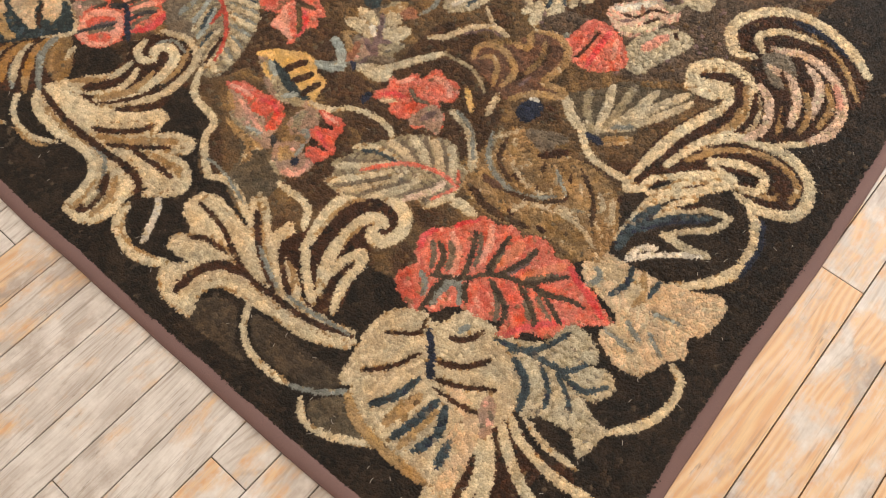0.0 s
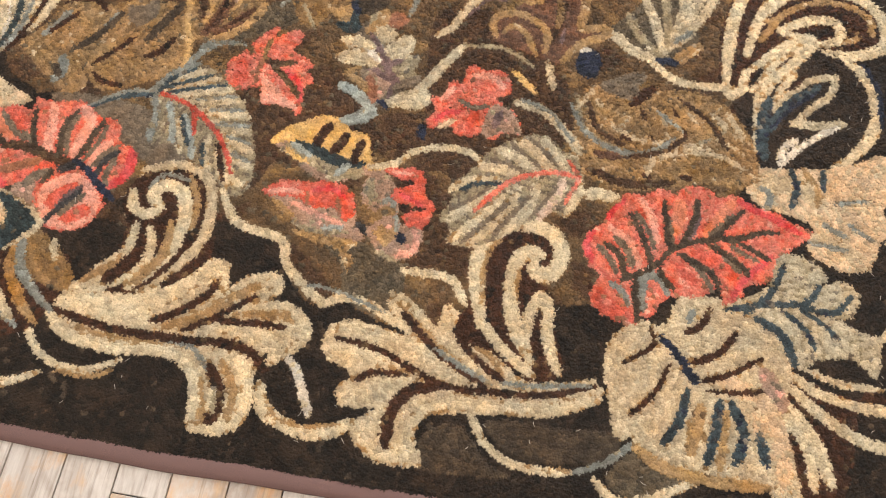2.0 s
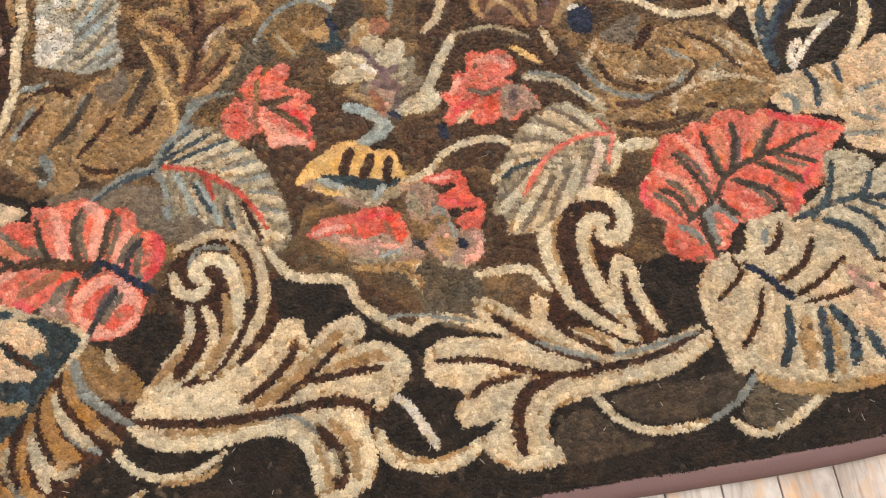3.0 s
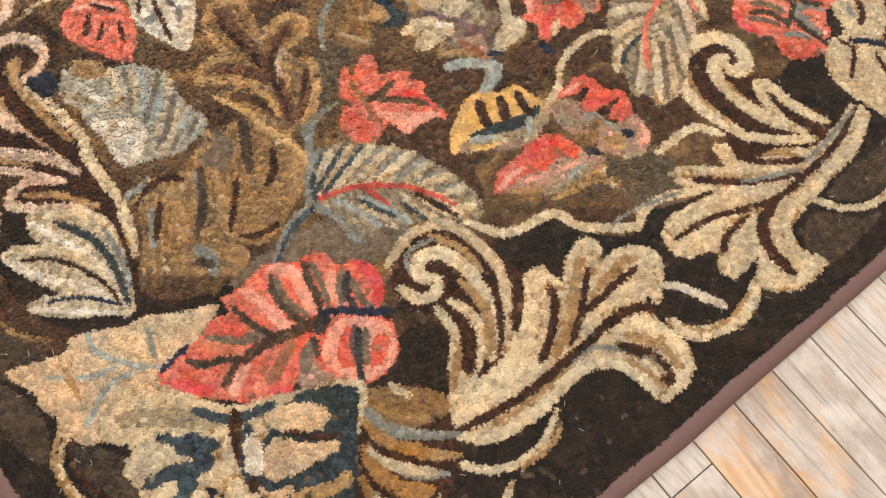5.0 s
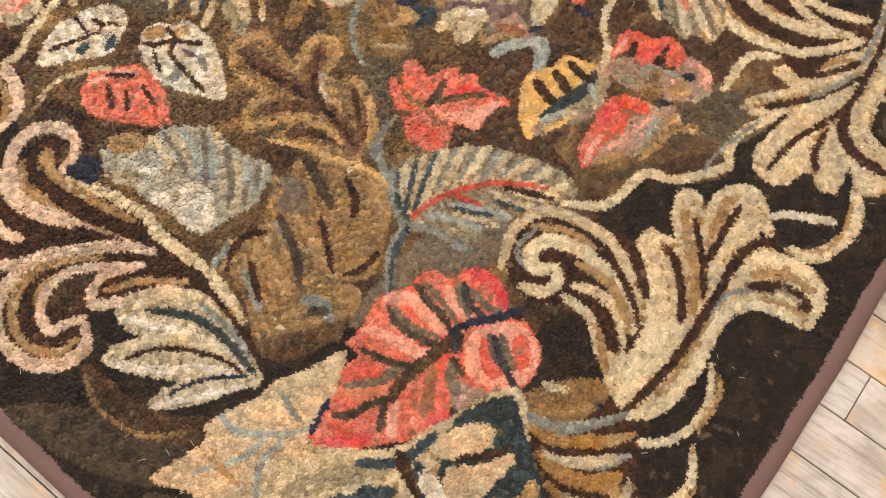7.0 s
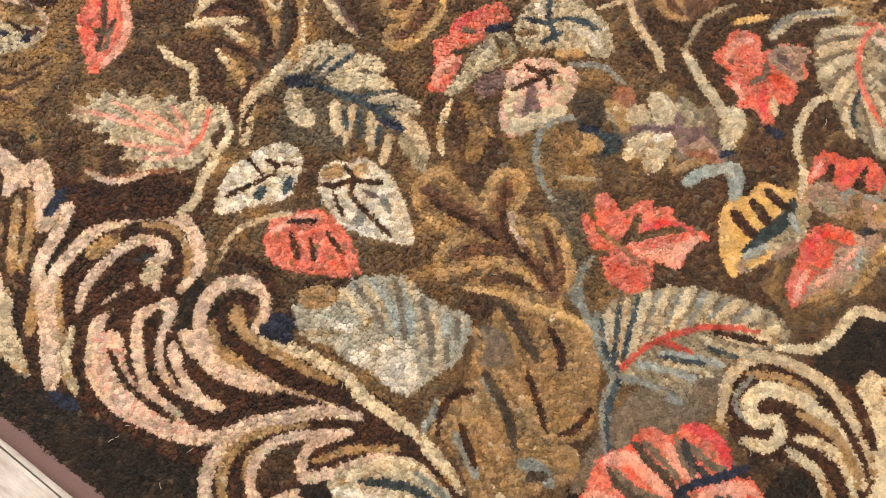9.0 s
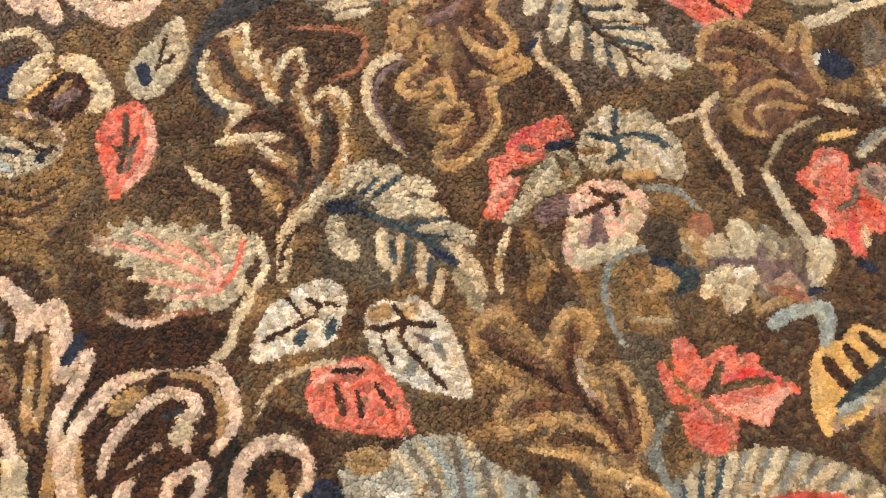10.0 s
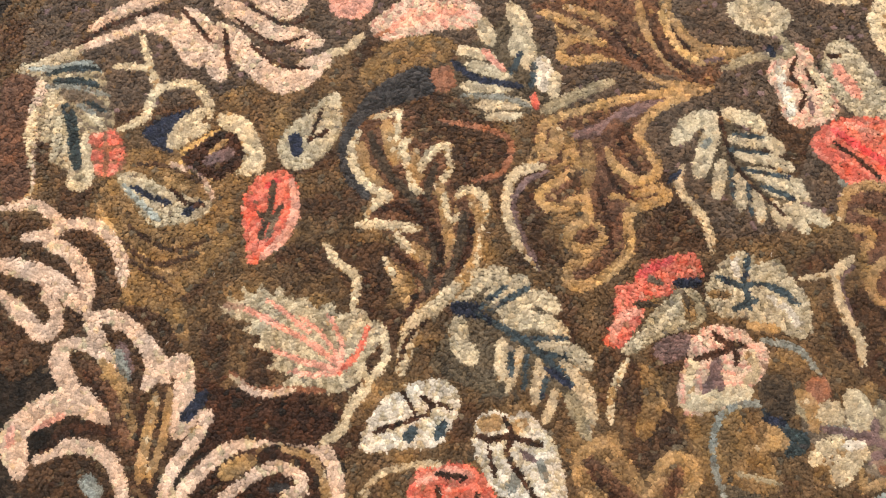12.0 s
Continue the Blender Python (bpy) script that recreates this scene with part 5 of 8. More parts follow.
yarn("cream", 1.2, (-43.3, 29.1), (-42.2, 26.3))
yarn("slate", 1.2, (-48.2, 27.2), (-46.6, 23.4), (-43.5, 20.9), (-40.1, 18.4))
yarn("gold", 1.5, (-48.5, 29.0), (-49.0, 24.9), (-46.9, 20.7), (-41.8, 16.3))
vein("bark", 0.8, (-51.1, 26.0), (-49.6, 22.0), (-46.5, 17.6), (-43.1, 15.4))
yarn("slate", 1.0, (-49.7, 21.4), (-47.8, 17.6), (-44.2, 15.3))
yarn("gold", 1.7, (-50.7, 23.6), (-50.8, 19.6), (-50.1, 15.0), (-47.3, 12.8))
vein("bark", 0.7, (-53.1, 22.4), (-53.0, 18.5), (-52.0, 14.5), (-49.0, 11.8))
yarn("sagecream", 1.1, (-52.6, 18.7), (-51.8, 15.1), (-49.2, 12.8), (-46.8, 13.6))
yarn("gold", 1.8, (-54.4, 20.2), (-55.0, 16.0), (-54.2, 11.9), (-51.6, 10.1))
vein("bark", 0.7, (-56.1, 18.7), (-56.8, 13.8), (-55.1, 10.2))
yarn("slate", 0.9, (-55.9, 16.2), (-55.5, 12.3), (-52.8, 9.2))
yarn("olivegold", 2.1, (-57.2, 17.3), (-58.6, 13.2), (-57.3, 9.6), (-54.2, 7.3))
vein("bark", 0.6, (-60.0, 14.5), (-60.0, 10.3))
yarn("gold", 1.6, (-60.6, 13.0), (-60.7, 9.3), (-60.1, 7.0))
yarn("tan", 0.7, (-51.0, 22.4), (-51.1, 18.5), (-50.2, 14.4))
yarn("tan", 0.7, (-54.7, 19.0), (-55.2, 14.9), (-54.5, 11.2))
yarn("honey", 2.2, (-48, 29.9), (-49.1, 26.3), (-48, 22.3), (-44.6, 19))
yarn("slate", 1.4, (-47.9, 28.6), (-47.1, 24.7), (-43.7, 21.1))
yarn("honey", 2.2, (-51.6, 24.8), (-51.5, 21.5), (-50.4, 17.6), (-47.3, 14.9))
yarn("sagecream", 1.4, (-50.5, 23.8), (-48.8, 19.7), (-45.4, 16.3))
yarn("honey", 2.2, (-53.5, 21.4), (-54.6, 18.1), (-54.9, 14.1), (-53.8, 12))
yarn("sagecream", 1.6, (-53.1, 19.3), (-52.6, 15.7), (-50.8, 11.4))
yarn("honey", 2.4, (-57, 18.6), (-58.2, 15.7), (-58.3, 12.5), (-55.7, 10.7))
yarn("sage", 1.4, (-56.4, 17.2), (-56.2, 14.5), (-54.7, 11.5))
yarn("honey", 2.2, (-61.9, 14.8), (-62.5, 12), (-61.9, 9.7))
vein("bark", 1, (-50.1, 27.9), (-49.5, 23.1), (-45.8, 18.2))
vein("bark", 1, (-52.6, 23), (-52.5, 18.8), (-50.3, 14.6))
vein("bark", 1, (-54.4, 21.3), (-55.8, 16.3), (-54.8, 12.1))
vein("bark", 1, (-59.3, 18), (-59.5, 14.3))
vein("bark", 1.3, (-48, 30.3), (-51.6, 25.3), (-54.1, 22.4), (-58.9, 18.8), (-64.1, 14.9))
motif("leaf", "teal and sand wool leaf cluster")
petal("sand", (-74.6, 52.9), (-68.8, 49.0), (-62.5, 40.2), (-56.5, 37.3), (-46.1, 31.8), (-51.6, 25.4), (-58.3, 18.1), (-63.1, 17.1), (-65.7, 16.9), (-63.6, 23.4), (-64.9, 27.2), (-68.4, 29.1), (-71.2, 32.5), (-76.9, 30.4), (-78.7, 33.6), (-77.0, 37.2), (-77.3, 40.9), (-75.0, 42.7), (-78.1, 46.4), (-77.4, 50.2))
yarn("sage", 2.5, (-74.5, 46.8), (-68.7, 42.8), (-64.3, 38.7))
petal("tealdark", (-54.3, 35.6), (-47.4, 31.7), (-50.2, 27.3), (-53.8, 22.0), (-58.8, 17.5), (-63.6, 18.6), (-63.1, 22.7), (-63.0, 25.8), (-64.5, 29.0), (-62.4, 32.3))
petal("peach", (-59.4, 35.6), (-54.8, 34.7), (-52.1, 31.7), (-53.6, 29.9), (-56.5, 31.2), (-59.2, 34.0))
petal("peach", (-59.9, 32.6), (-56.4, 29.4), (-53.5, 27.6), (-53.7, 26.4), (-58.0, 26.8), (-62.5, 28.0), (-62.9, 30.3))
yarn("peach", 1.4, (-63.8, 26.4), (-61.6, 25.8))
yarn("gold", 1.8, (-61.5, 24.6), (-56.8, 22.7), (-54.6, 22.8))
yarn("tan", 1.8, (-65.2, 17.6), (-60.8, 18.2), (-58.8, 18.7))
yarn("gold", 1.1, (-63.9, 20.8), (-64.1, 17.1))
vein("bark", 0.7, (-57.6, 32.3), (-55.1, 29.3), (-52.3, 27.7))
vein("teal", 1.4, (-66.1, 42.1), (-62.7, 38.0), (-57.3, 36.4))
vein("bark", 1.8, (-61.9, 38.7), (-63.8, 34.9), (-65.2, 28.4))
vein("teal", 1.9, (-61.6, 35.9), (-65.0, 30.5))
yarn("white", 2.4, (-62.2, 34.2), (-63.8, 30.5))
yarn("teal", 2.1, (-71.6, 41.4), (-69.2, 38.3), (-66.2, 36.5))
yarn("teal", 2.6, (-68.3, 39.1), (-68.6, 34.8))
yarn("teal", 1.9, (-75.9, 37.4), (-72.1, 36.7), (-69.3, 35.2))
yarn("teal", 2.9, (-70.5, 35.9), (-73.1, 33.3), (-77.4, 30.5))
yarn("navy", 1.2, (-69.8, 32.3), (-69.4, 29.0))
yarn("cream", 2.0, (-76.3, 40.6), (-73.8, 41.0), (-71.2, 39.3))
yarn("cream", 2.3, (-76.2, 34.8), (-73.4, 35.3))
yarn("cream", 2.5, (-73.4, 30.6), (-71.1, 32.1))
yarn("cream", 1.5, (-64.8, 36.2), (-66.9, 32.4), (-67.4, 28.4), (-65.5, 27.8))
yarn("cream", 1.3, (-69.7, 30.7), (-70.1, 28.3), (-71.8, 25.1))
yarn("cream", 1.5, (-66.0, 27.1), (-67.4, 23.3), (-70.3, 20.2))
yarn("cream", 1.2, (-65.1, 26.0), (-65.1, 21.7), (-68.0, 17.4))
yarn("cream", 0.9, (-67.9, 27.1), (-70.9, 26.4), (-72.1, 22.5))
vein("navy", 1.5, (-67.8, 28.1), (-69.5, 25.9))
motif("leaf", "pale peach wool leaf with light blue veins")
petal("peach", (-83.5, 61.3), (-79.2, 60.2), (-75.9, 59.2), (-73.7, 60.4), (-67.7, 57.6), (-58.9, 54.1), (-55.9, 52.5), (-60.9, 50.1), (-66.7, 49.5), (-68.7, 47.0), (-73.1, 52.3), (-78.3, 46.1), (-80.6, 48.1), (-82.0, 49.8), (-80.8, 51.8), (-81.9, 54.2), (-81.7, 56.5))
yarn("sand", 2.6, (-66.4, 56.7), (-60.1, 53.0))
vein("lightblue", 0.8, (-72.4, 59.5), (-72.3, 56.3), (-69.2, 51.9), (-66.8, 49.9))
vein("lightblue", 0.7, (-79.6, 57.6), (-74.6, 54.1), (-71.0, 53.2))
vein("lightblue", 0.8, (-69.7, 51.3), (-73.6, 51.6), (-78.5, 48.6))
vein("slate", 0.8, (-65.4, 55.5), (-66.5, 51.2))
vein("navy", 0.8, (-62.0, 50.1), (-66.9, 49.2))
yarn("tan", 0.9, (-77.0, 57.0), (-77.3, 52.5))
motif("ribbon", "tan and brown wool curl along the border")
yarn("tan", 0.8, (-81.8, 49.8), (-84.0, 46.6), (-83.8, 40.8), (-79.7, 32.7))
yarn("cream", 0.6, (-81.7, 48.5), (-83.6, 45.6), (-83.1, 40.5), (-79.2, 33.2))
yarn("bark", 0.8, (-80.5, 48.2), (-82.2, 44.5), (-80.9, 39.6), (-78.2, 34.1))
motif("ribbon", "faint rust wool curl along the border")
yarn("tandull", 0.7, (-79.2, 77.1), (-81.2, 73.1), (-80.5, 66.6), (-76.8, 61.6))
motif("scroll", "brown and pink wool scroll with spiral head")
patch("bark", (-70.9, 105.8), (-70.7, 99.7), (-68.1, 93.1), (-64.4, 87.5), (-69.4, 91.7), (-74.4, 95.8), (-77.3, 99.0))
yarn("bark", 5.0, (-59.1, 104.3), (-63.2, 104.3), (-63.9, 97.2), (-61.8, 88.0), (-60.9, 77.9), (-61.8, 69.3), (-65.1, 61.8))
yarn("tan", 1.5, (-64.1, 102.8), (-65.2, 95.0), (-63.2, 87.6), (-61.4, 80.8))
yarn("pinkcream", 2.1, (-60.3, 101.1), (-57.2, 102.1), (-55.7, 105.5), (-57.3, 108.2), (-60.2, 109.6), (-63.9, 108.2), (-66.2, 104.9), (-66.8, 100.0), (-65.4, 93.1), (-63.3, 86.4), (-61.2, 81.1))
yarn("tan", 1.2, (-63.0, 106.7), (-65.4, 103.1), (-65.5, 96.7))
vein("bark", 2.3, (-57.2, 103.9), (-59.1, 106.4), (-62.6, 104.8), (-63.5, 97.7), (-61.7, 90.1), (-60.3, 82.4), (-60.7, 75.1), (-62.6, 67.3))
yarn("tan", 1.4, (-62.0, 104.0), (-59.7, 104.9), (-61.7, 101.6), (-61.1, 94.8), (-59.8, 87.8))
yarn("cream", 1.8, (-60.5, 99.6), (-59.2, 93.6), (-58.2, 87.3), (-59.1, 83.0), (-59.0, 76.6), (-59.6, 71.2), (-61.2, 65.9))
yarn("pinkcream", 1.4, (-60.5, 100.7), (-57.8, 101.2))
vein("navy", 2.3, (-59.5, 100.1), (-58.6, 96.8))
vein("navy", 1.8, (-57.7, 100.3), (-56.9, 97.3))
vein("bark", 1.1, (-56.4, 111.3), (-53.3, 107.9), (-55.1, 101.8))
yarn("pinkcream", 2.8, (-67.6, 109.4), (-69.0, 103.7), (-69.1, 98.0), (-67.3, 92.3))
yarn("pinkcream", 2.2, (-73.1, 103.5), (-72.5, 98.3))
yarn("pinkcream", 2.5, (-77.7, 98.5), (-73.9, 95.4), (-68.9, 92.2), (-64.0, 87.4))
motif("leaf", "large muted tan wool leaf with dark ribs")
petal("tandull", (-35.9, 74.9), (-33.5, 70.6), (-33.1, 66.3), (-35, 61.8), (-38.8, 59), (-41.4, 57.8), (-44, 56.7), (-46.4, 56.7), (-48.8, 58.9), (-48.8, 56.8), (-52.1, 55.4), (-54.6, 56.9), (-57.3, 58.8), (-59.7, 61), (-62, 63.1), (-59.4, 66.8), (-57, 72.1), (-52.4, 73.7), (-49.1, 73.4), (-45.6, 75.1), (-41.8, 75.8), (-38, 75.9))
patch("taupe", (-42.3, 76.5), (-40.8, 73.2), (-43.1, 69.9), (-45.4, 71.2), (-46, 74.1))
yarn("tan", 1.6, (-36.3, 72.7), (-34.3, 69.9), (-33.9, 65.7), (-35.9, 62.1), (-39.2, 59.5))
yarn("gold", 1, (-42.6, 77.4), (-43.8, 74.8), (-46.8, 74.3))
yarn("gold", 0.9, (-52.9, 75.1), (-54.3, 73.9), (-58, 73.3))
yarn("tan", 1.6, (-45.7, 68.6), (-47.7, 63.9), (-48.6, 61.4))
yarn("tan", 1.6, (-52, 71.8), (-53, 67.4), (-54.5, 63.6))
yarn("tan", 1.5, (-49.2, 58.6), (-49, 56.4), (-51.5, 55.2))
yarn("slate", 0.9, (-47.6, 72.1), (-48.8, 69.1))
yarn("slate", 1.2, (-55.9, 70.8), (-57.2, 67.9), (-58.7, 65.2))
yarn("slate", 0.8, (-53.7, 75.3), (-55.7, 74.5), (-58.4, 74.5))
yarn("slate", 1.5, (-53.9, 61.5), (-52.8, 59.1), (-54, 56.9))
vein("char", 1.6, (-37.3, 75.9), (-38.7, 72.8), (-39.9, 70.3), (-41.1, 67.6))
vein("char", 1.3, (-46.9, 72.1), (-48.3, 68.9), (-50.4, 65.7), (-52.4, 63.6))
vein("bark", 1.3, (-36.7, 68.3), (-38.3, 65.4), (-40.4, 64.1))
vein("bark", 1, (-43.3, 67.6), (-45.8, 64.4), (-48.5, 61.3))
vein("bark", 1.1, (-54.5, 70.8), (-56.1, 68.5), (-57.6, 66.1))
vein("bark", 1.1, (-50, 72.3), (-51.3, 73.6), (-54.4, 74), (-57.3, 72.5))
vein("bark", 1, (-42.6, 57.9), (-45.8, 58.1), (-47.7, 59.4))
vein("char", 1.2, (-54.5, 59.8), (-53.3, 57.9))
motif("stem", "slate and teal wool stem")
yarn("slate", 1.3, (-30.9, 64.4), (-34.8, 61.5), (-36.5, 57.7), (-40.7, 56.9), (-45.9, 53.4))
vein("teal", 0.7, (-31.3, 63.4), (-34.7, 60.7), (-36.4, 57.3), (-40.8, 56.4), (-45.8, 53.2))
yarn("slate", 0.8, (-36.5, 57.7), (-35.2, 53.3), (-35.2, 49.0))
yarn("slate", 0.8, (-24.4, 69.3), (-27.8, 69.2), (-31.8, 65.6), (-33.5, 61.6))
motif("leaf", "blue grey wool leaf with white heart")
petal("frost", (-55.6, 98.2), (-53.4, 98.7), (-50, 95.5), (-46.4, 94.3), (-44.1, 91.6), (-42.2, 88.6), (-42.9, 85.5), (-42.6, 82.1), (-41.7, 78.8), (-42.9, 77.1), (-45.1, 76.7), (-47.6, 76), (-50.3, 77), (-52.9, 77.9), (-55.5, 78.8), (-56.1, 81.7), (-55.6, 84.7), (-56.4, 88.7), (-56.2, 91.4), (-57.4, 95))
patch("tan", (-53.1, 99.6), (-50.8, 98.4), (-49.4, 95.5), (-51, 94.4), (-53.9, 96.9))
patch("white", (-56.1, 89), (-53.2, 87.1), (-50.1, 84.9), (-50, 82.6), (-51.5, 79.9), (-54.6, 78.5), (-55.9, 80.8), (-55.9, 84.4))
yarn("sagecream", 1.3, (-49.2, 95), (-49.7, 91.8), (-50.9, 88.9))
yarn("sagecream", 1.3, (-46.4, 93.5), (-47.1, 89.8), (-48.7, 87))
yarn("sagecream", 1.3, (-42.6, 88.2), (-45.2, 84.4), (-49.1, 81.1))
yarn("sagecream", 1.3, (-44.3, 82.6), (-47.3, 79.3), (-50.2, 77.6))
yarn("lightblue", 1.2, (-45.5, 92.5), (-47, 88.1), (-49.3, 85.1))
yarn("lightblue", 1, (-43.7, 88.7), (-46.1, 85.5), (-49.1, 82.9))
yarn("lightblue", 1.2, (-43.4, 81.1), (-46.1, 79.2))
yarn("sage", 1.1, (-57.1, 95.4), (-54.4, 92), (-51.1, 88.7))
yarn("white", 1.4, (-53.8, 93.9), (-52.5, 90))
vein("grey", 0.8, (-47.2, 94.2), (-48.5, 89.8), (-50.4, 86.4))
vein("grey", 0.9, (-43.3, 89.9), (-46.1, 86.9), (-49.4, 83.6))
vein("grey", 0.9, (-43.4, 85.3), (-46.6, 81.5), (-50.1, 78.8))
vein("grey", 0.9, (-45.7, 79.3), (-48.7, 77.1))
vein("grey", 0.8, (-42.9, 79.4), (-45.3, 77.7))
motif("flower", "coral wool bud with dark bars")
petal("coral", (-48.8, 109.2), (-44.8, 108.5), (-41.4, 104.7), (-42.1, 99.2), (-46.0, 94.4), (-49.4, 99.5), (-51.7, 105.0))
yarn("salmon", 1.1, (-48.2, 108.3), (-44.7, 107.0), (-42.1, 104.1))
vein("bark", 0.9, (-46.6, 106.1), (-49.1, 102.8))
vein("bark", 0.7, (-45.6, 103.4), (-48.0, 100.6))
vein("bark", 0.6, (-43.6, 102.0), (-44.8, 98.2))
vein("bark", 0.6, (-45.5, 107.4), (-43.1, 104.3))
motif("stem", "sand wool stem arching over a bud")
yarn("sand", 1.0, (-56.1, 111.8), (-51.3, 112.7), (-47.5, 110.8), (-43.9, 107.7))
vein("bark", 1.0, (-56.7, 109.3), (-53.7, 109.8), (-53.0, 105.4), (-55.1, 101.8))
motif("leaf", "ivory wool leaf with dark veins")
petal("white", (-50.7, 116.4), (-47.7, 118.6), (-42.7, 119.5), (-41.6, 117.9), (-40.0, 118.5), (-36.4, 116.1), (-36.0, 113.0), (-36.9, 111.7), (-40.3, 110.4), (-43.2, 110.1), (-47.3, 113.5))
vein("bark", 0.7, (-47.8, 117.2), (-45.1, 115.8), (-41.4, 114.0))
vein("bark", 0.6, (-41.3, 118.5), (-41.7, 116.3), (-42.3, 114.9))
vein("bark", 0.7, (-41.5, 113.8), (-39.2, 114.1), (-38.1, 111.9))
vein("teal", 1.5, (-45.1, 113.4), (-43.6, 113.7))
vein("teal", 1.4, (-42.1, 110.8), (-40.2, 111.5))
vein("bark", 0.5, (-39.9, 116.3), (-39.6, 114.4))
motif("leaf", "ivory wool leaf with brown and blue veins")
petal("white", (-38.3, 107.9), (-36.0, 108.8), (-33.9, 107.8), (-33.1, 105.8), (-31.0, 104.7), (-31.6, 98.8), (-34.8, 93.8), (-38.1, 91.2), (-41.1, 98.5), (-41.2, 102.6), (-39.9, 105.8))
yarn("tan", 2.1, (-36.5, 107.7), (-35.0, 106.6))
yarn("tan", 1.6, (-33.8, 104.4), (-32.5, 104.2))
vein("bark", 0.8, (-38.2, 107.5), (-37.2, 105.5), (-34.8, 104.2))
vein("bark", 0.8, (-33.8, 106.4), (-34.6, 104.3), (-37.0, 102.8))
vein("bark", 0.8, (-35.0, 104.0), (-32.7, 100.2))
vein("bark", 0.7, (-38.2, 105.0), (-40.2, 101.8))
vein("slate", 1.4, (-39.9, 99.2), (-37.5, 99.9))
vein("slate", 1.1, (-34.4, 99.0), (-35.7, 96.9))
vein("bark", 0.7, (-37.0, 102.8), (-37.9, 98.6), (-38.7, 94.2))
vein("mauve", 0.8, (-35.4, 101.5), (-34.9, 99.4))
motif("leaf", "tan oak leaf in looped wool with gold edge")
patch("tandull", (-33.4, 93.5), (-31.2, 96.1), (-26.8, 95.8), (-24.3, 94.6), (-25.8, 91.6), (-26.5, 88.2), (-24.9, 87.4), (-23, 87.7), (-20.2, 86.7), (-19.9, 84.1), (-22.1, 82.2), (-24.8, 82.3), (-24.6, 79.2), (-22.8, 77.5), (-24, 75), (-26.1, 71.8), (-29.8, 69.5), (-33.3, 69.1), (-35.5, 72.2), (-37.1, 78.3), (-38.5, 81.5), (-35.4, 81.3), (-39.5, 85), (-37.7, 87), (-34.9, 87.3), (-32.9, 85.8), (-32.9, 88.6))
yarn("brown", 2.6, (-29.8, 94.2), (-30.2, 90.5), (-29.6, 86.2), (-29.9, 81.8))
yarn("brown", 2.4, (-22.3, 85.3), (-26, 83.4), (-29.1, 80), (-30.1, 75.2), (-31.9, 70.4))
yarn("brown", 2, (-25.1, 76.5), (-27.3, 73.3), (-30, 71))
yarn("brown", 2, (-36.1, 85.5), (-32.4, 82.4), (-30.8, 78.9))
yarn("gold", 1.5, (-32.8, 93.8), (-30.8, 95.6), (-28, 95.4), (-25.8, 94), (-26.2, 92.5))
yarn("gold", 1.5, (-26.2, 90.9), (-26.7, 88.6), (-27, 86.5), (-25.2, 87.1), (-22.8, 87.4), (-20.8, 86.7), (-20, 85), (-20.9, 83.3), (-23.3, 82.4), (-25.4, 82.4), (-26.5, 81.1), (-26.9, 79), (-28.7, 76))
yarn("gold", 1.5, (-24.1, 79.3), (-23.4, 77.2), (-24.2, 75.2), (-25.6, 73), (-27.8, 70.7), (-30.4, 69.6))
yarn("gold", 1.6, (-33.3, 92.3), (-33.3, 89.3), (-33.4, 85.9), (-35.2, 87), (-37.5, 86.8), (-39.1, 85), (-37.2, 83.8), (-34.2, 81.2), (-32.6, 79.3), (-32.4, 76.4), (-32.4, 73.1))
yarn("ochre", 1.2, (-38.8, 81.4), (-37.1, 78.3), (-36, 75.5), (-35.4, 72.1), (-34, 68.7), (-33.5, 65.5), (-33.9, 63.5))
yarn("pinkcream", 0.8, (-25.4, 82.4), (-27.6, 80.6), (-28.6, 78))
vein("bark", 1, (-30.4, 93.3), (-31, 89.9), (-30.1, 85.8), (-30.2, 81.9))
vein("bark", 0.9, (-23.8, 84.5), (-27.5, 82.5), (-29.5, 79.5), (-30.5, 75.2), (-31.9, 70.9))
vein("bark", 0.8, (-25.4, 76.2), (-28.1, 73.1))
vein("umber", 1.4, (-36.6, 80), (-33.8, 76.9), (-33.6, 73.2))
motif("leaf", "teal and sage wool fern leaf")
petal("moss", (-27.8, 122.1), (-22.3, 121.4), (-18.9, 113.6), (-19.6, 107.5), (-23.1, 102.1), (-25.9, 102.7), (-28.6, 106.4), (-28.6, 110.7), (-29.8, 115.1), (-30.9, 118.4))
yarn("sagecream", 3.0, (-26.9, 122.7), (-23.2, 122.7), (-19.3, 120.9))
yarn("sagecream", 2.7, (-23.7, 119.4), (-20.1, 119.0), (-18.1, 117.6))
yarn("sagecream", 2.6, (-23.6, 116.7), (-18.6, 115.0), (-17.8, 111.9))
yarn("sagecream", 2.7, (-24.5, 115.3), (-20.9, 112.7), (-19.7, 108.5))
yarn("sagecream", 2.5, (-23.1, 109.5), (-20.6, 106.0), (-20.4, 103.3))
yarn("sand", 2.4, (-22.8, 105.6), (-23.4, 101.3), (-25.7, 97.7))
yarn("sage", 2.1, (-25.3, 102.1), (-27.6, 96.9))
yarn("sagecream", 2.9, (-29.0, 120.1), (-30.9, 117.8), (-31.4, 115.1))
yarn("sagecream", 1.7, (-26.5, 113.9), (-30.5, 110.5))
yarn("sand", 1.6, (-25.4, 111.4), (-30.6, 108.8))
yarn("sand", 1.6, (-25.0, 108.3), (-29.4, 104.8))
yarn("sand", 1.4, (-26.0, 103.8), (-30.3, 102.2))
yarn("sand", 1.5, (-24.2, 105.9), (-26.1, 106.7))
vein("navy", 2.1, (-27.9, 122.0), (-25.9, 119.2))
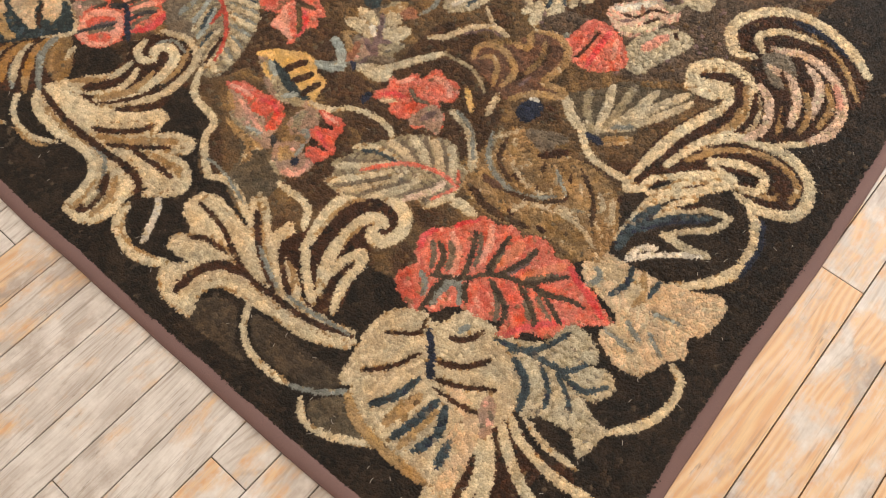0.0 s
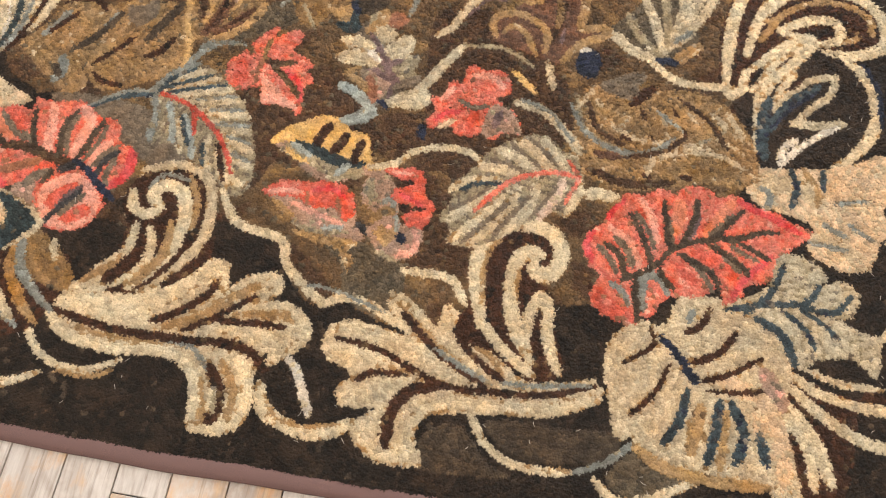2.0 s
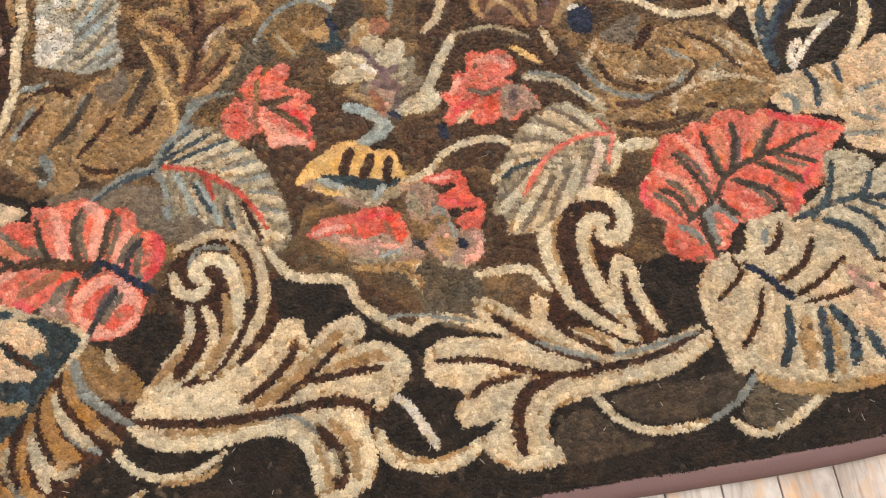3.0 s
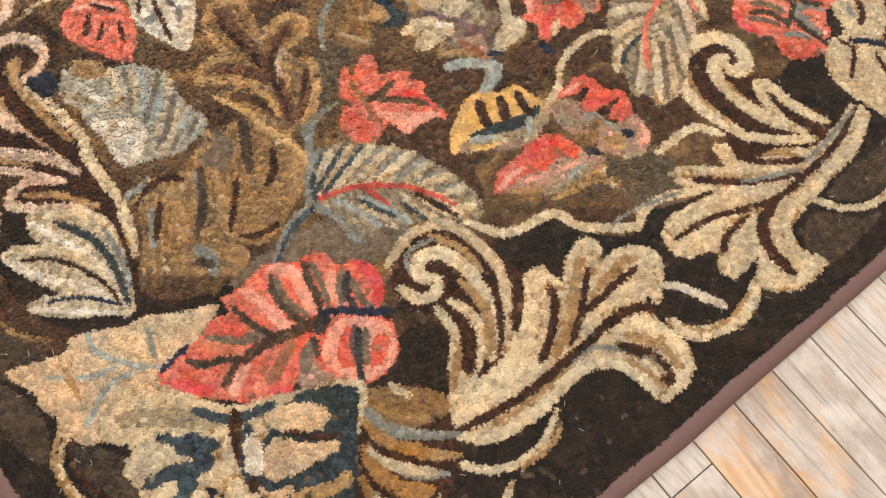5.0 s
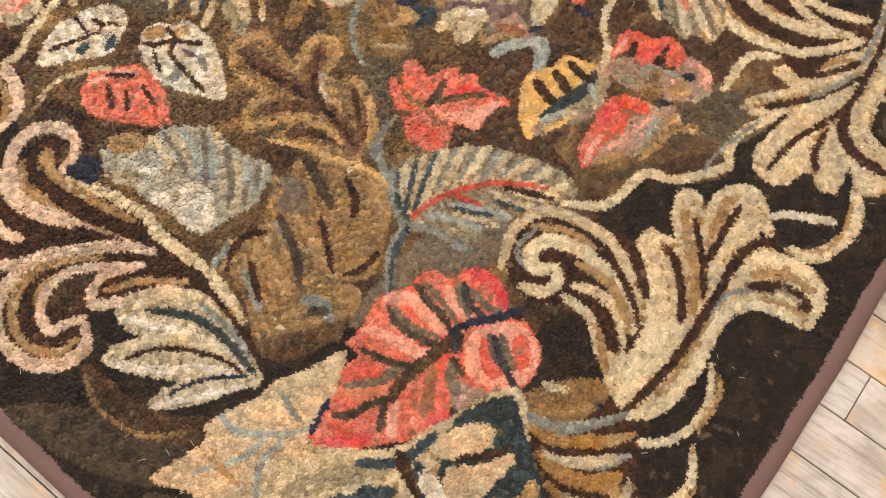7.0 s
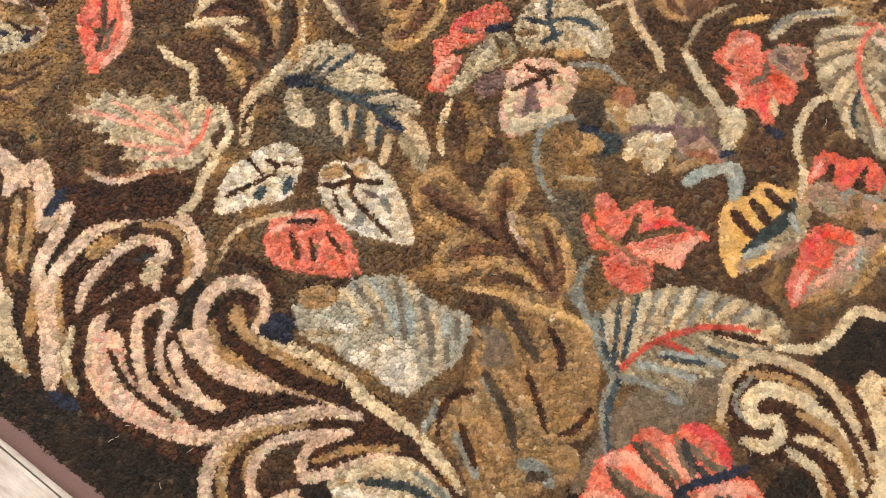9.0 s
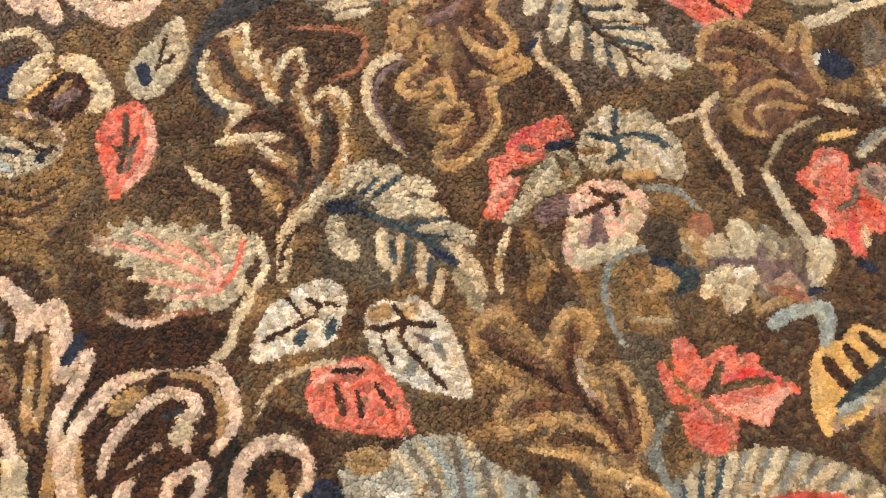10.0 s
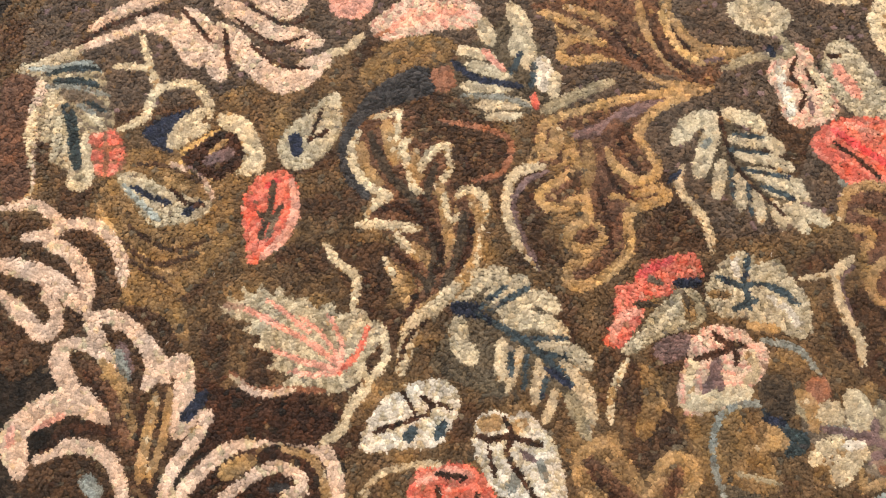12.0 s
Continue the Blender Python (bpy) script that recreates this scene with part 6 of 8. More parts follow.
vein("teal", 0.8, (-25.5, 119.4), (-20.5, 119.2))
vein("teal", 0.8, (-24.6, 118.2), (-17.9, 116.7))
vein("teal", 1.0, (-26.3, 119.1), (-24.9, 114.3), (-23.9, 108.8), (-23.9, 102.9))
vein("teal", 0.8, (-25.4, 113.3), (-19.7, 107.9))
vein("teal", 0.8, (-24.0, 109.3), (-21.6, 105.8))
vein("navy", 1.2, (-24.8, 106.8), (-24.2, 103.0))
vein("teal", 0.7, (-26.1, 112.6), (-29.2, 109.6))
vein("teal", 0.7, (-25.3, 110.2), (-29.3, 107.1))
vein("teal", 0.7, (-25.6, 106.1), (-28.5, 104.6))
motif("leaf", "sage wool leaf with coral veins")
petal("sagecream", (-51.6, 145.2), (-50.5, 143.6), (-50, 145.4), (-48.6, 143.4), (-47.5, 144.9), (-46.9, 142.7), (-45.4, 143.5), (-45.2, 141.1), (-43.5, 141.4), (-43.9, 138.9), (-42, 137.7), (-42, 135.3), (-40, 134.6), (-40.2, 132.5), (-37.4, 130.9), (-37.7, 128.9), (-36.8, 126.9), (-39.4, 125.5), (-42.3, 125), (-43, 123.6), (-46.8, 124), (-49.8, 126.4), (-52.6, 130.2), (-50.8, 130.6), (-52.2, 133.6), (-50.4, 134), (-51.6, 137.4), (-50.1, 137.3), (-51.4, 140), (-49.8, 140.1), (-51.3, 142.6))
yarn("dusk", 1, (-51, 144.8), (-49.4, 142.5), (-48.2, 139.6))
yarn("salmon", 0.8, (-45.1, 126.7), (-45.6, 131), (-47.2, 136.5), (-49.1, 142.2))
yarn("salmon", 0.8, (-45.6, 126.6), (-48.1, 130.7), (-50.4, 135.4))
yarn("salmon", 0.7, (-44.8, 127.2), (-43.9, 131.2), (-44.4, 136.4))
yarn("salmon", 0.7, (-44.4, 127.1), (-42.5, 129.7), (-41.4, 133.6))
yarn("salmon", 0.7, (-46.1, 126.4), (-48.6, 128.8), (-50.5, 131.3))
yarn("salmon", 0.7, (-46.2, 141.3), (-45.5, 137.9), (-45.1, 133.5))
yarn("coral", 0.9, (-38.5, 128.3), (-41.9, 126.7), (-45.8, 126.3))
yarn("cream", 1, (-38.2, 130), (-42.1, 129.3))
yarn("sage", 0.9, (-42.8, 134.4), (-43.5, 130.6))
motif("stem", "cream wool stem")
yarn("cream", 1.3, (-34.7, 141.7), (-35.3, 138.1), (-34.9, 134.9), (-38.3, 131.8))
yarn("cream", 1.2, (-37.1, 126.6), (-40.3, 123.2), (-45.2, 122.5), (-50.9, 120.7), (-54.3, 120.8))
motif("leaf", "coral wool leaf with pink edge")
petal("coral", (-44.5, 147), (-41.5, 151.9), (-39.4, 154.7), (-36.3, 156.2), (-32.9, 155.7), (-31.1, 153.7), (-32, 150.7), (-35.1, 147.5), (-38.2, 146.3), (-42, 146.3))
yarn("pink", 1.5, (-31.7, 152.6), (-34.1, 149), (-37.7, 146.8), (-42.6, 146.5))
yarn("coralred", 1.8, (-37.3, 154.6), (-40.7, 151.2))
yarn("hotred", 1.2, (-33.2, 154.1), (-35.1, 154.4))
vein("char", 0.9, (-33.8, 154.2), (-37.1, 151.3), (-41.3, 148.7))
vein("taupe", 0.9, (-36.3, 150.3), (-40.2, 148.2))
vein("char", 0.8, (-38.6, 152.6), (-37.8, 150.3), (-35.2, 150.5))
motif("leaf", "small ivory wool leaf with navy heart")
petal("sagecream", (-28.7, 159.0), (-23.0, 159.5), (-17.0, 159.1), (-21.1, 153.7), (-27.6, 152.2), (-31.0, 154.8))
vein("navy", 1.9, (-26.7, 157.8), (-28.2, 155.4))
vein("bark", 0.7, (-20.5, 158.4), (-25.8, 155.6))
vein("bark", 0.6, (-22.4, 155.0), (-25.2, 155.7))
motif("bud", "olive wool pod with pale leaf and rust cap")
petal("olivegold", (-55.3, 170.1), (-49.9, 171.7), (-45.0, 172.6), (-40.9, 165.7), (-38.6, 159.3), (-42.6, 152.9), (-47.7, 150.7), (-55.1, 150.3), (-57.1, 158.1), (-57.5, 165.6))
yarn("ochre", 0.8, (-54.6, 169.5), (-55.7, 162.0), (-53.4, 153.9))
yarn("tandull", 0.9, (-52.4, 169.8), (-53.7, 161.3), (-50.1, 154.2), (-44.1, 154.5))
yarn("umber", 0.5, (-56.2, 168.0), (-56.7, 160.6), (-54.7, 152.8))
yarn("umber", 0.5, (-55.7, 163.2), (-54.3, 156.5), (-48.9, 153.1))
yarn("umber", 0.5, (-53.5, 163.5), (-51.3, 156.5), (-45.8, 153.7))
yarn("tandull", 0.8, (-46.7, 172.5), (-43.5, 169.1), (-41.2, 164.0), (-39.6, 158.7))
yarn("umber", 0.5, (-46.6, 170.5), (-43.3, 166.7), (-41.1, 160.1))
petal("sagecream", (-50.1, 170.7), (-47.6, 169.9), (-46.5, 166.6), (-44.3, 161.4), (-42.4, 158.3), (-44.5, 157.2), (-49.0, 159.4), (-51.1, 161.8), (-50.8, 165.1))
vein("navy", 1.0, (-49.3, 168.1), (-47.9, 164.2), (-46.8, 162.2))
vein("navy", 1.2, (-46.5, 159.4), (-43.6, 159.4))
vein("bark", 0.7, (-45.3, 164.2), (-45.1, 160.5), (-43.4, 158.6))
yarn("lightblue", 0.8, (-50.1, 169.4), (-49.9, 164.9), (-49.7, 161.2))
yarn("gold", 0.8, (-45.0, 165.8), (-43.8, 162.1))
yarn("pinkcream", 0.9, (-40.6, 163.4), (-41.9, 158.5))
petal("rust", (-49.5, 179.1), (-45.4, 177.7), (-47.0, 172.4), (-50.4, 171.6), (-52.0, 174.4))
patch("coral", (-48.4, 178.9), (-45.8, 177.2), (-46.4, 173.9), (-49.3, 171.8), (-51.5, 172.4), (-51.2, 175.5), (-49.7, 178.4))
yarn("rust", 0.8, (-49.8, 177.7), (-48.4, 175.8), (-46.2, 174.4))
yarn("rust", 0.8, (-51.2, 175.2), (-49.5, 173.8), (-48.1, 172.7))
yarn("rust", 0.8, (-46.8, 177.9), (-48.8, 175.1), (-51.1, 172.3))
motif("bud", "navy wool berry with sand petals")
patch("navy", (-42.9, 174.0), (-38.9, 173.7), (-34.0, 171.7), (-34.9, 170.3), (-38.9, 170.2), (-41.8, 168.6))
yarn("cream", 1.6, (-44.9, 176.9), (-40.8, 176.0), (-36.9, 178.3), (-32.6, 176.1), (-32.1, 172.0), (-33.6, 169.1))
yarn("sagecream", 1.8, (-40.9, 169.1), (-37.9, 168.8), (-35.1, 168.2))
petal("sand", (-33.1, 168.6), (-31.0, 167.2), (-30.7, 163.6), (-33.8, 157.5), (-36.8, 158.8), (-34.1, 162.3))
petal("mauve", (-40.9, 165.7), (-35.9, 166.6), (-33.9, 165.7), (-32.9, 162.5), (-36.1, 160.4), (-38.9, 160.3), (-40.7, 162.6))
vein("bark", 1.0, (-39.4, 164.2), (-35.5, 165.0))
yarn("gold", 0.8, (-34.3, 164.5), (-37.6, 163.8))
yarn("yellow", 1.2, (-41.5, 166.2), (-38.4, 166.2))
yarn("pinkcream", 0.9, (-43.0, 167.0), (-41.8, 164.6))
patch("navy", (-42.5, 174), (-38.7, 174), (-34.3, 171.3), (-38.8, 170.8), (-41.7, 168.8), (-42.6, 171.7))
yarn("sagecream", 2.6, (-34.1, 170.7), (-37.9, 170.6), (-40.7, 169.3))
patch("bark", (-41, 166.7), (-34.5, 166.3), (-32.4, 162.6), (-35.5, 159.8), (-39.8, 160.4), (-40.8, 163.9))
yarn("mauve", 1.8, (-38.8, 163.6), (-35.1, 162.3))
yarn("yellow", 0.8, (-40.7, 167.6), (-37.7, 167.1), (-34.4, 166.8))
yarn("gold", 0.9, (-37.6, 164.4), (-34.5, 164.3))
yarn("cream", 2.8, (-32.8, 167.4), (-31.3, 164.2), (-32.7, 159.9), (-34.3, 157.4))
motif("leaf", "teal and sage wool spray")
yarn("pinkcream", 2.2, (-48.1, 192), (-51.1, 189.2), (-54.6, 186), (-57.8, 182.5), (-60.5, 178.8), (-62.3, 177.8))
petal("sage", (-49.2, 195.6), (-45.7, 194.6), (-42.7, 192.1), (-40.8, 188.2), (-41, 185.7), (-42.8, 182.6), (-44.7, 178.4), (-47, 178.4), (-49.2, 179.4), (-52, 174.4), (-53.9, 172.5), (-56.2, 174), (-54.7, 177), (-55.6, 179.8), (-53.5, 182.2), (-54.7, 183.4), (-52.7, 186.8), (-48.5, 190.7))
yarn("sagecream", 1.8, (-49.9, 195.9), (-46.5, 194.2), (-43.5, 193.3), (-40.9, 192.1))
yarn("lightblue", 1, (-48.6, 195), (-46, 192.7), (-41.6, 189.9), (-40.9, 186.9))
yarn("sagecream", 1.5, (-48.4, 189.3), (-51.2, 186), (-54.2, 183.5))
yarn("sagecream", 1.5, (-48.3, 187.2), (-51.4, 183.5), (-55.2, 179.8))
yarn("cream", 1.5, (-49.1, 179.8), (-51.7, 176), (-53.2, 173.3), (-55.1, 173.5), (-55.6, 175.1))
yarn("sagecream", 1.2, (-50.3, 182.1), (-53, 179.2), (-54.7, 175.5))
yarn("taupe", 1.8, (-47.2, 188.1), (-45.3, 185), (-44.8, 179.9))
yarn("sagecream", 1, (-46.4, 183.4), (-46.4, 179.1))
vein("tealdark", 1.1, (-47, 192.2), (-44.2, 190.9), (-41, 187.6))
vein("tealdark", 1.2, (-47.1, 190.6), (-44.2, 187.9), (-42.7, 185.3))
yarn("slate", 0.9, (-48.5, 190.6), (-45.5, 187.6), (-42.4, 182.8))
vein("tealdark", 1.7, (-48.4, 185.9), (-49.4, 182.9), (-51.1, 179.9), (-53.2, 176.2))
vein("slate", 0.9, (-46.8, 185.1), (-46.1, 181.7))
vein("tealdark", 0.9, (-45.6, 184.6), (-44.6, 180.8))
motif("stem", "cream wool stem")
yarn("cream", 1.6, (-51.9, 188.7), (-56.7, 184.1), (-61.2, 178.3), (-65.1, 178.4))
yarn("cream", 1.2, (-38.9, 186.3), (-35.4, 182.3), (-36.3, 179.0))
yarn("cream", 1.2, (-32.3, 187.8), (-35.1, 182.0))
motif("scroll", "ivory wool plume with dark veins")
yarn("pinkcream", 3.8, (-30.4, 190.2), (-28.0, 184.4), (-29.3, 178.1))
yarn("pinkcream", 1.8, (-41.1, 192.7), (-35.6, 190.7), (-30.4, 188.8))
yarn("pinkcream", 2.0, (-37.4, 194.1), (-31.4, 193.3), (-24.6, 190.5))
yarn("pinkcream", 3.8, (-24.6, 186.1), (-25.2, 179.5), (-28.1, 173.7))
yarn("pinkcream", 4.4, (-22.7, 180.0), (-22.8, 174.4), (-21.7, 166.2), (-14.9, 164.7))
yarn("pinkcream", 3.5, (-19.4, 184.1), (-17.5, 175.2), (-13.3, 167.8))
yarn("pinkcream", 3.1, (-14.7, 184.0), (-13.5, 175.8), (-9.3, 175.8))
vein("bark", 0.8, (-40.4, 193.0), (-34.1, 192.6), (-26.7, 189.3))
vein("bark", 0.9, (-24.7, 187.4), (-25.3, 179.3))
vein("bark", 0.9, (-22.3, 179.6), (-26.3, 173.6))
vein("bark", 0.7, (-21.2, 174.9), (-20.4, 169.0), (-17.3, 165.2))
vein("bark", 0.8, (-19.8, 180.1), (-18.4, 172.7), (-13.5, 169.7))
vein("bark", 0.7, (-16.5, 180.5), (-15.0, 174.0), (-11.1, 172.4))
motif("scroll", "brown leafy wool frond with cream edge")
patch("brown", (-23.4, 149.5), (-19.9, 152), (-16.5, 152.6), (-12.4, 150.7), (-10.6, 147.6), (-13.8, 145.4), (-10.5, 140.3), (-15.3, 135.4), (-12.6, 132.1), (-14.1, 129.2), (-18.6, 126.2), (-22.2, 123.7), (-26.3, 124.2), (-30.3, 124.6), (-33.7, 125.6), (-29.4, 128.4), (-29.1, 134), (-26.8, 135.3), (-28, 140.1), (-25.9, 141.1), (-23.5, 141.3), (-24.3, 145.3))
yarn("navyb", 2, (-8, 150.3), (-12.4, 153.2), (-17.7, 153.4), (-21.7, 151.7), (-24.6, 148), (-25.4, 143.1))
yarn("tan", 2, (-20.3, 149.7), (-22.5, 146.7), (-22.7, 143.1))
yarn("cream", 1.4, (-19.2, 151.7), (-21.7, 150.4), (-23.4, 148.2), (-24, 145.6), (-23.8, 142.8), (-22.9, 140.7), (-24.9, 141.3), (-27.5, 140.8))
yarn("tan", 2, (-15, 149.9), (-17, 147.2), (-18.6, 144.1))
yarn("cream", 1.2, (-16.2, 152.3), (-13.7, 150.6), (-12.3, 150.1), (-14.5, 148.1), (-16.7, 145.4))
yarn("cream", 1.4, (-14.1, 145.7), (-16.2, 145.1), (-17.5, 142.5), (-19.4, 139.3), (-19.2, 137.8))
yarn("tan", 1.4, (-15.1, 143.4), (-18.3, 139.7))
yarn("cream", 1.4, (-10.3, 139.1), (-11.9, 141.3), (-14.5, 141.5), (-17.1, 140.6))
yarn("cream", 1.2, (-11.8, 140.4), (-12.5, 138.4), (-14.7, 137.2), (-16.3, 137.3))
yarn("tan", 1.7, (-16.3, 137.3), (-17.5, 134.9), (-19.7, 132.1), (-21.8, 129.3), (-25, 127.8))
yarn("cream", 0.9, (-16.8, 137.7), (-17.2, 135.3), (-18.9, 132.6), (-18.8, 131.2), (-17.1, 132.5))
yarn("cream", 1.5, (-16.1, 133.6), (-14.5, 133.8), (-13.1, 132.2), (-13.6, 129.9), (-16, 128.6), (-18.9, 126.5), (-21.7, 124.5), (-25.6, 124))
yarn("tan", 1.6, (-14.4, 132.5), (-15.5, 129.9), (-19.4, 127), (-23.5, 124.7))
yarn("cream", 1.5, (-29.4, 140.7), (-27.1, 138.6), (-25.5, 136.7), (-23.3, 134))
yarn("cream", 1.2, (-26.3, 135.8), (-26.5, 133.2), (-26.6, 130.8))
yarn("tan", 1.2, (-25.6, 133), (-25.6, 130.6), (-26.4, 129))
yarn("gold", 1.8, (-29.9, 133.9), (-30.8, 130.9), (-31.6, 128.2), (-32.3, 125.9))
yarn("cream", 0.9, (-30, 134.3), (-30.9, 131.4))
yarn("tan", 2.2, (-23.4, 123.7), (-27.3, 124), (-31.3, 124.5), (-35, 124.5))
vein("char", 1.4, (-17.9, 150.4), (-19.5, 147), (-20.7, 142.4), (-20.8, 138.1), (-21.7, 134.1), (-23.2, 130.7), (-26.4, 127.8), (-28.9, 126.5))
vein("char", 1.2, (-14.3, 139.7), (-17.1, 138.3), (-20.5, 135.4), (-22.7, 131.4))
vein("bark", 1.3, (-19.5, 137.5), (-21.7, 132.8), (-23.8, 128.9), (-26.4, 127.4))
vein("bark", 1.2, (-26.5, 140.4), (-23.3, 139), (-22.3, 136.3), (-22.4, 133.8))
vein("char", 1.5, (-16.8, 131.2), (-19.9, 128.6), (-23.6, 126.3), (-27.4, 125.1))
vein("bark", 1, (-16.2, 130.2), (-20.5, 126.8), (-24.2, 125.4))
vein("char", 1, (-28, 131.7), (-28.3, 128.5), (-28.7, 126.3))
vein("bark", 1, (-28.3, 133.9), (-27.9, 129.5))
vein("bark", 1, (-30.5, 127.1), (-33.8, 125.5))
motif("stem", "sand wool stem")
yarn("sand", 2.2, (-25.5, 124.0), (-30.4, 123.9), (-34.3, 124.0), (-39.5, 120.7))
vein("bark", 0.5, (-31.8, 123.2), (-35.7, 123.3), (-39.2, 121.6))
motif("scroll", "gold and brown wool acanthus frond")
patch("brown", (26, 119.4), (22.5, 121.6), (18.2, 124.8), (14, 128.1), (9.6, 129.9), (5.6, 132.1), (1.8, 133.8), (-1.3, 132.1), (-4.2, 130.4), (-3.4, 128.3), (-0.3, 126.6), (-2.9, 125.9), (-6, 126.4), (-7.6, 125.4), (-7.7, 123), (-5.9, 121.3), (-3.4, 120.8), (-5.1, 118.1), (-7.3, 118.9), (-9.1, 118.3), (-9.5, 116.3), (-8, 114.8), (-8.1, 113.1), (-10.8, 114.5), (-13, 114.9), (-14.1, 113.6), (-13, 111.4), (-9.7, 110), (-5.2, 109.7), (-1.4, 112), (1.3, 114.4), (5.3, 112.4), (7.2, 112.4), (5.8, 115), (8.7, 115.4), (9.9, 118.1), (10.1, 121.1), (13.6, 122.4), (17.3, 122.2), (22.6, 120.5))
yarn("tan", 2.2, (2.9, 131.3), (1.2, 129.7), (-1.6, 128.8))
yarn("tandull", 2.2, (4.1, 129.5), (2.3, 127.6), (0.4, 126.6))
yarn("mauve", 2, (17.7, 123.2), (12.6, 125.6), (7.9, 126.6), (4.2, 128.4))
yarn("rust2", 2.4, (10.2, 125.7), (6.7, 124.4), (3.1, 122.8), (1.2, 118.8), (-0.8, 115.2), (-3.6, 112.9))
yarn("tandull", 2, (4.6, 126.5), (2.1, 123.6), (-0.5, 121.8))
yarn("gold", 1.6, (25.7, 119.5), (21.1, 122.7), (16.7, 125.8), (13, 128.3), (8.8, 130.4), (4.6, 132.4), (1.7, 132.9), (-0.5, 131.3), (-2.8, 130.3), (-4.1, 129.7))
yarn("ochre", 0.8, (17, 126), (13.3, 128.6), (9.1, 130.6), (4.9, 132.6), (1.9, 133.5))
yarn("gold", 1.5, (-0.5, 126.4), (2, 126.9), (0.6, 124.9), (-1.9, 125), (-4.5, 125.5), (-6.3, 125.7), (-7.4, 124.8), (-7.3, 123.2), (-5.8, 121.9), (-3.3, 121.3), (-1.2, 121.1))
yarn("gold", 1.6, (24.9, 119.6), (20.5, 121.6), (16.7, 122.8), (13.3, 122.7), (11, 121.6), (10.1, 119.2), (9.5, 116.6), (7.6, 115.8), (5.3, 116.8), (4.8, 119.2), (5, 121.5), (6, 123.6))
yarn("ochre", 0.7, (14.6, 122.8), (12.1, 122.1), (10.5, 120.1), (9.8, 117.3))
yarn("gold", 1.7, (0.8, 117.9), (3.8, 115.5), (6.6, 114.1), (6.9, 112.5), (5, 112.7), (2.3, 114.2), (0.5, 114.4), (-1.1, 113), (-2.9, 111.1), (-5.1, 110.2), (-8.2, 110.3), (-11.2, 110.8), (-13.3, 112.2), (-13.3, 114), (-11.8, 114.7), (-9.7, 113.9), (-7.7, 113.4))
yarn("ochre", 0.8, (0.2, 113.6), (-2.1, 111.5), (-4.9, 110), (-8.4, 109.9), (-11.6, 110.5))
yarn("gold", 1.6, (-1.2, 121.7), (-2.9, 119.6), (-4.6, 117.8), (-7, 118.5), (-8.8, 118), (-9.1, 116.5), (-7.9, 114.7), (-5.7, 114.1), (-4.2, 115), (-4.3, 116.6))
vein("bark", 0.9, (11.7, 124.2), (8.9, 123.7), (7.3, 120.6), (6.8, 117.9))
vein("bark", 0.9, (4, 121.9), (2.5, 118.8), (2.7, 115.7))
vein("bark", 0.8, (0.3, 120.3), (-2.1, 116.4), (-5.4, 112.3))
vein("umber", 1, (0.2, 124.2), (-2.4, 122.9), (-5.1, 123.2))
motif("ribbon", "sand and mauve wool line")
yarn("sand", 1.6, (-3.2, 128.4), (-7.0, 130.4), (-11.6, 127.9), (-13.9, 124.0), (-15.2, 118.1))
yarn("mauve", 0.8, (-3.2, 127.4), (-7.5, 128.4), (-11.7, 126.1), (-15.3, 117.6))
motif("ribbon", "sand wool twisted line")
yarn("sand", 1.5, (12.1, 113.9), (9.0, 111.8), (7.6, 105.7), (5.0, 102.2))
yarn("navy", 0.8, (8.5, 113.6), (11.1, 113.6))
motif("leaf", "pale sage wool fern leaf with teal veins")
petal("moss", (13.3, 111.5), (20.0, 115.5), (24.2, 116.8), (22.7, 111.6), (21.4, 106.2), (20.8, 100.4), (18.4, 95.3), (15.7, 98.5), (13.4, 105.1))
yarn("sagecream", 3.1, (14.7, 117.2), (18.5, 117.6), (21.7, 116.1))
yarn("sagecream", 2.8, (12.8, 111.4), (16.4, 113.0), (20.2, 114.6))
yarn("sagecream", 2.0, (16.7, 110.2), (11.9, 107.1))
yarn("sagecream", 2.1, (16.8, 106.8), (13.0, 103.6))
yarn("sagecream", 1.9, (16.8, 103.6), (13.6, 99.9))
yarn("sagecream", 1.8, (17.2, 100.8), (15.1, 97.2))
yarn("cream", 2.6, (23.5, 115.1), (25.6, 111.2), (25.0, 109.1))
yarn("sagecream", 2.4, (21.1, 111.5), (24.6, 107.1), (24.5, 105.2))
yarn("sagecream", 2.1, (19.7, 109.4), (22.4, 105.3), (23.4, 102.2))
yarn("sagecream", 2.6, (18.8, 106.2), (21.3, 101.3), (21.9, 99.1))
yarn("sagecream", 2.1, (18.4, 102.8), (21.4, 97.7))
yarn("sagecream", 2.3, (18.0, 98.7), (19.5, 95.7), (20.3, 93.2))
yarn("sagecream", 1.8, (16.9, 97.3), (17.3, 94.5))
vein("bark", 0.7, (23.7, 116.6), (19.2, 111.0), (17.4, 106.2), (16.8, 98.3))
vein("teal", 0.6, (21.7, 111.9), (24.7, 108.3))
vein("teal", 0.7, (19.2, 111.0), (22.9, 106.3))
vein("teal", 0.7, (18.2, 107.4), (22.1, 101.4))
vein("teal", 0.9, (18.2, 103.6), (20.0, 98.7))
vein("slate", 1.0, (16.6, 113.8), (18.3, 113.8))
vein("teal", 0.7, (17.3, 108.9), (13.4, 105.1))
vein("teal", 0.7, (17.0, 105.4), (13.2, 101.5))
motif("flower", "coral wool rose bloom")
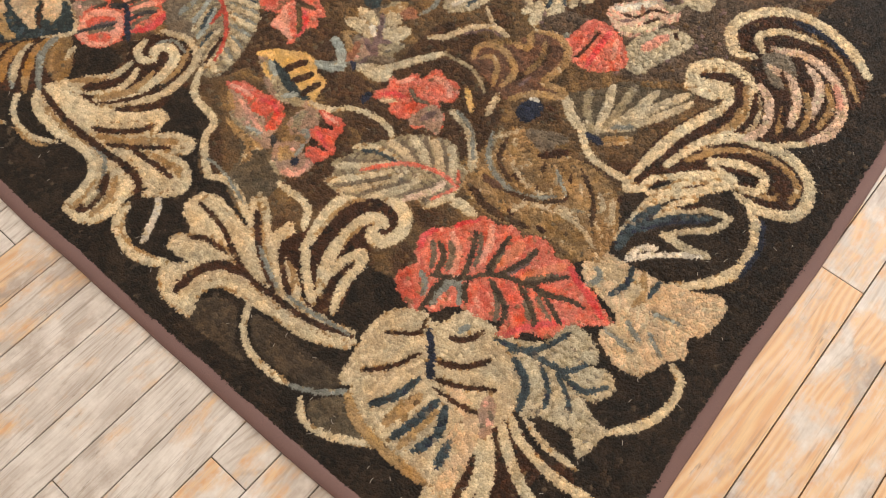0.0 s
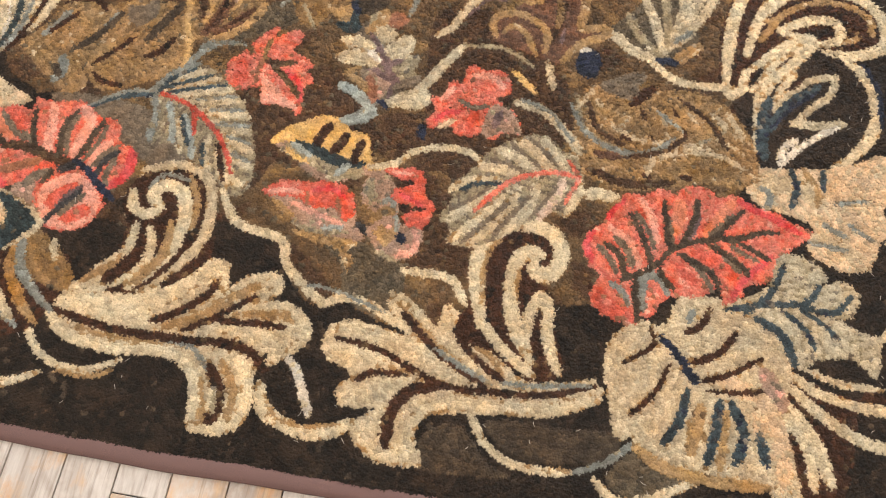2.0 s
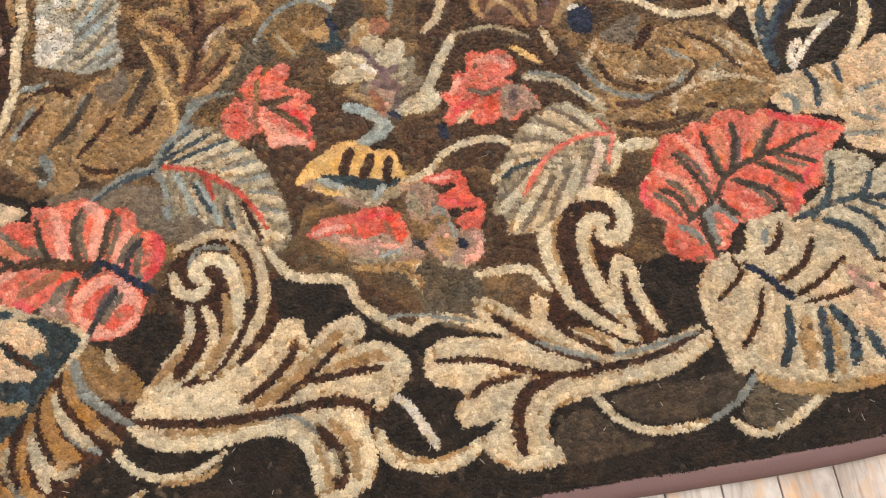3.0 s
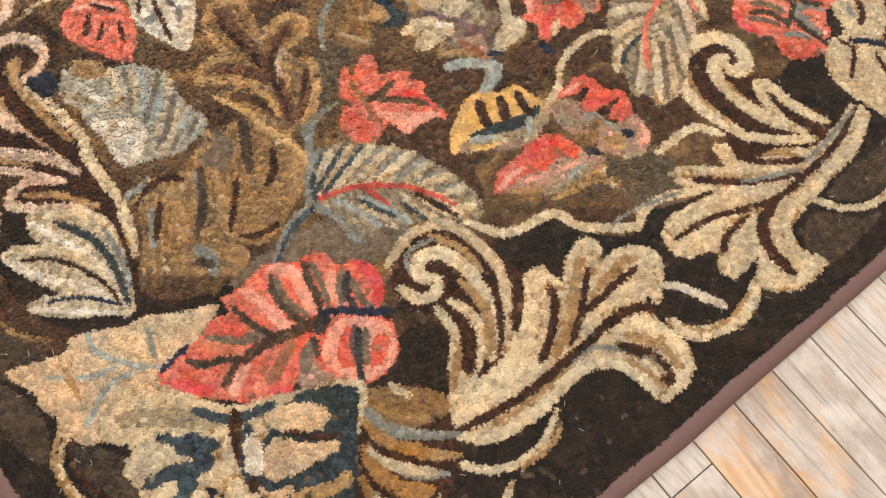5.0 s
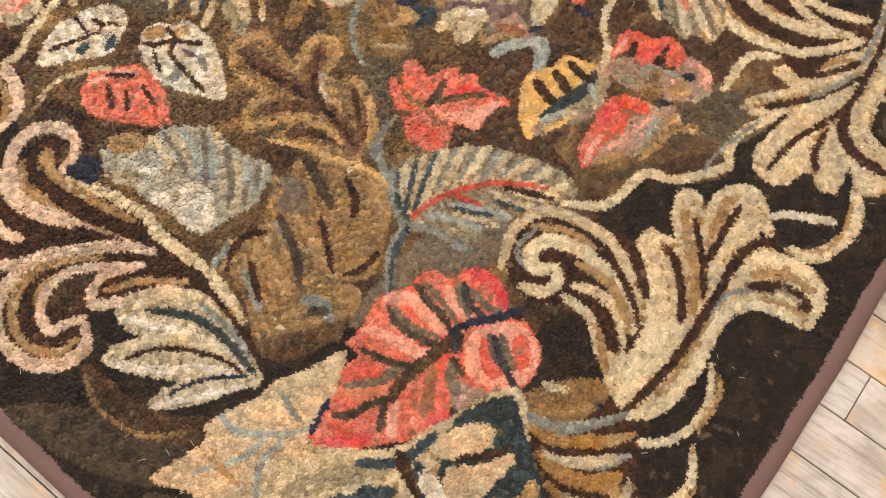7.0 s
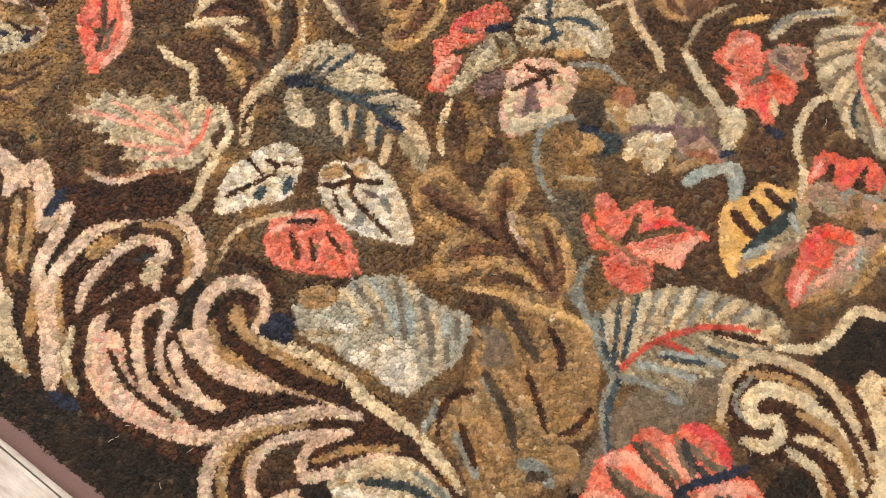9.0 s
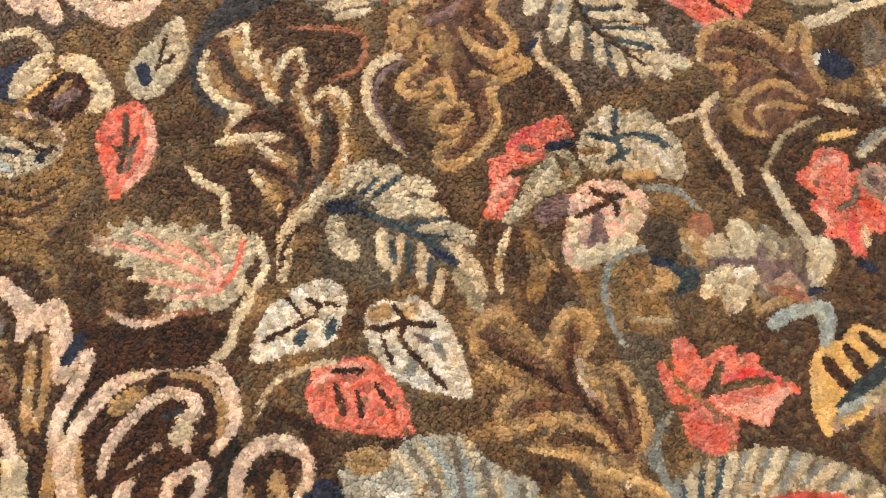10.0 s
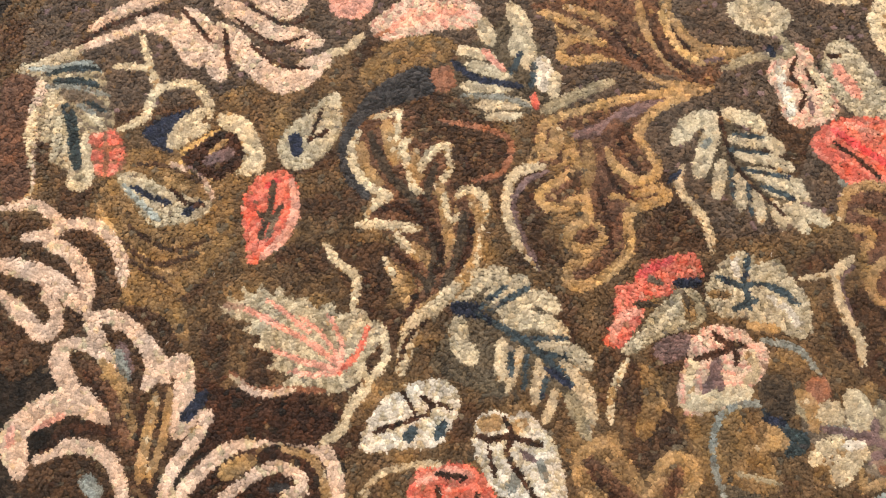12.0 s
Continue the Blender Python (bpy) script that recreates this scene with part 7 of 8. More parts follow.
petal("coral", (28.7, 102.5), (33.9, 103.0), (38.5, 100.0), (40.6, 96.3), (36.8, 91.4), (31.8, 90.9), (27.5, 94.0), (27.9, 97.4))
yarn("coralred", 1.6, (29.8, 102.0), (30.0, 97.9), (29.2, 94.2))
yarn("hotred", 1.3, (33.3, 102.0), (34.0, 96.7), (34.8, 92.1))
yarn("salmon", 1.0, (35.6, 101.1), (37.8, 96.3))
vein("bark", 0.6, (31.7, 100.3), (32.1, 95.3), (32.1, 92.1))
vein("slate", 1.2, (27.3, 94.8), (27.2, 95.8))
motif("flower", "pink wool blossom")
petal("pinkcream", (33.4, 114.9), (36.6, 115.9), (40.4, 115.7), (41.9, 113.5), (40.1, 110.1), (39.0, 106.0), (36.5, 103.0), (33.1, 103.5), (29.5, 106.1), (30.0, 109.2), (32.1, 112.0))
yarn("white", 1.7, (35.6, 114.2), (32.9, 110.4), (30.5, 107.4))
yarn("cream", 1.5, (39.4, 110.5), (37.4, 106.2), (34.6, 104.1))
vein("bark", 0.8, (39.4, 113.6), (36.2, 112.2), (35.2, 108.9), (32.4, 107.5))
vein("bark", 0.8, (38.6, 111.2), (37.3, 108.3))
vein("mauve", 0.8, (35.1, 107.7), (33.1, 105.6))
vein("rust", 0.8, (34.5, 111.7), (35.1, 110.4))
motif("leaf", "sage and white wool fern spray")
petal("moss", (-3.5, 147.5), (1.7, 150.9), (8.2, 150.4), (13.8, 150.8), (11.8, 144.0), (10.4, 138.3), (6.8, 134.9), (1.2, 136.2), (-3.8, 139.7), (-4.3, 144.2))
yarn("sagecream", 3.1, (13.4, 151.1), (11.7, 147.0), (8.1, 145.1))
yarn("sagecream", 2.7, (10.7, 145.1), (7.8, 141.9))
yarn("white", 3.0, (9.9, 140.9), (6.9, 137.6))
yarn("sagecream", 1.9, (9.6, 137.7), (6.7, 135.5))
yarn("sagecream", 2.7, (8.3, 153.1), (6.4, 148.9))
yarn("sagecream", 1.8, (1.6, 151.7), (4.8, 146.9))
yarn("sagecream", 2.0, (1.1, 148.4), (4.2, 142.6))
yarn("sagecream", 1.9, (-2.2, 146.3), (2.5, 141.1))
yarn("sagecream", 2.2, (-2.5, 142.2), (2.7, 137.5))
yarn("sagecream", 1.4, (-3.4, 139.9), (0.4, 136.7))
vein("navy", 1.1, (-0.3, 150.7), (0.2, 146.0), (4.2, 140.1))
vein("teal", 1.0, (4.9, 142.8), (8.6, 144.3))
vein("teal", 0.9, (5.3, 138.8), (8.6, 141.4))
vein("salmon", 1.1, (4.5, 148.5), (4.3, 143.9))
vein("slate", 0.9, (-3.3, 145.2), (1.3, 139.9), (2.8, 136.6))
yarn("coral", 1.1, (4.5, 137.7), (3.4, 135.8))
petal("rust", (-4.1, 151.6), (-1.3, 150.3), (-3.1, 147.2), (-5.6, 148.4))
motif("stem", "grey sand wool stem")
yarn("sage", 1.9, (3.4, 134.8), (9.3, 133.2), (15.2, 130.9))
yarn("sand", 1.5, (-7.4, 163.8), (-11.0, 163.8), (-13.3, 165.2))
motif("ribbon", "rust wool arc")
yarn("rust", 1.0, (-8.9, 144.4), (-4.8, 138.7), (-3.8, 134.4), (-8.0, 132.0), (-12.3, 133.7))
patch("umber", (-10.9, 139.9), (-6.5, 138.3), (-5.4, 134.6), (-8.6, 132.6), (-12.9, 135.5))
motif("flower", "pink and sage wool blossom cluster")
petal("pinkcream", (-5.4, 164.1), (-0.6, 164.6), (6.9, 163.3), (8.8, 160.0), (9.8, 154.6), (6.3, 152.9), (2.3, 156.0), (-0.9, 157.7), (-5.0, 159.9))
yarn("pink", 1.4, (1.2, 159.9), (5.2, 157.6), (7.8, 155.1))
vein("salmon", 1.1, (-3.5, 161.5), (1.6, 161.7))
vein("salmon", 0.9, (5.0, 160.0), (3.4, 155.7))
vein("rust", 0.7, (-5.8, 162.3), (-3.5, 161.5))
yarn("olivegold", 2.6, (-6.5, 159.5), (-1.0, 156.3), (1.5, 152.5))
petal("pink", (-7.0, 172.2), (-3.0, 171.3), (-1.8, 167.2), (-5.1, 166.3), (-7.7, 168.8))
motif("scroll", "golden brown wool frond")
petal("tandull", (19.4, 146.9), (26.8, 144.3), (34.7, 136.7), (31.3, 132.6), (30.0, 127.3), (32.2, 121.6), (35.2, 119.0), (28.7, 121.0), (22.2, 125.9), (19.2, 132.7), (12.5, 137.4), (15.0, 142.4))
yarn("ochre", 1.2, (23.7, 124.9), (20.2, 131.2), (16.6, 135.1), (12.5, 138.0), (13.2, 140.1))
yarn("tan", 1.3, (20.4, 132.6), (18.3, 137.8), (14.9, 140.8))
yarn("ochre", 1.2, (15.6, 141.5), (16.5, 143.8), (19.5, 143.8), (22.0, 140.0))
yarn("tan", 1.4, (23.6, 130.6), (22.8, 137.1), (21.0, 142.7))
yarn("ochre", 1.3, (25.9, 129.7), (26.2, 135.3), (27.1, 141.0))
yarn("tan", 1.3, (31.0, 132.9), (29.7, 128.3), (30.7, 123.9), (35.2, 119.5))
vein("bark", 0.9, (27.1, 123.1), (21.8, 129.1), (19.0, 134.9), (14.5, 138.6))
vein("bark", 1.0, (27.2, 123.8), (22.8, 132.3), (21.5, 138.3), (17.6, 142.7))
vein("bark", 0.9, (27.4, 124.8), (25.9, 132.6), (26.1, 138.2), (25.5, 143.2))
vein("bark", 0.9, (28.0, 126.0), (29.0, 131.8), (31.4, 136.9))
vein("umber", 0.8, (19.2, 133.8), (15.8, 137.9))
vein("mauve", 0.8, (30.7, 121.6), (24.7, 125.7))
patch("brown", (17.7, 148.4), (15.7, 147.7), (16.4, 144), (15.9, 141.7), (13, 140.8), (11.8, 139.1), (13.4, 137), (18, 134), (18.5, 132.1), (19.5, 128.3), (22.1, 125.8), (25, 120.3), (28.5, 119.7), (30.7, 120.4), (28.1, 122.9), (26.6, 125.7), (27.4, 129.2), (28.5, 132.5), (30.5, 134.9), (31.2, 137.3))
yarn("gold", 1.6, (16.1, 147.5), (17.8, 143.5), (19.5, 138.9))
yarn("gold", 1.6, (17, 135.2), (13.8, 137.3), (12.6, 139.5), (15.1, 140.7), (17.5, 139.5), (19.3, 136.1))
yarn("tan", 1.6, (29, 137.8), (26.5, 134.4), (25, 130.7), (24.3, 126.5), (24.6, 124.3))
yarn("ochre", 1.3, (30.1, 133.9), (28, 130.1), (27, 126), (27.8, 122.9))
yarn("tandull", 1.6, (22.2, 141.4), (21.7, 136.1), (20.9, 131.8))
yarn("tan", 1.3, (19.7, 145.3), (21.8, 141.1), (23.2, 137.5))
yarn("rust2", 1.6, (20.8, 137.7), (20.3, 132.5), (19.9, 126.8))
vein("bark", 1, (26.7, 132.8), (24.8, 128.2), (24.9, 123.4))
vein("bark", 1, (22.2, 137.8), (21.3, 132.2), (20.9, 128.3))
yarn("tan", 1.1, (19.3, 129.2), (21, 124.8), (24.4, 120.9))
motif("stem", "sage wool stem with pale leaves")
petal("sagecream", (38.3, 127.3), (43.6, 125.2), (45.1, 119.4), (40.4, 118.0), (37.3, 122.4))
yarn("sage", 1.7, (40.4, 118.0), (39.3, 114.8), (33.9, 118.5), (29.2, 120.3))
vein("navy", 1.1, (37.5, 117.9), (36.9, 116.4))
motif("flower", "coral and sage wool blossom")
petal("pinkcream", (-15.6, 90.7), (-13.6, 93), (-10.3, 94.2), (-8.2, 95.5), (-5.6, 95.7), (-3.2, 94.5), (-1, 91.2), (-1.4, 89.9), (-0.6, 88.1), (-2.1, 86.2), (-4.6, 85.3), (-7.2, 85.7), (-8.1, 84.5), (-10.9, 86.1), (-13.7, 87.8), (-15.4, 88.9))
patch("sagecream", (-15.1, 90.7), (-11.5, 89.7), (-6.6, 86.2), (-8, 84.6), (-10.8, 86.2), (-14, 88.1))
yarn("cream", 1.4, (-13.4, 90.6), (-11.5, 92.5), (-9.2, 93.1))
yarn("sand", 1.4, (-3.2, 88.9), (-4.2, 86.6), (-6.5, 86.6))
vein("bark", 1, (-9.3, 93.6), (-7.1, 92.3), (-5.2, 91.4), (-3.4, 91.1))
vein("bark", 1, (-4.5, 94.2), (-4, 91.9), (-2.6, 89.8))
vein("bark", 0.9, (-4.1, 90.3), (-5.7, 89))
vein("mauve", 1.5, (-7.1, 91.3), (-9.1, 90.2), (-11.5, 89.7))
vein("mauve", 1.2, (-8.5, 90.2), (-9.6, 88.3))
petal("coral", (-16.5, 104), (-13.5, 105), (-10.8, 106.9), (-9.1, 108.2), (-7, 107), (-5.3, 107.5), (-2.9, 107.5), (-0.8, 106.1), (0.4, 105.5), (2.6, 103.6), (1.7, 101.3), (0.5, 100.7), (-2.5, 102.4), (-4.4, 101.9), (-7.3, 103.6), (-9.4, 102.8), (-12.7, 102), (-15.3, 101.7))
patch("sage", (-15.6, 101.5), (-12.1, 101.4), (-9.2, 102), (-5, 101.9), (-3.2, 101.9), (-1.4, 99.7), (-3.4, 96.4), (-5.8, 96.5), (-8.7, 98.1), (-12.2, 99.3), (-14.8, 100.1))
patch("mauve", (-11.6, 98.7), (-8.2, 97.6), (-7.3, 95.7), (-10.4, 94.8), (-12.9, 96.6))
yarn("sagecream", 1.5, (-14.8, 101.2), (-10.7, 100.6), (-7.2, 100), (-2.9, 100.5))
yarn("hotred", 1.2, (-5.7, 107.1), (-2.6, 106.1), (-0.1, 105.3))
yarn("salmon", 1.5, (-15.3, 103.4), (-12, 104.7), (-9.7, 103.6))
yarn("olivegold", 1.6, (-3.1, 100.1), (-5.1, 97.5))
vein("navy", 1.4, (-2.7, 102.5), (-0.1, 100.3))
vein("char", 1, (-9.1, 104.6), (-7.2, 102.4))
vein("taupe", 0.9, (-4.8, 105.8), (-4.3, 103.9))
vein("char", 0.8, (-2.8, 100.8), (-4, 99))
petal("sagecream", (-0.3, 99.1), (3.8, 99.9), (6.9, 99.8), (8.4, 97.8), (8, 96.4), (10.6, 94.4), (9.8, 91.7), (8.9, 88), (6.2, 84.9), (3.9, 85.1), (2.7, 87.1), (2.5, 89), (0.8, 91.7), (-0.6, 93.6), (-2, 95.6))
yarn("olivegold", 1.4, (-0.4, 98.1), (1.3, 96.2))
yarn("white", 1.3, (6.2, 99.2), (4.4, 96.9))
yarn("white", 1.3, (5.4, 91.9), (5.7, 89), (4.9, 86.1))
yarn("gold", 1.4, (-0, 91.5), (2.7, 88))
vein("teal", 1, (8.1, 98.1), (4.5, 95.7), (2.1, 92.7))
vein("teal", 1, (0.3, 94.4), (3.8, 92.9))
vein("teal", 1.1, (6.2, 94), (7.3, 91.2), (7.4, 88.6))
vein("teal", 0.9, (2.2, 99.3), (3.6, 96), (6.3, 93.9))
motif("leaf", "khaki wool leaf with curled edge")
yarn("olivegold", 2.9, (-14.9, 97.1), (-17.8, 93.6), (-21.9, 91.9))
yarn("cream", 1.0, (-15.8, 100.0), (-20.4, 98.7), (-23.9, 96.0))
yarn("gold", 0.9, (-15.9, 94.0), (-17.1, 91.2))
motif("stem", "pale slate wool stem")
yarn("slate", 0.9, (-4.3, 78.7), (-8.6, 84.6), (-13.3, 85.9), (-17.7, 83.1), (-20.6, 78.5))
yarn("sage", 0.7, (-16.9, 79.9), (-13.8, 74.8))
yarn("slate", 1.0, (-0.3, 88.8), (2.2, 84.5), (1.8, 80.3))
motif("leaf", "lilac and ivory wool leaf with mauve veins")
petal("taupe", (-4.7, 78.4), (0.6, 74.9), (3.8, 68.3), (3.0, 63.3), (-1.0, 62.9), (-4.7, 68.1), (-6.5, 73.5))
yarn("sage", 1.8, (-4.3, 81.3), (-3.8, 78.0), (-4.0, 75.8))
yarn("sagecream", 2.5, (-1.2, 77.4), (-1.9, 74.4))
yarn("sagecream", 3.1, (2.6, 75.3), (0.1, 71.6))
yarn("sagecream", 2.5, (4.4, 71.2), (1.0, 70.3))
yarn("sage", 2.1, (5.2, 67.9), (1.8, 67.6))
yarn("sand", 2.2, (-7.4, 73.0), (-3.7, 72.2))
yarn("cream", 3.0, (-8.0, 69.9), (-4.6, 70.1), (-2.1, 70.4))
yarn("sage", 1.9, (-2.4, 68.5), (-0.7, 62.8))
yarn("tan", 1.3, (-5.9, 66.5), (-1.0, 63.6))
yarn("lightblue", 1.5, (-6.9, 64.6), (-3.5, 63.1), (-0.6, 60.2))
yarn("sagecream", 1.9, (4.4, 64.4), (1.5, 61.7))
vein("teal", 2.5, (-7.4, 82.0), (-8.2, 77.3), (-6.8, 76.2))
vein("slate", 0.8, (-4.5, 76.6), (-1.6, 72.7))
vein("mauve", 0.9, (-1.8, 72.6), (1.1, 68.6), (1.4, 63.3))
vein("mauve", 0.8, (2.3, 71.1), (0.4, 69.9))
vein("mauve", 0.8, (1.3, 66.4), (-3.1, 68.1))
patch("rust", (-0.8, 80.7), (1.6, 79.8), (1.0, 77.6), (-2.0, 78.1))
patch("char", (-4.1, 85.5), (-2.1, 82.8), (-5, 79.1), (-7.2, 80.6), (-7.2, 83.6))
patch("rust", (0.2, 80.8), (1.8, 79.2), (0.3, 77.2), (-1.3, 77.9), (-1.2, 79.7))
yarn("tan", 2.2, (-2.5, 80.5), (-2.8, 78.1), (-4.5, 76))
patch("sagecream", (-3.5, 76.7), (-1, 77.2), (0.6, 75.9), (-1.3, 73.6))
patch("sagecream", (1.9, 75.6), (3.9, 74.4), (2.9, 71.9), (0, 71.2), (-1.2, 72.9))
patch("sage", (4.7, 72.5), (5.1, 70.4), (3.4, 67.5), (1.3, 67.3), (0.9, 69.4))
patch("taupe", (5.8, 68.4), (5.3, 66.3), (2.1, 64.7), (2.1, 66.2))
patch("sagecream", (6.8, 65.8), (8.4, 64.3), (7.2, 62.2), (3.9, 61.4), (1.4, 62.8), (2.7, 64))
patch("cream", (-8.6, 74.2), (-6.2, 74.7), (-3.2, 73.6), (-2.9, 72.3), (-6.7, 72.5), (-8.8, 73.1))
patch("sand", (-8.6, 70.4), (-5.4, 71.4), (-1.9, 70.2), (-2.8, 69.2), (-6.6, 69.3), (-8.5, 69.6))
yarn("white", 1.3, (-3.7, 71.8), (-1.7, 70.2))
yarn("gold", 1.3, (-4.5, 68.2), (-6.6, 66.5))
yarn("dusk", 2, (-2.3, 67.6), (-0, 66.2), (-0.3, 63.6))
yarn("rust", 1.5, (-2.6, 66.5), (-1.5, 64.4), (-0.9, 62))
yarn("lightblue", 1.7, (-6.6, 63.9), (-4.4, 63.3), (-1.5, 60.8), (-0.1, 59.6))
yarn("lightblue", 1.7, (-0.4, 60), (-1.8, 58.4), (-5, 57.6))
patch("tan", (-8.5, 80.8), (-8.2, 78.2), (-9.4, 77), (-13.6, 80.5), (-11, 79.8))
yarn("tealdark", 1.7, (-7.3, 78), (-7.4, 75.8), (-9.9, 76.6))
vein("navy", 1.2, (-8.4, 81.5), (-7.1, 79.6))
vein("mauve", 1.1, (-4, 75.5), (-1.4, 71.8), (-0, 68.9), (2.6, 66.5))
vein("mauve", 1, (2.2, 70.9), (0, 69.7))
vein("mauve", 1.1, (-2.2, 68.3), (1, 66.5))
vein("navy", 1.2, (0.4, 62.4), (1.6, 61))
motif("scroll", "tan and brown wool leaf with curled lower lobe")
petal("rust2", (22.4, 92.0), (26.6, 94.0), (30.5, 91.5), (31.4, 82.9), (35.4, 83.2), (31.7, 79.4), (28.4, 74.9), (23.9, 75.8), (17.8, 77.4), (16.2, 81.3), (20.9, 86.6))
yarn("umber", 1.8, (26.9, 90.5), (27.5, 84.4), (26.1, 78.7))
yarn("tan", 1.6, (22.2, 92.0), (26.3, 94.0), (30.5, 91.5), (31.5, 87.0), (31.2, 82.8), (35.0, 83.5), (35.5, 82.0), (31.6, 79.5), (28.8, 75.5))
yarn("tandull", 1.2, (25.2, 91.3), (27.2, 87.0), (27.2, 82.4))
yarn("tan", 1.5, (21.8, 91.0), (23.6, 87.7), (20.6, 86.7))
yarn("tan", 1.5, (17.0, 78.5), (16.2, 81.3), (17.7, 83.5), (21.4, 83.6), (25.3, 81.2), (25.7, 76.7))
yarn("tan", 1.2, (18.3, 79.5), (19.7, 81.4), (22.2, 79.6), (24.2, 75.9))
yarn("mauve", 0.9, (28.5, 82.2), (28.2, 78.9))
yarn("sand", 1.2, (26.3, 74.8), (27.9, 69.7))
yarn("sage", 0.9, (23.9, 73.6), (18.9, 76.2), (11.9, 75.9))
yarn("yellow", 1.2, (25.2, 68.4), (20.9, 72.0))
motif("ribbon", "twisted cream and mauve wool line")
yarn("sand", 0.9, (10.6, 90.6), (15.4, 87.4))
yarn("sand", 1.4, (18.4, 87.3), (15.0, 87.3), (11.4, 83.6), (9.5, 79.2), (7.1, 77.0))
yarn("mauve", 0.5, (17.8, 86.4), (14.7, 86.2), (11.8, 82.3))
motif("scroll", "brown and pink wool scroll with feathered fronds")
patch("bark", (-75.6, 127.7), (-68.2, 130.6), (-61.9, 130.1), (-57.4, 125.9), (-54.6, 120.0), (-57.7, 113.4), (-61.6, 112.1), (-65.4, 110.8), (-68.6, 105.2), (-65.4, 94.6), (-62.8, 83.8), (-76.5, 91.2), (-81.0, 103.1), (-82.3, 114.4), (-81.3, 120.3))
yarn("tan", 1.4, (-70.7, 128.7), (-75.0, 124.2), (-80.8, 117.2))
yarn("pinkcream", 2.1, (-62.1, 113.2), (-58.7, 113.4), (-56.1, 115.2), (-54.3, 119.3), (-55.5, 123.4), (-58.7, 126.8), (-63.1, 129.0), (-68.4, 129.3), (-72.3, 128.3), (-77.7, 124.1), (-82.6, 118.5))
yarn("tan", 1.2, (-60.2, 114.1), (-57.6, 115.9), (-56.1, 120.3), (-58.1, 124.2))
yarn("gold", 2.4, (-65.7, 127.1), (-62.0, 125.9))
vein("bark", 1.6, (-60.9, 115.7), (-57.6, 118.3), (-58.6, 122.7), (-61.3, 124.4))
yarn("pinkcream", 1.6, (-63.8, 116.2), (-61.7, 119.0), (-59.7, 118.2), (-58.7, 120.1), (-60.5, 123.1), (-64.9, 124.3), (-69.4, 124.3), (-72.6, 122.8))
yarn("sagecream", 2.8, (-63.4, 118.0), (-62.4, 117.9))
vein("navyb", 1.2, (-62.5, 121.3), (-60.6, 120.0))
yarn("pinkcream", 2.1, (-65.9, 119.4), (-71.0, 119.7), (-74.6, 117.9), (-77.8, 114.8), (-79.1, 108.6), (-77.2, 100.8))
vein("bark", 0.9, (-69.0, 123.1), (-66.8, 120.0))
yarn("cream", 1.2, (-75.0, 121.6), (-77.7, 120.1), (-80.0, 117.3), (-81.1, 115.0))
petal("pinkcream", (-73.9, 118.2), (-71.8, 115.6), (-74.8, 111.4), (-76.0, 104.6), (-75.2, 98.7), (-78.4, 100.7), (-79.8, 107.9), (-78.7, 113.7), (-76.6, 116.9))
yarn("pinkcream", 1.7, (-66.2, 114.6), (-68.5, 115.0), (-71.2, 113.2), (-73.9, 109.8), (-75.4, 106.1), (-75.2, 102.0))
yarn("pinkcream", 1.8, (-66.3, 114.5), (-64.5, 112.8), (-68.2, 110.9), (-71.2, 108.8), (-72.6, 104.6), (-72.1, 101.3))
yarn("pinkcream", 2.0, (-68.8, 108.7), (-71.4, 105.4), (-71.9, 101.4), (-71.4, 98.1))
yarn("pinkcream", 2.5, (-66.7, 108.6), (-67.1, 105.3), (-67.5, 100.9), (-65.1, 93.9))
yarn("pinkcream", 1.8, (-69.5, 93.1), (-73.7, 95.3), (-77.5, 99.5))
vein("bark", 1.3, (-69.1, 105.9), (-70.6, 100.6), (-68.6, 94.8))
vein("bark", 1.2, (-68.0, 113.3), (-73.2, 108.5), (-74.4, 101.3))
vein("bark", 1.0, (-74.3, 115.3), (-76.4, 109.9), (-76.2, 102.1))
vein("bark", 0.7, (-67.9, 110.5), (-70.7, 108.1), (-72.3, 104.2))
vein("bark", 1.4, (-73.2, 121.8), (-69.9, 119.7), (-66.5, 118.8))
motif("scroll", "pink and umber wool scroll at the rug side")
patch("umber", (-68.9, 148.1), (-62.4, 147.9), (-62.1, 141.7), (-65.4, 136.3), (-73.2, 132.1), (-74.3, 136.3), (-72.6, 142.2))
patch("bark", (-62.4, 139.2), (-58.9, 137.2), (-56.3, 127.9), (-50.8, 120.3), (-54.5, 121.2), (-61.0, 128.8), (-67.5, 132.3))
yarn("bark", 2.3, (-74.3, 136.3), (-76.5, 128.9), (-83.9, 120.3))
yarn("mauve", 2.4, (-65.9, 148.4), (-67.7, 144.4))
yarn("tan", 1.5, (-67.9, 146.9), (-68.9, 142.6), (-68.7, 138.0))
yarn("tan", 1.9, (-65.9, 137.0), (-70.9, 134.3), (-73.8, 133.0))
yarn("pinkcream", 2.2, (-63.7, 153.3), (-62.2, 148.7), (-62.5, 144.4), (-63.5, 141.9))
yarn("pinkcream", 2.7, (-59.9, 142.7), (-62.5, 139.3), (-66.5, 136.4))
yarn("pinkcream", 1.5, (-66.3, 136.4), (-62.3, 134.2), (-68.0, 132.8), (-71.0, 131.8), (-72.9, 129.0))
yarn("tan", 1.5, (-72.8, 130.3), (-79.0, 125.9))
yarn("pinkcream", 2.5, (-72.9, 129.0), (-77.4, 123.7), (-82.1, 118.3))
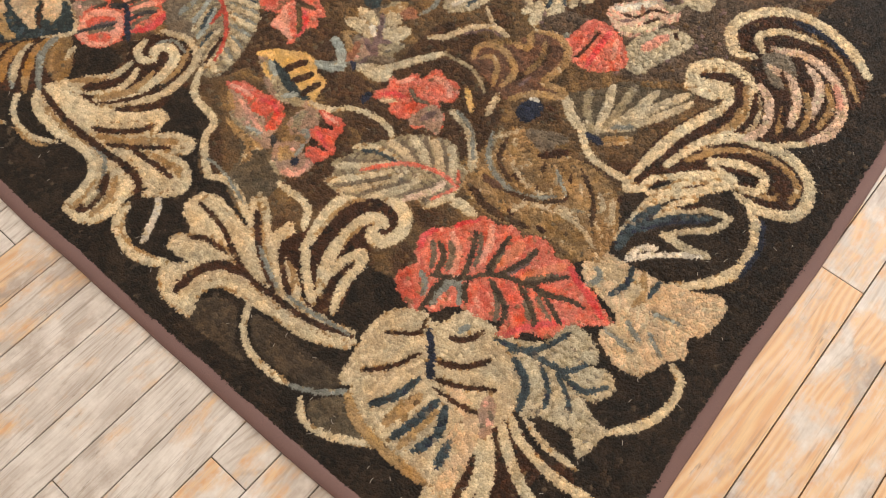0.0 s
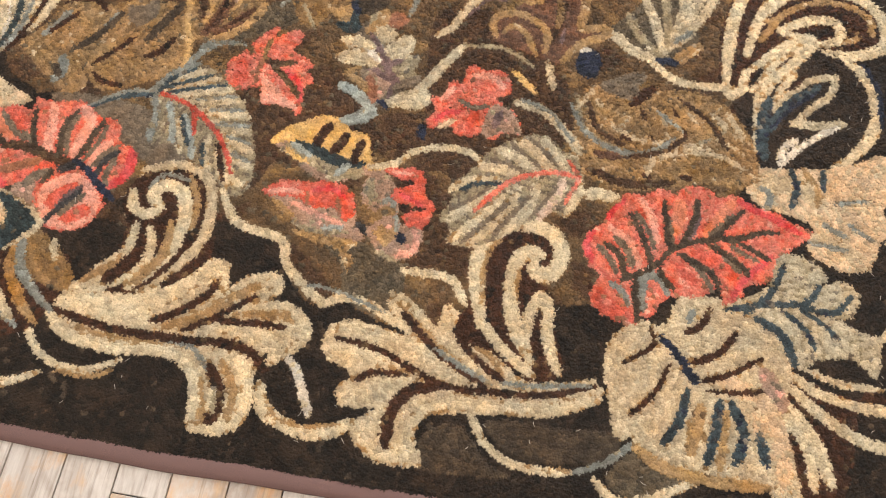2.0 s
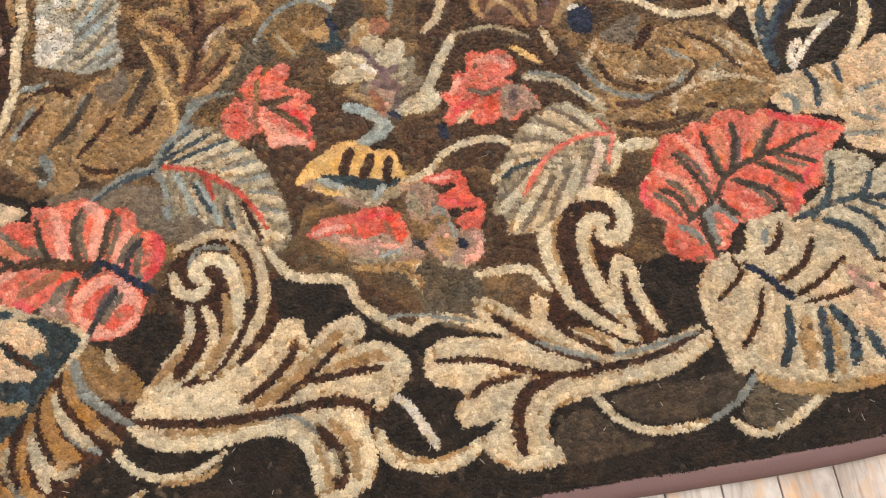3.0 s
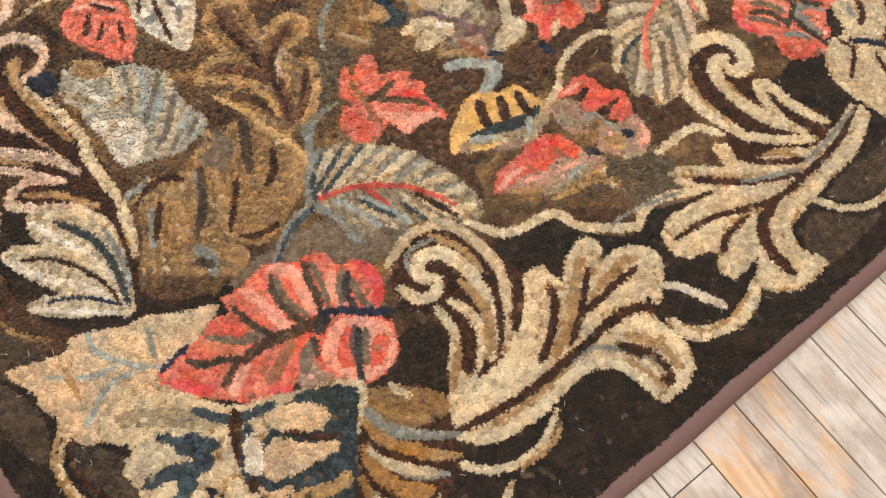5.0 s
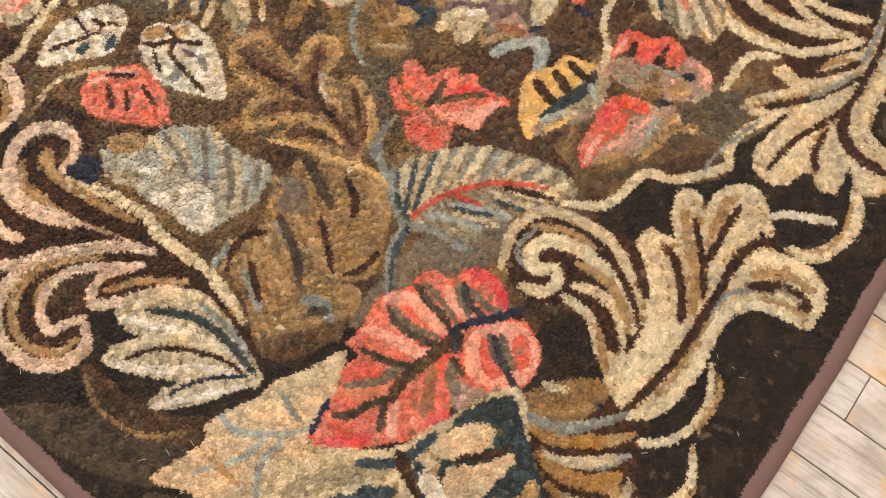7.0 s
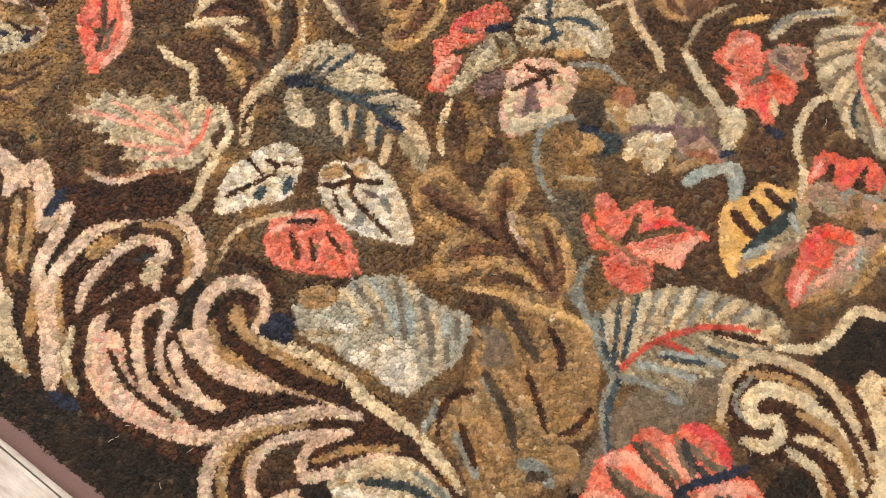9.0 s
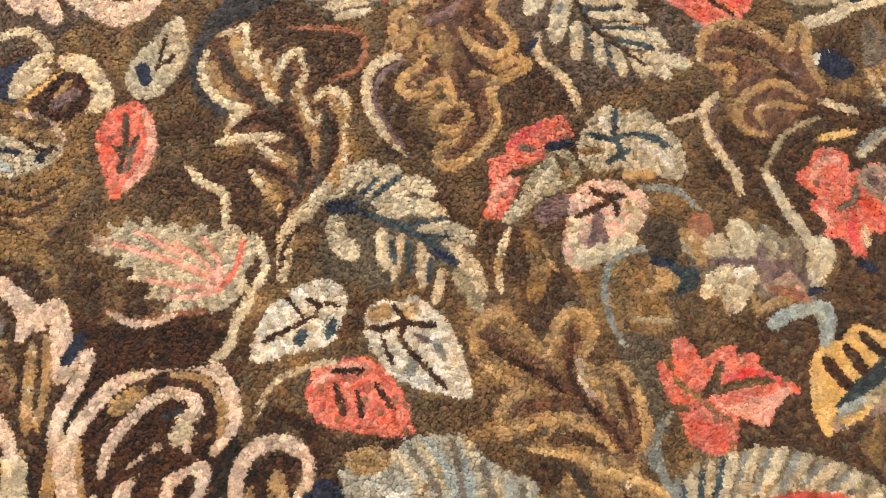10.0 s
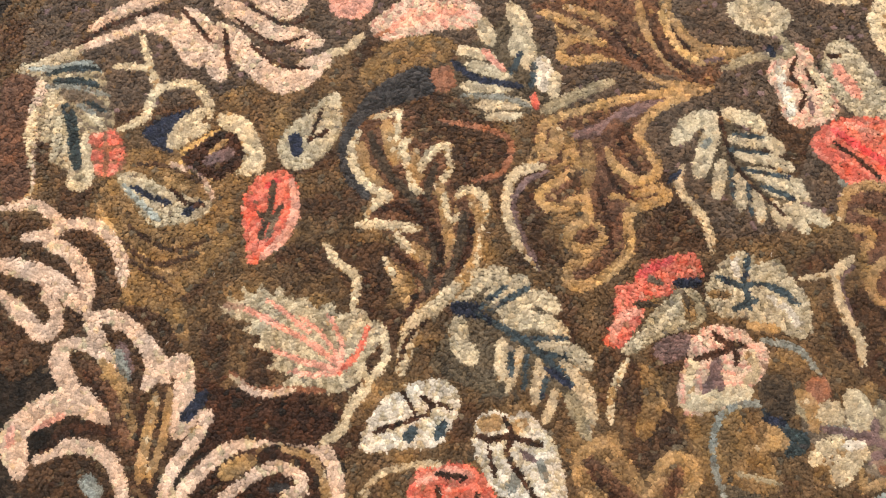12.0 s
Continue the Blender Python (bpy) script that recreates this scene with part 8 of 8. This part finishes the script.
yarn("sand", 3.0, (-76.1, 140.8), (-75.6, 136.8), (-78.1, 132.3), (-81.0, 128.7), (-82.9, 123.8))
yarn("cream", 1.0, (-78.7, 137.1), (-81.1, 132.7), (-82.5, 128.0), (-83.3, 121.9))
vein("navy", 1.7, (-83.2, 117.5), (-82.6, 113.6))
vein("navy", 1.5, (-62.8, 136.2), (-60.8, 137.0))
yarn("cream", 1.3, (-43.7, 122.0), (-47.7, 121.8), (-50.8, 120.3), (-53.9, 121.1))
yarn("rust", 1.1, (-56.4, 136.7), (-55.7, 132.6), (-52.2, 129.4), (-48.9, 126.0))
yarn("pinkcream", 0.9, (-56.8, 136.4), (-55.5, 131.8), (-51.7, 128.8))
motif("scroll", "pink and brown wool scroll at the rug side")
patch("umber", (-86.0, 145.6), (-78.9, 146.7), (-72.9, 152.5), (-67.9, 154.2), (-62.9, 150.5), (-64.5, 142.2), (-60.8, 140.8), (-65.5, 134.8), (-72.3, 132.2), (-78.2, 134.1), (-85.5, 141.2))
yarn("pinkcream", 2.1, (-65.6, 156.7), (-66.7, 153.1), (-67.7, 148.6))
yarn("pinkcream", 2.1, (-65.6, 156.7), (-62.8, 153.2), (-62.3, 148.8), (-63.6, 144.6), (-65.9, 143.1))
yarn("pinkcream", 2.8, (-63.8, 143.1), (-60.5, 142.1), (-63.0, 138.6), (-66.2, 136.3), (-65.2, 134.6))
yarn("pinkcream", 2.9, (-70.3, 155.7), (-72.4, 154.2), (-73.8, 148.9))
yarn("pinkcream", 1.9, (-70.3, 155.7), (-67.9, 152.9), (-67.7, 148.0))
yarn("mauve", 2.0, (-65.1, 150.2), (-66.8, 146.1))
yarn("tan", 1.5, (-68.1, 150.0), (-69.4, 143.8), (-70.9, 139.5))
yarn("tan", 1.4, (-65.7, 141.3), (-70.9, 137.0), (-74.1, 134.0))
yarn("pinkcream", 3.8, (-84.8, 145.9), (-83.0, 149.8), (-80.2, 150.6), (-75.9, 149.6), (-73.0, 147.1), (-72.8, 143.7))
yarn("pink", 1.2, (-83.9, 149.6), (-82.0, 151.3))
yarn("pinkcream", 2.0, (-82.4, 145.6), (-78.7, 144.4), (-75.8, 141.0), (-75.6, 137.0), (-77.4, 133.3))
yarn("pinkcream", 1.8, (-62.8, 134.0), (-66.6, 132.8), (-70.8, 131.8), (-73.7, 129.7))
yarn("slate", 2.1, (-79.1, 138.9), (-79.3, 136.2))
vein("bark", 1.4, (-81.2, 146.0), (-77.0, 145.5), (-73.0, 142.1))
vein("navy", 1.8, (-64.9, 136.1), (-61.6, 136.7))
yarn("brown", 2.1, (-70.0, 151.9), (-70.3, 145.8), (-72.5, 138.5))
yarn("tandull", 1.3, (-69.0, 144.5), (-70.9, 139.0))
yarn("tan", 1.1, (-63.8, 140.6), (-68.2, 136.4), (-73.2, 133.2))
yarn("slate", 1.3, (-65.7, 150.0), (-67.0, 145.9))
vein("bark", 1.4, (-80.2, 146.2), (-75.4, 145.2), (-72.7, 140.8))
vein("bark", 1.0, (-70.7, 150.4), (-71.3, 145.1))
vein("bark", 0.9, (-68.0, 141.4), (-72.2, 137.2))
yarn("pink", 0.8, (-80.0, 148.9), (-76.2, 147.8))
yarn("tan", 1.1, (-68.0, 149.5), (-67.7, 144.3))
motif("scroll", "pink and umber wool scroll band")
patch("rust2", (-53.4, 195.5), (-49.1, 192.7), (-55.4, 186.7), (-60.1, 178.5), (-64.1, 179.9))
yarn("pinkcream", 1.8, (-65.0, 178.5), (-61.2, 175.6), (-60.3, 171.3), (-61.6, 170.1), (-65.3, 172.5))
yarn("pinkcream", 1.9, (-60.6, 170.9), (-56.7, 166.6), (-57.0, 160.9), (-59.3, 157.2))
yarn("pinkcream", 2.8, (-69.9, 171.5), (-66.5, 165.4), (-65.2, 157.8))
yarn("pinkcream", 2.2, (-63.5, 169.5), (-62.0, 166.3), (-62.5, 161.5), (-64.6, 158.4))
yarn("pinkcream", 2.5, (-72.5, 167.7), (-72.1, 162.8), (-71.8, 159.2), (-69.5, 159.1), (-67.5, 164.0))
yarn("umber", 1.8, (-69.8, 167.4), (-69.9, 160.6))
motif("scroll", "lower brown and pink wool scroll with curled tip")
patch("bark", (-81.2, 92.7), (-75.4, 94.7), (-68.5, 91.7), (-61.0, 81.7), (-60.0, 72.9), (-66.5, 76.7), (-72.1, 83.0), (-76.1, 80.1), (-81.6, 82.3), (-83.3, 87.5))
patch("umber", (-75.5, 87.6), (-72.1, 89.0), (-69.0, 86.1), (-72.5, 83.6))
yarn("pinkcream", 1.9, (-74.5, 82.1), (-76.4, 80.0), (-79.6, 80.5), (-82.3, 83.6), (-82.9, 88.0), (-81.5, 91.9), (-77.8, 94.3), (-73.1, 94.1), (-68.1, 91.0), (-63.5, 86.3), (-61.4, 82.3))
yarn("tan", 1.3, (-76.4, 81.6), (-79.5, 82.5), (-81.1, 85.8), (-80.1, 90.1), (-76.6, 92.7), (-71.9, 92.3), (-66.5, 87.5))
vein("bark", 1.3, (-76.3, 82.6), (-79.3, 84.8), (-79.0, 88.6), (-75.5, 91.2), (-70.9, 90.2), (-65.8, 85.6))
yarn("tan", 1.0, (-76.8, 88.7), (-74.3, 90.8), (-70.6, 89.5))
yarn("pinkcream", 1.5, (-73.7, 83.0), (-76.5, 84.6), (-78.0, 85.5), (-76.5, 88.6), (-73.2, 89.9), (-69.5, 88.6), (-63.9, 82.5))
yarn("pinkcream", 1.5, (-63.7, 82.1), (-68.3, 85.2), (-71.8, 83.6), (-68.1, 80.0), (-64.1, 76.9), (-61.9, 71.6))
yarn("tan", 1.1, (-69.4, 83.5), (-65.4, 80.6), (-61.7, 75.7))
motif("leaf", "cream star leaf in wool with blue midribs")
petal("sagecream", (-76.5, 76.6), (-73.9, 77.2), (-71.3, 75.1), (-71.6, 77.9), (-70.6, 80.4), (-66.9, 79.0), (-62.3, 74.0), (-62.1, 68.0), (-65.4, 58.8), (-67.8, 59.8), (-73.4, 63.4), (-77.2, 67.6), (-74.6, 68.1), (-72.4, 67.2), (-75.0, 72.0))
yarn("cream", 1.2, (-69.3, 79.2), (-65.0, 76.6), (-62.3, 73.4), (-62.4, 68.2))
yarn("white", 1.4, (-70.8, 79.1), (-68.2, 73.5), (-66.1, 67.3), (-66.0, 61.9))
vein("tealdark", 1.1, (-67.9, 77.2), (-64.9, 71.6), (-64.5, 65.8), (-65.5, 60.0))
yarn("slate", 0.9, (-62.9, 72.2), (-63.0, 66.9), (-64.4, 61.9))
yarn("cream", 1.2, (-74.5, 76.6), (-70.2, 73.6), (-66.9, 68.6), (-66.2, 64.2))
vein("bark", 0.7, (-74.7, 74.9), (-70.2, 71.6), (-67.0, 65.5), (-66.4, 60.9))
yarn("white", 1.2, (-76.2, 76.1), (-73.7, 71.2), (-69.5, 66.1), (-67.4, 62.1))
vein("navy", 0.7, (-73.9, 66.9), (-70.1, 64.6), (-66.4, 60.6))
yarn("white", 1.0, (-76.8, 67.5), (-72.7, 64.1), (-67.5, 59.9))


# ---- loops into meshes ----
def swell(x, y):
    """The rug's slow unevenness on the floor."""
    return 0.0012 * np.sin(x * 9 + 1.3 * np.sin(y * 7)) * np.sin(y * 8 + 0.7) + 0.0007 * np.sin(x * 41 + y * 23) * np.sin(y * 37 - x * 19) + 0.0006 * np.sin(x * 210 + 5 * np.sin(y * 90)) * np.sin(y * 190 + 4 * np.sin(x * 110))


def grooves(x, y, cell=0.005):
    """How near a loop lies to a vein: the pile dips softly there."""
    bins = [np.arange(-1, 1.01, cell), np.arange(-0.1, LONG + 0.11, cell)]
    count = np.histogram2d(x, y, bins)[0] + 1e-6
    soft = np.histogram2d(x[sunk], y[sunk], bins)[0] / count
    for _ in range(3):
        soft = (soft + np.roll(soft, 1, 0) + np.roll(soft, -1, 0)) / 3
        soft = (soft + np.roll(soft, 1, 1) + np.roll(soft, -1, 1)) / 3
    return soft[np.digitize(x, bins[0]) - 1, np.digitize(y, bins[1]) - 1]


def outlines(x, y, cell=0.004):
    """How near a loop lies to the line where two pieces meet: the rows crowd and dip there."""
    ix, iy = ((x + 1) / cell).astype(int), ((y + 0.1) / cell).astype(int)
    grid = np.zeros((int(2 / cell) + 2, int((LONG + 0.2) / cell) + 2), int)
    grid[ix, iy] = piece + 1
    for axis in (0, 1):
        grid = np.where(grid == 0, np.roll(grid, 1, axis), grid)
    soft = np.zeros(grid.shape)
    for axis in (0, 1):
        soft = np.maximum(soft, grid != np.roll(grid, 1, axis))
    for _ in range(1):
        soft = (soft + np.roll(soft, 1, 0) + np.roll(soft, -1, 0)) / 3
        soft = (soft + np.roll(soft, 1, 1) + np.roll(soft, -1, 1)) / 3
    return soft[ix, iy]


heather(0.13)
EDGE = outlines(LX, LY)
for name, rim in (("cream", "sand tan"), ("sand", "tan tandull"), ("sagecream", "sage sand"), ("coral", "coralred"), ("pinkcream", "sand dusk"), ("peach", "sand"), ("gold", "tandull"), ("ochre", "gold")):
    here = np.flatnonzero((hue == COLOURS.index(name)) & (EDGE > 0.5))
    here = here[LOOP_DICE[3, here] < 0.34]
    rim = np.array([COLOURS.index(k) for k in rim.split()])
    hue[here] = rim[(LOOP_DICE[1, here] * len(rim)).astype(int)]


def soften(grid, passes):
    for _ in range(passes):
        for axis in (0, 1):
            grid = (np.roll(grid, 1, axis) + 2 * grid + np.roll(grid, -1, axis)) / 4
    return grid


def blended(dye, cell=0.0016, passes=3):
    """Tufts lean into their neighbours, so that colours run a little over each outline."""
    ix, iy = ((LX + 1) / cell).astype(int), ((LY + 0.1) / cell).astype(int)
    shape = (int(2 / cell) + 2, int((LONG + 0.2) / cell) + 2)
    flat = ix * shape[1] + iy
    count = soften(np.bincount(flat, minlength=shape[0] * shape[1]).reshape(shape).astype(float), passes)[ix, iy] + 1e-6
    return np.stack([soften(np.bincount(flat, dye[:, c], shape[0] * shape[1]).reshape(shape), passes)[ix, iy] / count for c in range(3)], -1)


def rows_field(cell=0.002, reach=26):
    """The distance of each tuft from the nearest outline, along which the rows are hooked."""
    ix, iy = ((LX + 1) / cell).astype(int), ((LY + 0.1) / cell).astype(int)
    grid = np.full((int(2 / cell) + 2, int((LONG + 0.2) / cell) + 2), 99.0)
    edge = EDGE > 0.55
    grid[ix[edge], iy[edge]] = 0
    for _ in range(reach):
        for axis in (0, 1):
            grid = np.minimum(grid, np.minimum(np.roll(grid, 1, axis), np.roll(grid, -1, axis)) + 1)
        side = np.minimum(np.roll(grid, 1, 0), np.roll(grid, -1, 0))
        grid = np.minimum(grid, np.minimum(np.roll(side, 1, 1), np.roll(side, -1, 1)) + 1.4)
    return soften(grid.clip(0, reach), 2)[ix, iy] * cell


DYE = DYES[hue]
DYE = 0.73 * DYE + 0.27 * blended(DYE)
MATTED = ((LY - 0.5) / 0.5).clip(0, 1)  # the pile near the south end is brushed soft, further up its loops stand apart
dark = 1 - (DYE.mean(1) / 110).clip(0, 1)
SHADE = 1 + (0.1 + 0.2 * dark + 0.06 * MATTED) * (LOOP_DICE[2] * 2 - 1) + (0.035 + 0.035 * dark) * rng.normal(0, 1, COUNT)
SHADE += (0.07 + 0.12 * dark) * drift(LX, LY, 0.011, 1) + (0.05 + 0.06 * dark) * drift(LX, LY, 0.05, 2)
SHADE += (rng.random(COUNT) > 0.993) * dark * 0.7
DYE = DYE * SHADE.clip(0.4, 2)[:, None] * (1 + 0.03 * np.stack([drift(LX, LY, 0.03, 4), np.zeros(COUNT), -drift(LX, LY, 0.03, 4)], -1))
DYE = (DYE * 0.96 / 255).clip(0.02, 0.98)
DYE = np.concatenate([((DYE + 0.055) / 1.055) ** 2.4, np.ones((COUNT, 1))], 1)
OPEN_HOOKED = ("olive", "earth", "umber", "olivegold", "moss", "brown", "bark", "honey", "tandull")  # yarns hooked in plain open rows
worn = (0.42 + 1.0 * drift(LX, LY, 0.12, 5) + 0.4 * drift(LX, LY, 0.03, 6)).clip(0.1, 1)
ROWS = 1 - np.abs(np.sin(np.pi * rows_field() / 0.0062))
SEAM = (0.38 + 0.62 * MATTED) * (1 - CREASE) * np.where(np.isin(hue, [COLOURS.index(k) for k in OPEN_HOOKED]), 0.55 + 0.45 * worn, 0.12 + 0.55 * worn)
DIP = grooves(LX, LY) + 0.75 * EDGE
RISE = rng.normal(0, 0.0005, len(PIECES))[piece]


def loops_mesh(name, pick):
    """One mesh of wool loops, each a small rounded tuft of its own."""
    n = pick.size
    x, y = LX[pick], LY[pick]
    turn = rng.uniform(0, np.pi / 2, n)
    size = WIDTH[pick] * rng.uniform(0.85, 1.15, n) * (1 - 0.4 * SEAM[pick])
    sink = 0.0016 * DIP[pick] + 0.0088 * SEAM[pick] + 0.0015 * ROWS[pick]
    tall = swell(x, y) + rng.normal(0.0, 0.0004, n) - 0.0056 * np.tanh(sink / 0.0056) + RISE[pick]
    lean_x, lean_y = rng.normal(0, PITCH * 0.25, n), rng.normal(0, PITCH * 0.25, n)
    verts = np.empty((n, 5, 3))
    for k in range(4):
        a = turn + k * np.pi / 2
        verts[:, k] = np.stack([x + size * np.cos(a), y + size * np.sin(a), np.maximum(tall - rng.uniform(0.002, 0.0032, n), FLOOR + 0.0012)], -1)
    verts[:, 4] = np.stack([x + lean_x, y + lean_y, tall], -1)
    sides = np.array([[0, 1, 4], [1, 2, 4], [2, 3, 4], [3, 0, 4]])
    faces = (sides[None] + 5 * np.arange(n)[:, None, None]).reshape(-1)
    me = bpy.data.meshes.new(name)
    me.vertices.add(5 * n)
    me.vertices.foreach_set("co", verts.ravel())
    me.loops.add(faces.size)
    me.loops.foreach_set("vertex_index", faces)
    me.polygons.add(4 * n)
    me.polygons.foreach_set("loop_start", np.arange(0, faces.size, 3))
    me.materials.append(WOOL)
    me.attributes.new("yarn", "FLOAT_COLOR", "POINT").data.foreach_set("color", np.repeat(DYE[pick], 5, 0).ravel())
    me.polygons.foreach_set("use_smooth", np.ones(4 * n, bool))
    me.update(calc_edges=True)
    return me


rug = tagged(new("rug"), "antique hooked wool rug with leaves and scrolls on a dark ground", "rug")


def border_ring(inset, z, count=64):
    """Points round the rug at an inset from its edge."""
    out = []
    for s in np.linspace(-1, 1, count, endpoint=False):
        x = s * (SIDE - 0.012 - inset)
        out.append((x, float(edge_south(np.array(x))) + inset, z))
    for s in np.linspace(0, 1, count, endpoint=False):
        y = 0.105 + inset * 0.6 + s * (LONG - 0.205 - inset)
        out.append((float(edge_east(y)) - inset, y, z))
    for s in np.linspace(1, -1, count, endpoint=False):
        x = s * (SIDE - 0.03 - inset)
        out.append((x, float(edge_north(np.array(x))) - inset, z))
    for s in np.linspace(1, 0, count, endpoint=False):
        y = 0.105 + inset * 0.6 + s * (LONG - 0.205 - inset)
        out.append((float(edge_west(y)) + inset, y, z))
    return out


bm = bmesh.new()
rings = []
for inset, z in ((0.003, FLOOR + 0.0004), (0.0, FLOOR + 0.0028), (0.0015, FLOOR + 0.0052), (0.008, FLOOR + 0.0066), (0.02, FLOOR + 0.0068), (TAPE_WIDTH, FLOOR + 0.0058), (TAPE_WIDTH + 0.004, FLOOR + 0.003)):
    ring = [bm.verts.new((x + 0.0025 * noise.noise((x * 9, y * 9, 3)), y + 0.0025 * noise.noise((x * 9, y * 9, 8)), zz + (0.001 * noise.noise((x * 14, y * 14, 0)) if zz > FLOOR + 0.003 else 0))) for x, y, zz in border_ring(inset, z)]
    rings.append(ring)
for a, b in zip(rings[:-1], rings[1:]):
    for k in range(len(a)):
        j = (k + 1) % len(a)
        bm.faces.new((a[k], a[j], b[j], b[k])).smooth = True
part("binding_tape", bm, TAPE, rug, "dusty mauve brown cloth binding tape round the edge")
bm = bmesh.new()
low = [bm.verts.new(p) for p in border_ring(TAPE_WIDTH * 0.6, FLOOR + 0.0005)]
high = [bm.verts.new(p) for p in border_ring(TAPE_WIDTH * 0.6, FLOOR + 0.001)]
bm.faces.new(high)
for k in range(len(low)):
    j = (k + 1) % len(low)
    bm.faces.new((low[k], low[j], high[j], high[k]))
part("backing", bm, JUTE, rug)

def runs(cell=0.0042):
    """A number for each tuft: tufts of one piece that touch share it, so that a piece cut in two by another becomes two."""
    ix, iy = ((LX + 1) / cell).astype(int), ((LY + 0.1) / cell).astype(int)
    shape = (int(2 / cell) + 2, int((LONG + 0.2) / cell) + 2)
    owner = np.full(shape, -1)
    owner[ix, iy] = piece
    label = np.arange(owner.size).reshape(shape)
    while True:
        before = label
        for step, axis in itertools.product((1, -1), (0, 1)):
            for _ in range(8):
                other = np.roll(label, step, axis)
                label = np.where((np.roll(owner, step, axis) == owner) & (other < label), other, label)
        label = label.ravel()[label]
        if (label == before).all():
            break
    return owner[ix, iy], label[ix, iy]


piece, RUN = runs()
order = np.lexsort((RUN, piece))
starts = np.searchsorted(piece[order], np.arange(len(PIECES) + 1))
heads = {}
for k, (owner, name) in enumerate(PIECES):
    pick = order[starts[k] : starts[k + 1]]
    if pick.size < 3:
        continue
    label, where, count = np.unique(RUN[pick], return_inverse=True, return_counts=True)
    if owner < 2:
        groups = [pick]
    else:
        large = [c for c in np.argsort(-count, kind="stable") if count[c] > 9] or [int(np.argmax(count))]
        groups = [pick[where == c] for c in large]
        groups[0] = np.concatenate([groups[0], pick[~np.isin(where, large)]])
    for pick in groups:
        if owner in heads:
            new(name, loops_mesh(name, pick)).parent = heads[owner]
        else:
            first, label = MOTIFS[owner]
            heads[owner] = tagged(new(first, loops_mesh(first, pick)), label, kind="stuff" if pick.size > 25000 else "")
            heads[owner].parent = rug

# ---- lint caught in the pile ----
picker = random.Random(21)
bm = bmesh.new()
spots = [(picker.uniform(-0.86, 0.86), picker.uniform(0.05, 0.14)) for _ in range(70)]
spots += [(side * picker.uniform(0.76, 0.86), picker.uniform(0.15, 1.1)) for side in (-1, 1) for _ in range(45)]
spots += [(picker.uniform(-0.7, 0.6), picker.uniform(0.3, 1.7)) for _ in range(40)]
for x, y in spots:
    if y < float(edge_south(np.array(x))) + 0.04:
        continue
    turn, bend, length = picker.uniform(0, 6.28), picker.uniform(-0.5, 0.5), picker.uniform(0.0016, 0.0034)
    rings = []
    for k in range(4):
        ring = [bm.verts.new((x - 0.0003 * math.sin(turn) * side, y + 0.0003 * math.cos(turn) * side, 0.0012 + rise)) for side, rise in ((-1, 0), (1, 0), (0, 0.0004))]
        rings.append(ring)
        x, y, turn = x + length * math.cos(turn), y + length * math.sin(turn), turn + bend
    for a, b in zip(rings[:-1], rings[1:]):
        for k in range(3):
            bm.faces.new((a[k], a[(k + 1) % 3], b[(k + 1) % 3], b[k]))
    bm.faces.new(rings[0][::-1])
    bm.faces.new(rings[-1])
tagged(new("lint", mesh_of("lint", bm, LINT)), "pale lint threads caught in the dark wool pile", "lint", kind="stuff")

# ---- floor planks, one by one ----
BOARD, THICK = 0.0767, 0.011
SEAMS = [-0.997, -0.922, -0.845, -0.769, -0.692, -0.615, -0.538, -0.461, -0.385, -0.306, -0.231, -0.157, -0.078, -0.004, 0.073, 0.148, 0.217, 0.293, 0.369, 0.446, 0.523, 0.6, 0.677, 0.754, 0.831, 0.908, 0.99, 1.074, 1.157]
while SEAMS[0] > W + BOARD:
    SEAMS.insert(0, SEAMS[0] - BOARD)
while SEAMS[-1] < E - BOARD:
    SEAMS.append(SEAMS[-1] + BOARD)
JOINTS = {-0.231: [-0.047], 0.369: [-0.072], 0.217: [-0.25], 0.908: [0.828], -0.306: [-0.26]}
lengths = {}


def plank_mesh(length, wide):
    key = (round(length, 2), round(wide, 3))
    if key not in lengths:
        lengths[key] = mesh_of("plank", slab(bmesh.new(), 0.0009, 0.0007, -THICK, key[1] - 0.0009, key[0] - 0.0007, 0.0, 0.0012), PLANK)
    return lengths[key]


picker = random.Random(5)
for x, after in zip(SEAMS[:-1], SEAMS[1:]):
    cuts = sorted(JOINTS.get(x, [picker.uniform(-0.9, -0.45)]))
    y = cuts[0]
    while y > S:
        y -= picker.choice((0.6, 0.8, 1.0, 1.2, 1.4))
        cuts.insert(0, max(y, S))
    y = cuts[-1]
    while y < N:
        y += picker.choice((1.0, 1.2, 1.4, 1.6, 1.9)) if -0.9 < x < 0.9 else picker.choice((0.9, 1.2, 1.5))
        cuts.append(min(y, N))
    for a, b in zip(cuts[:-1], cuts[1:]):
        if b - a > 0.05:
            ob = new("plank", plank_mesh(b - a, after - x))
            ob.location = (x, a, FLOOR + picker.uniform(-0.0006, 0.0))
            ob.parent = floor
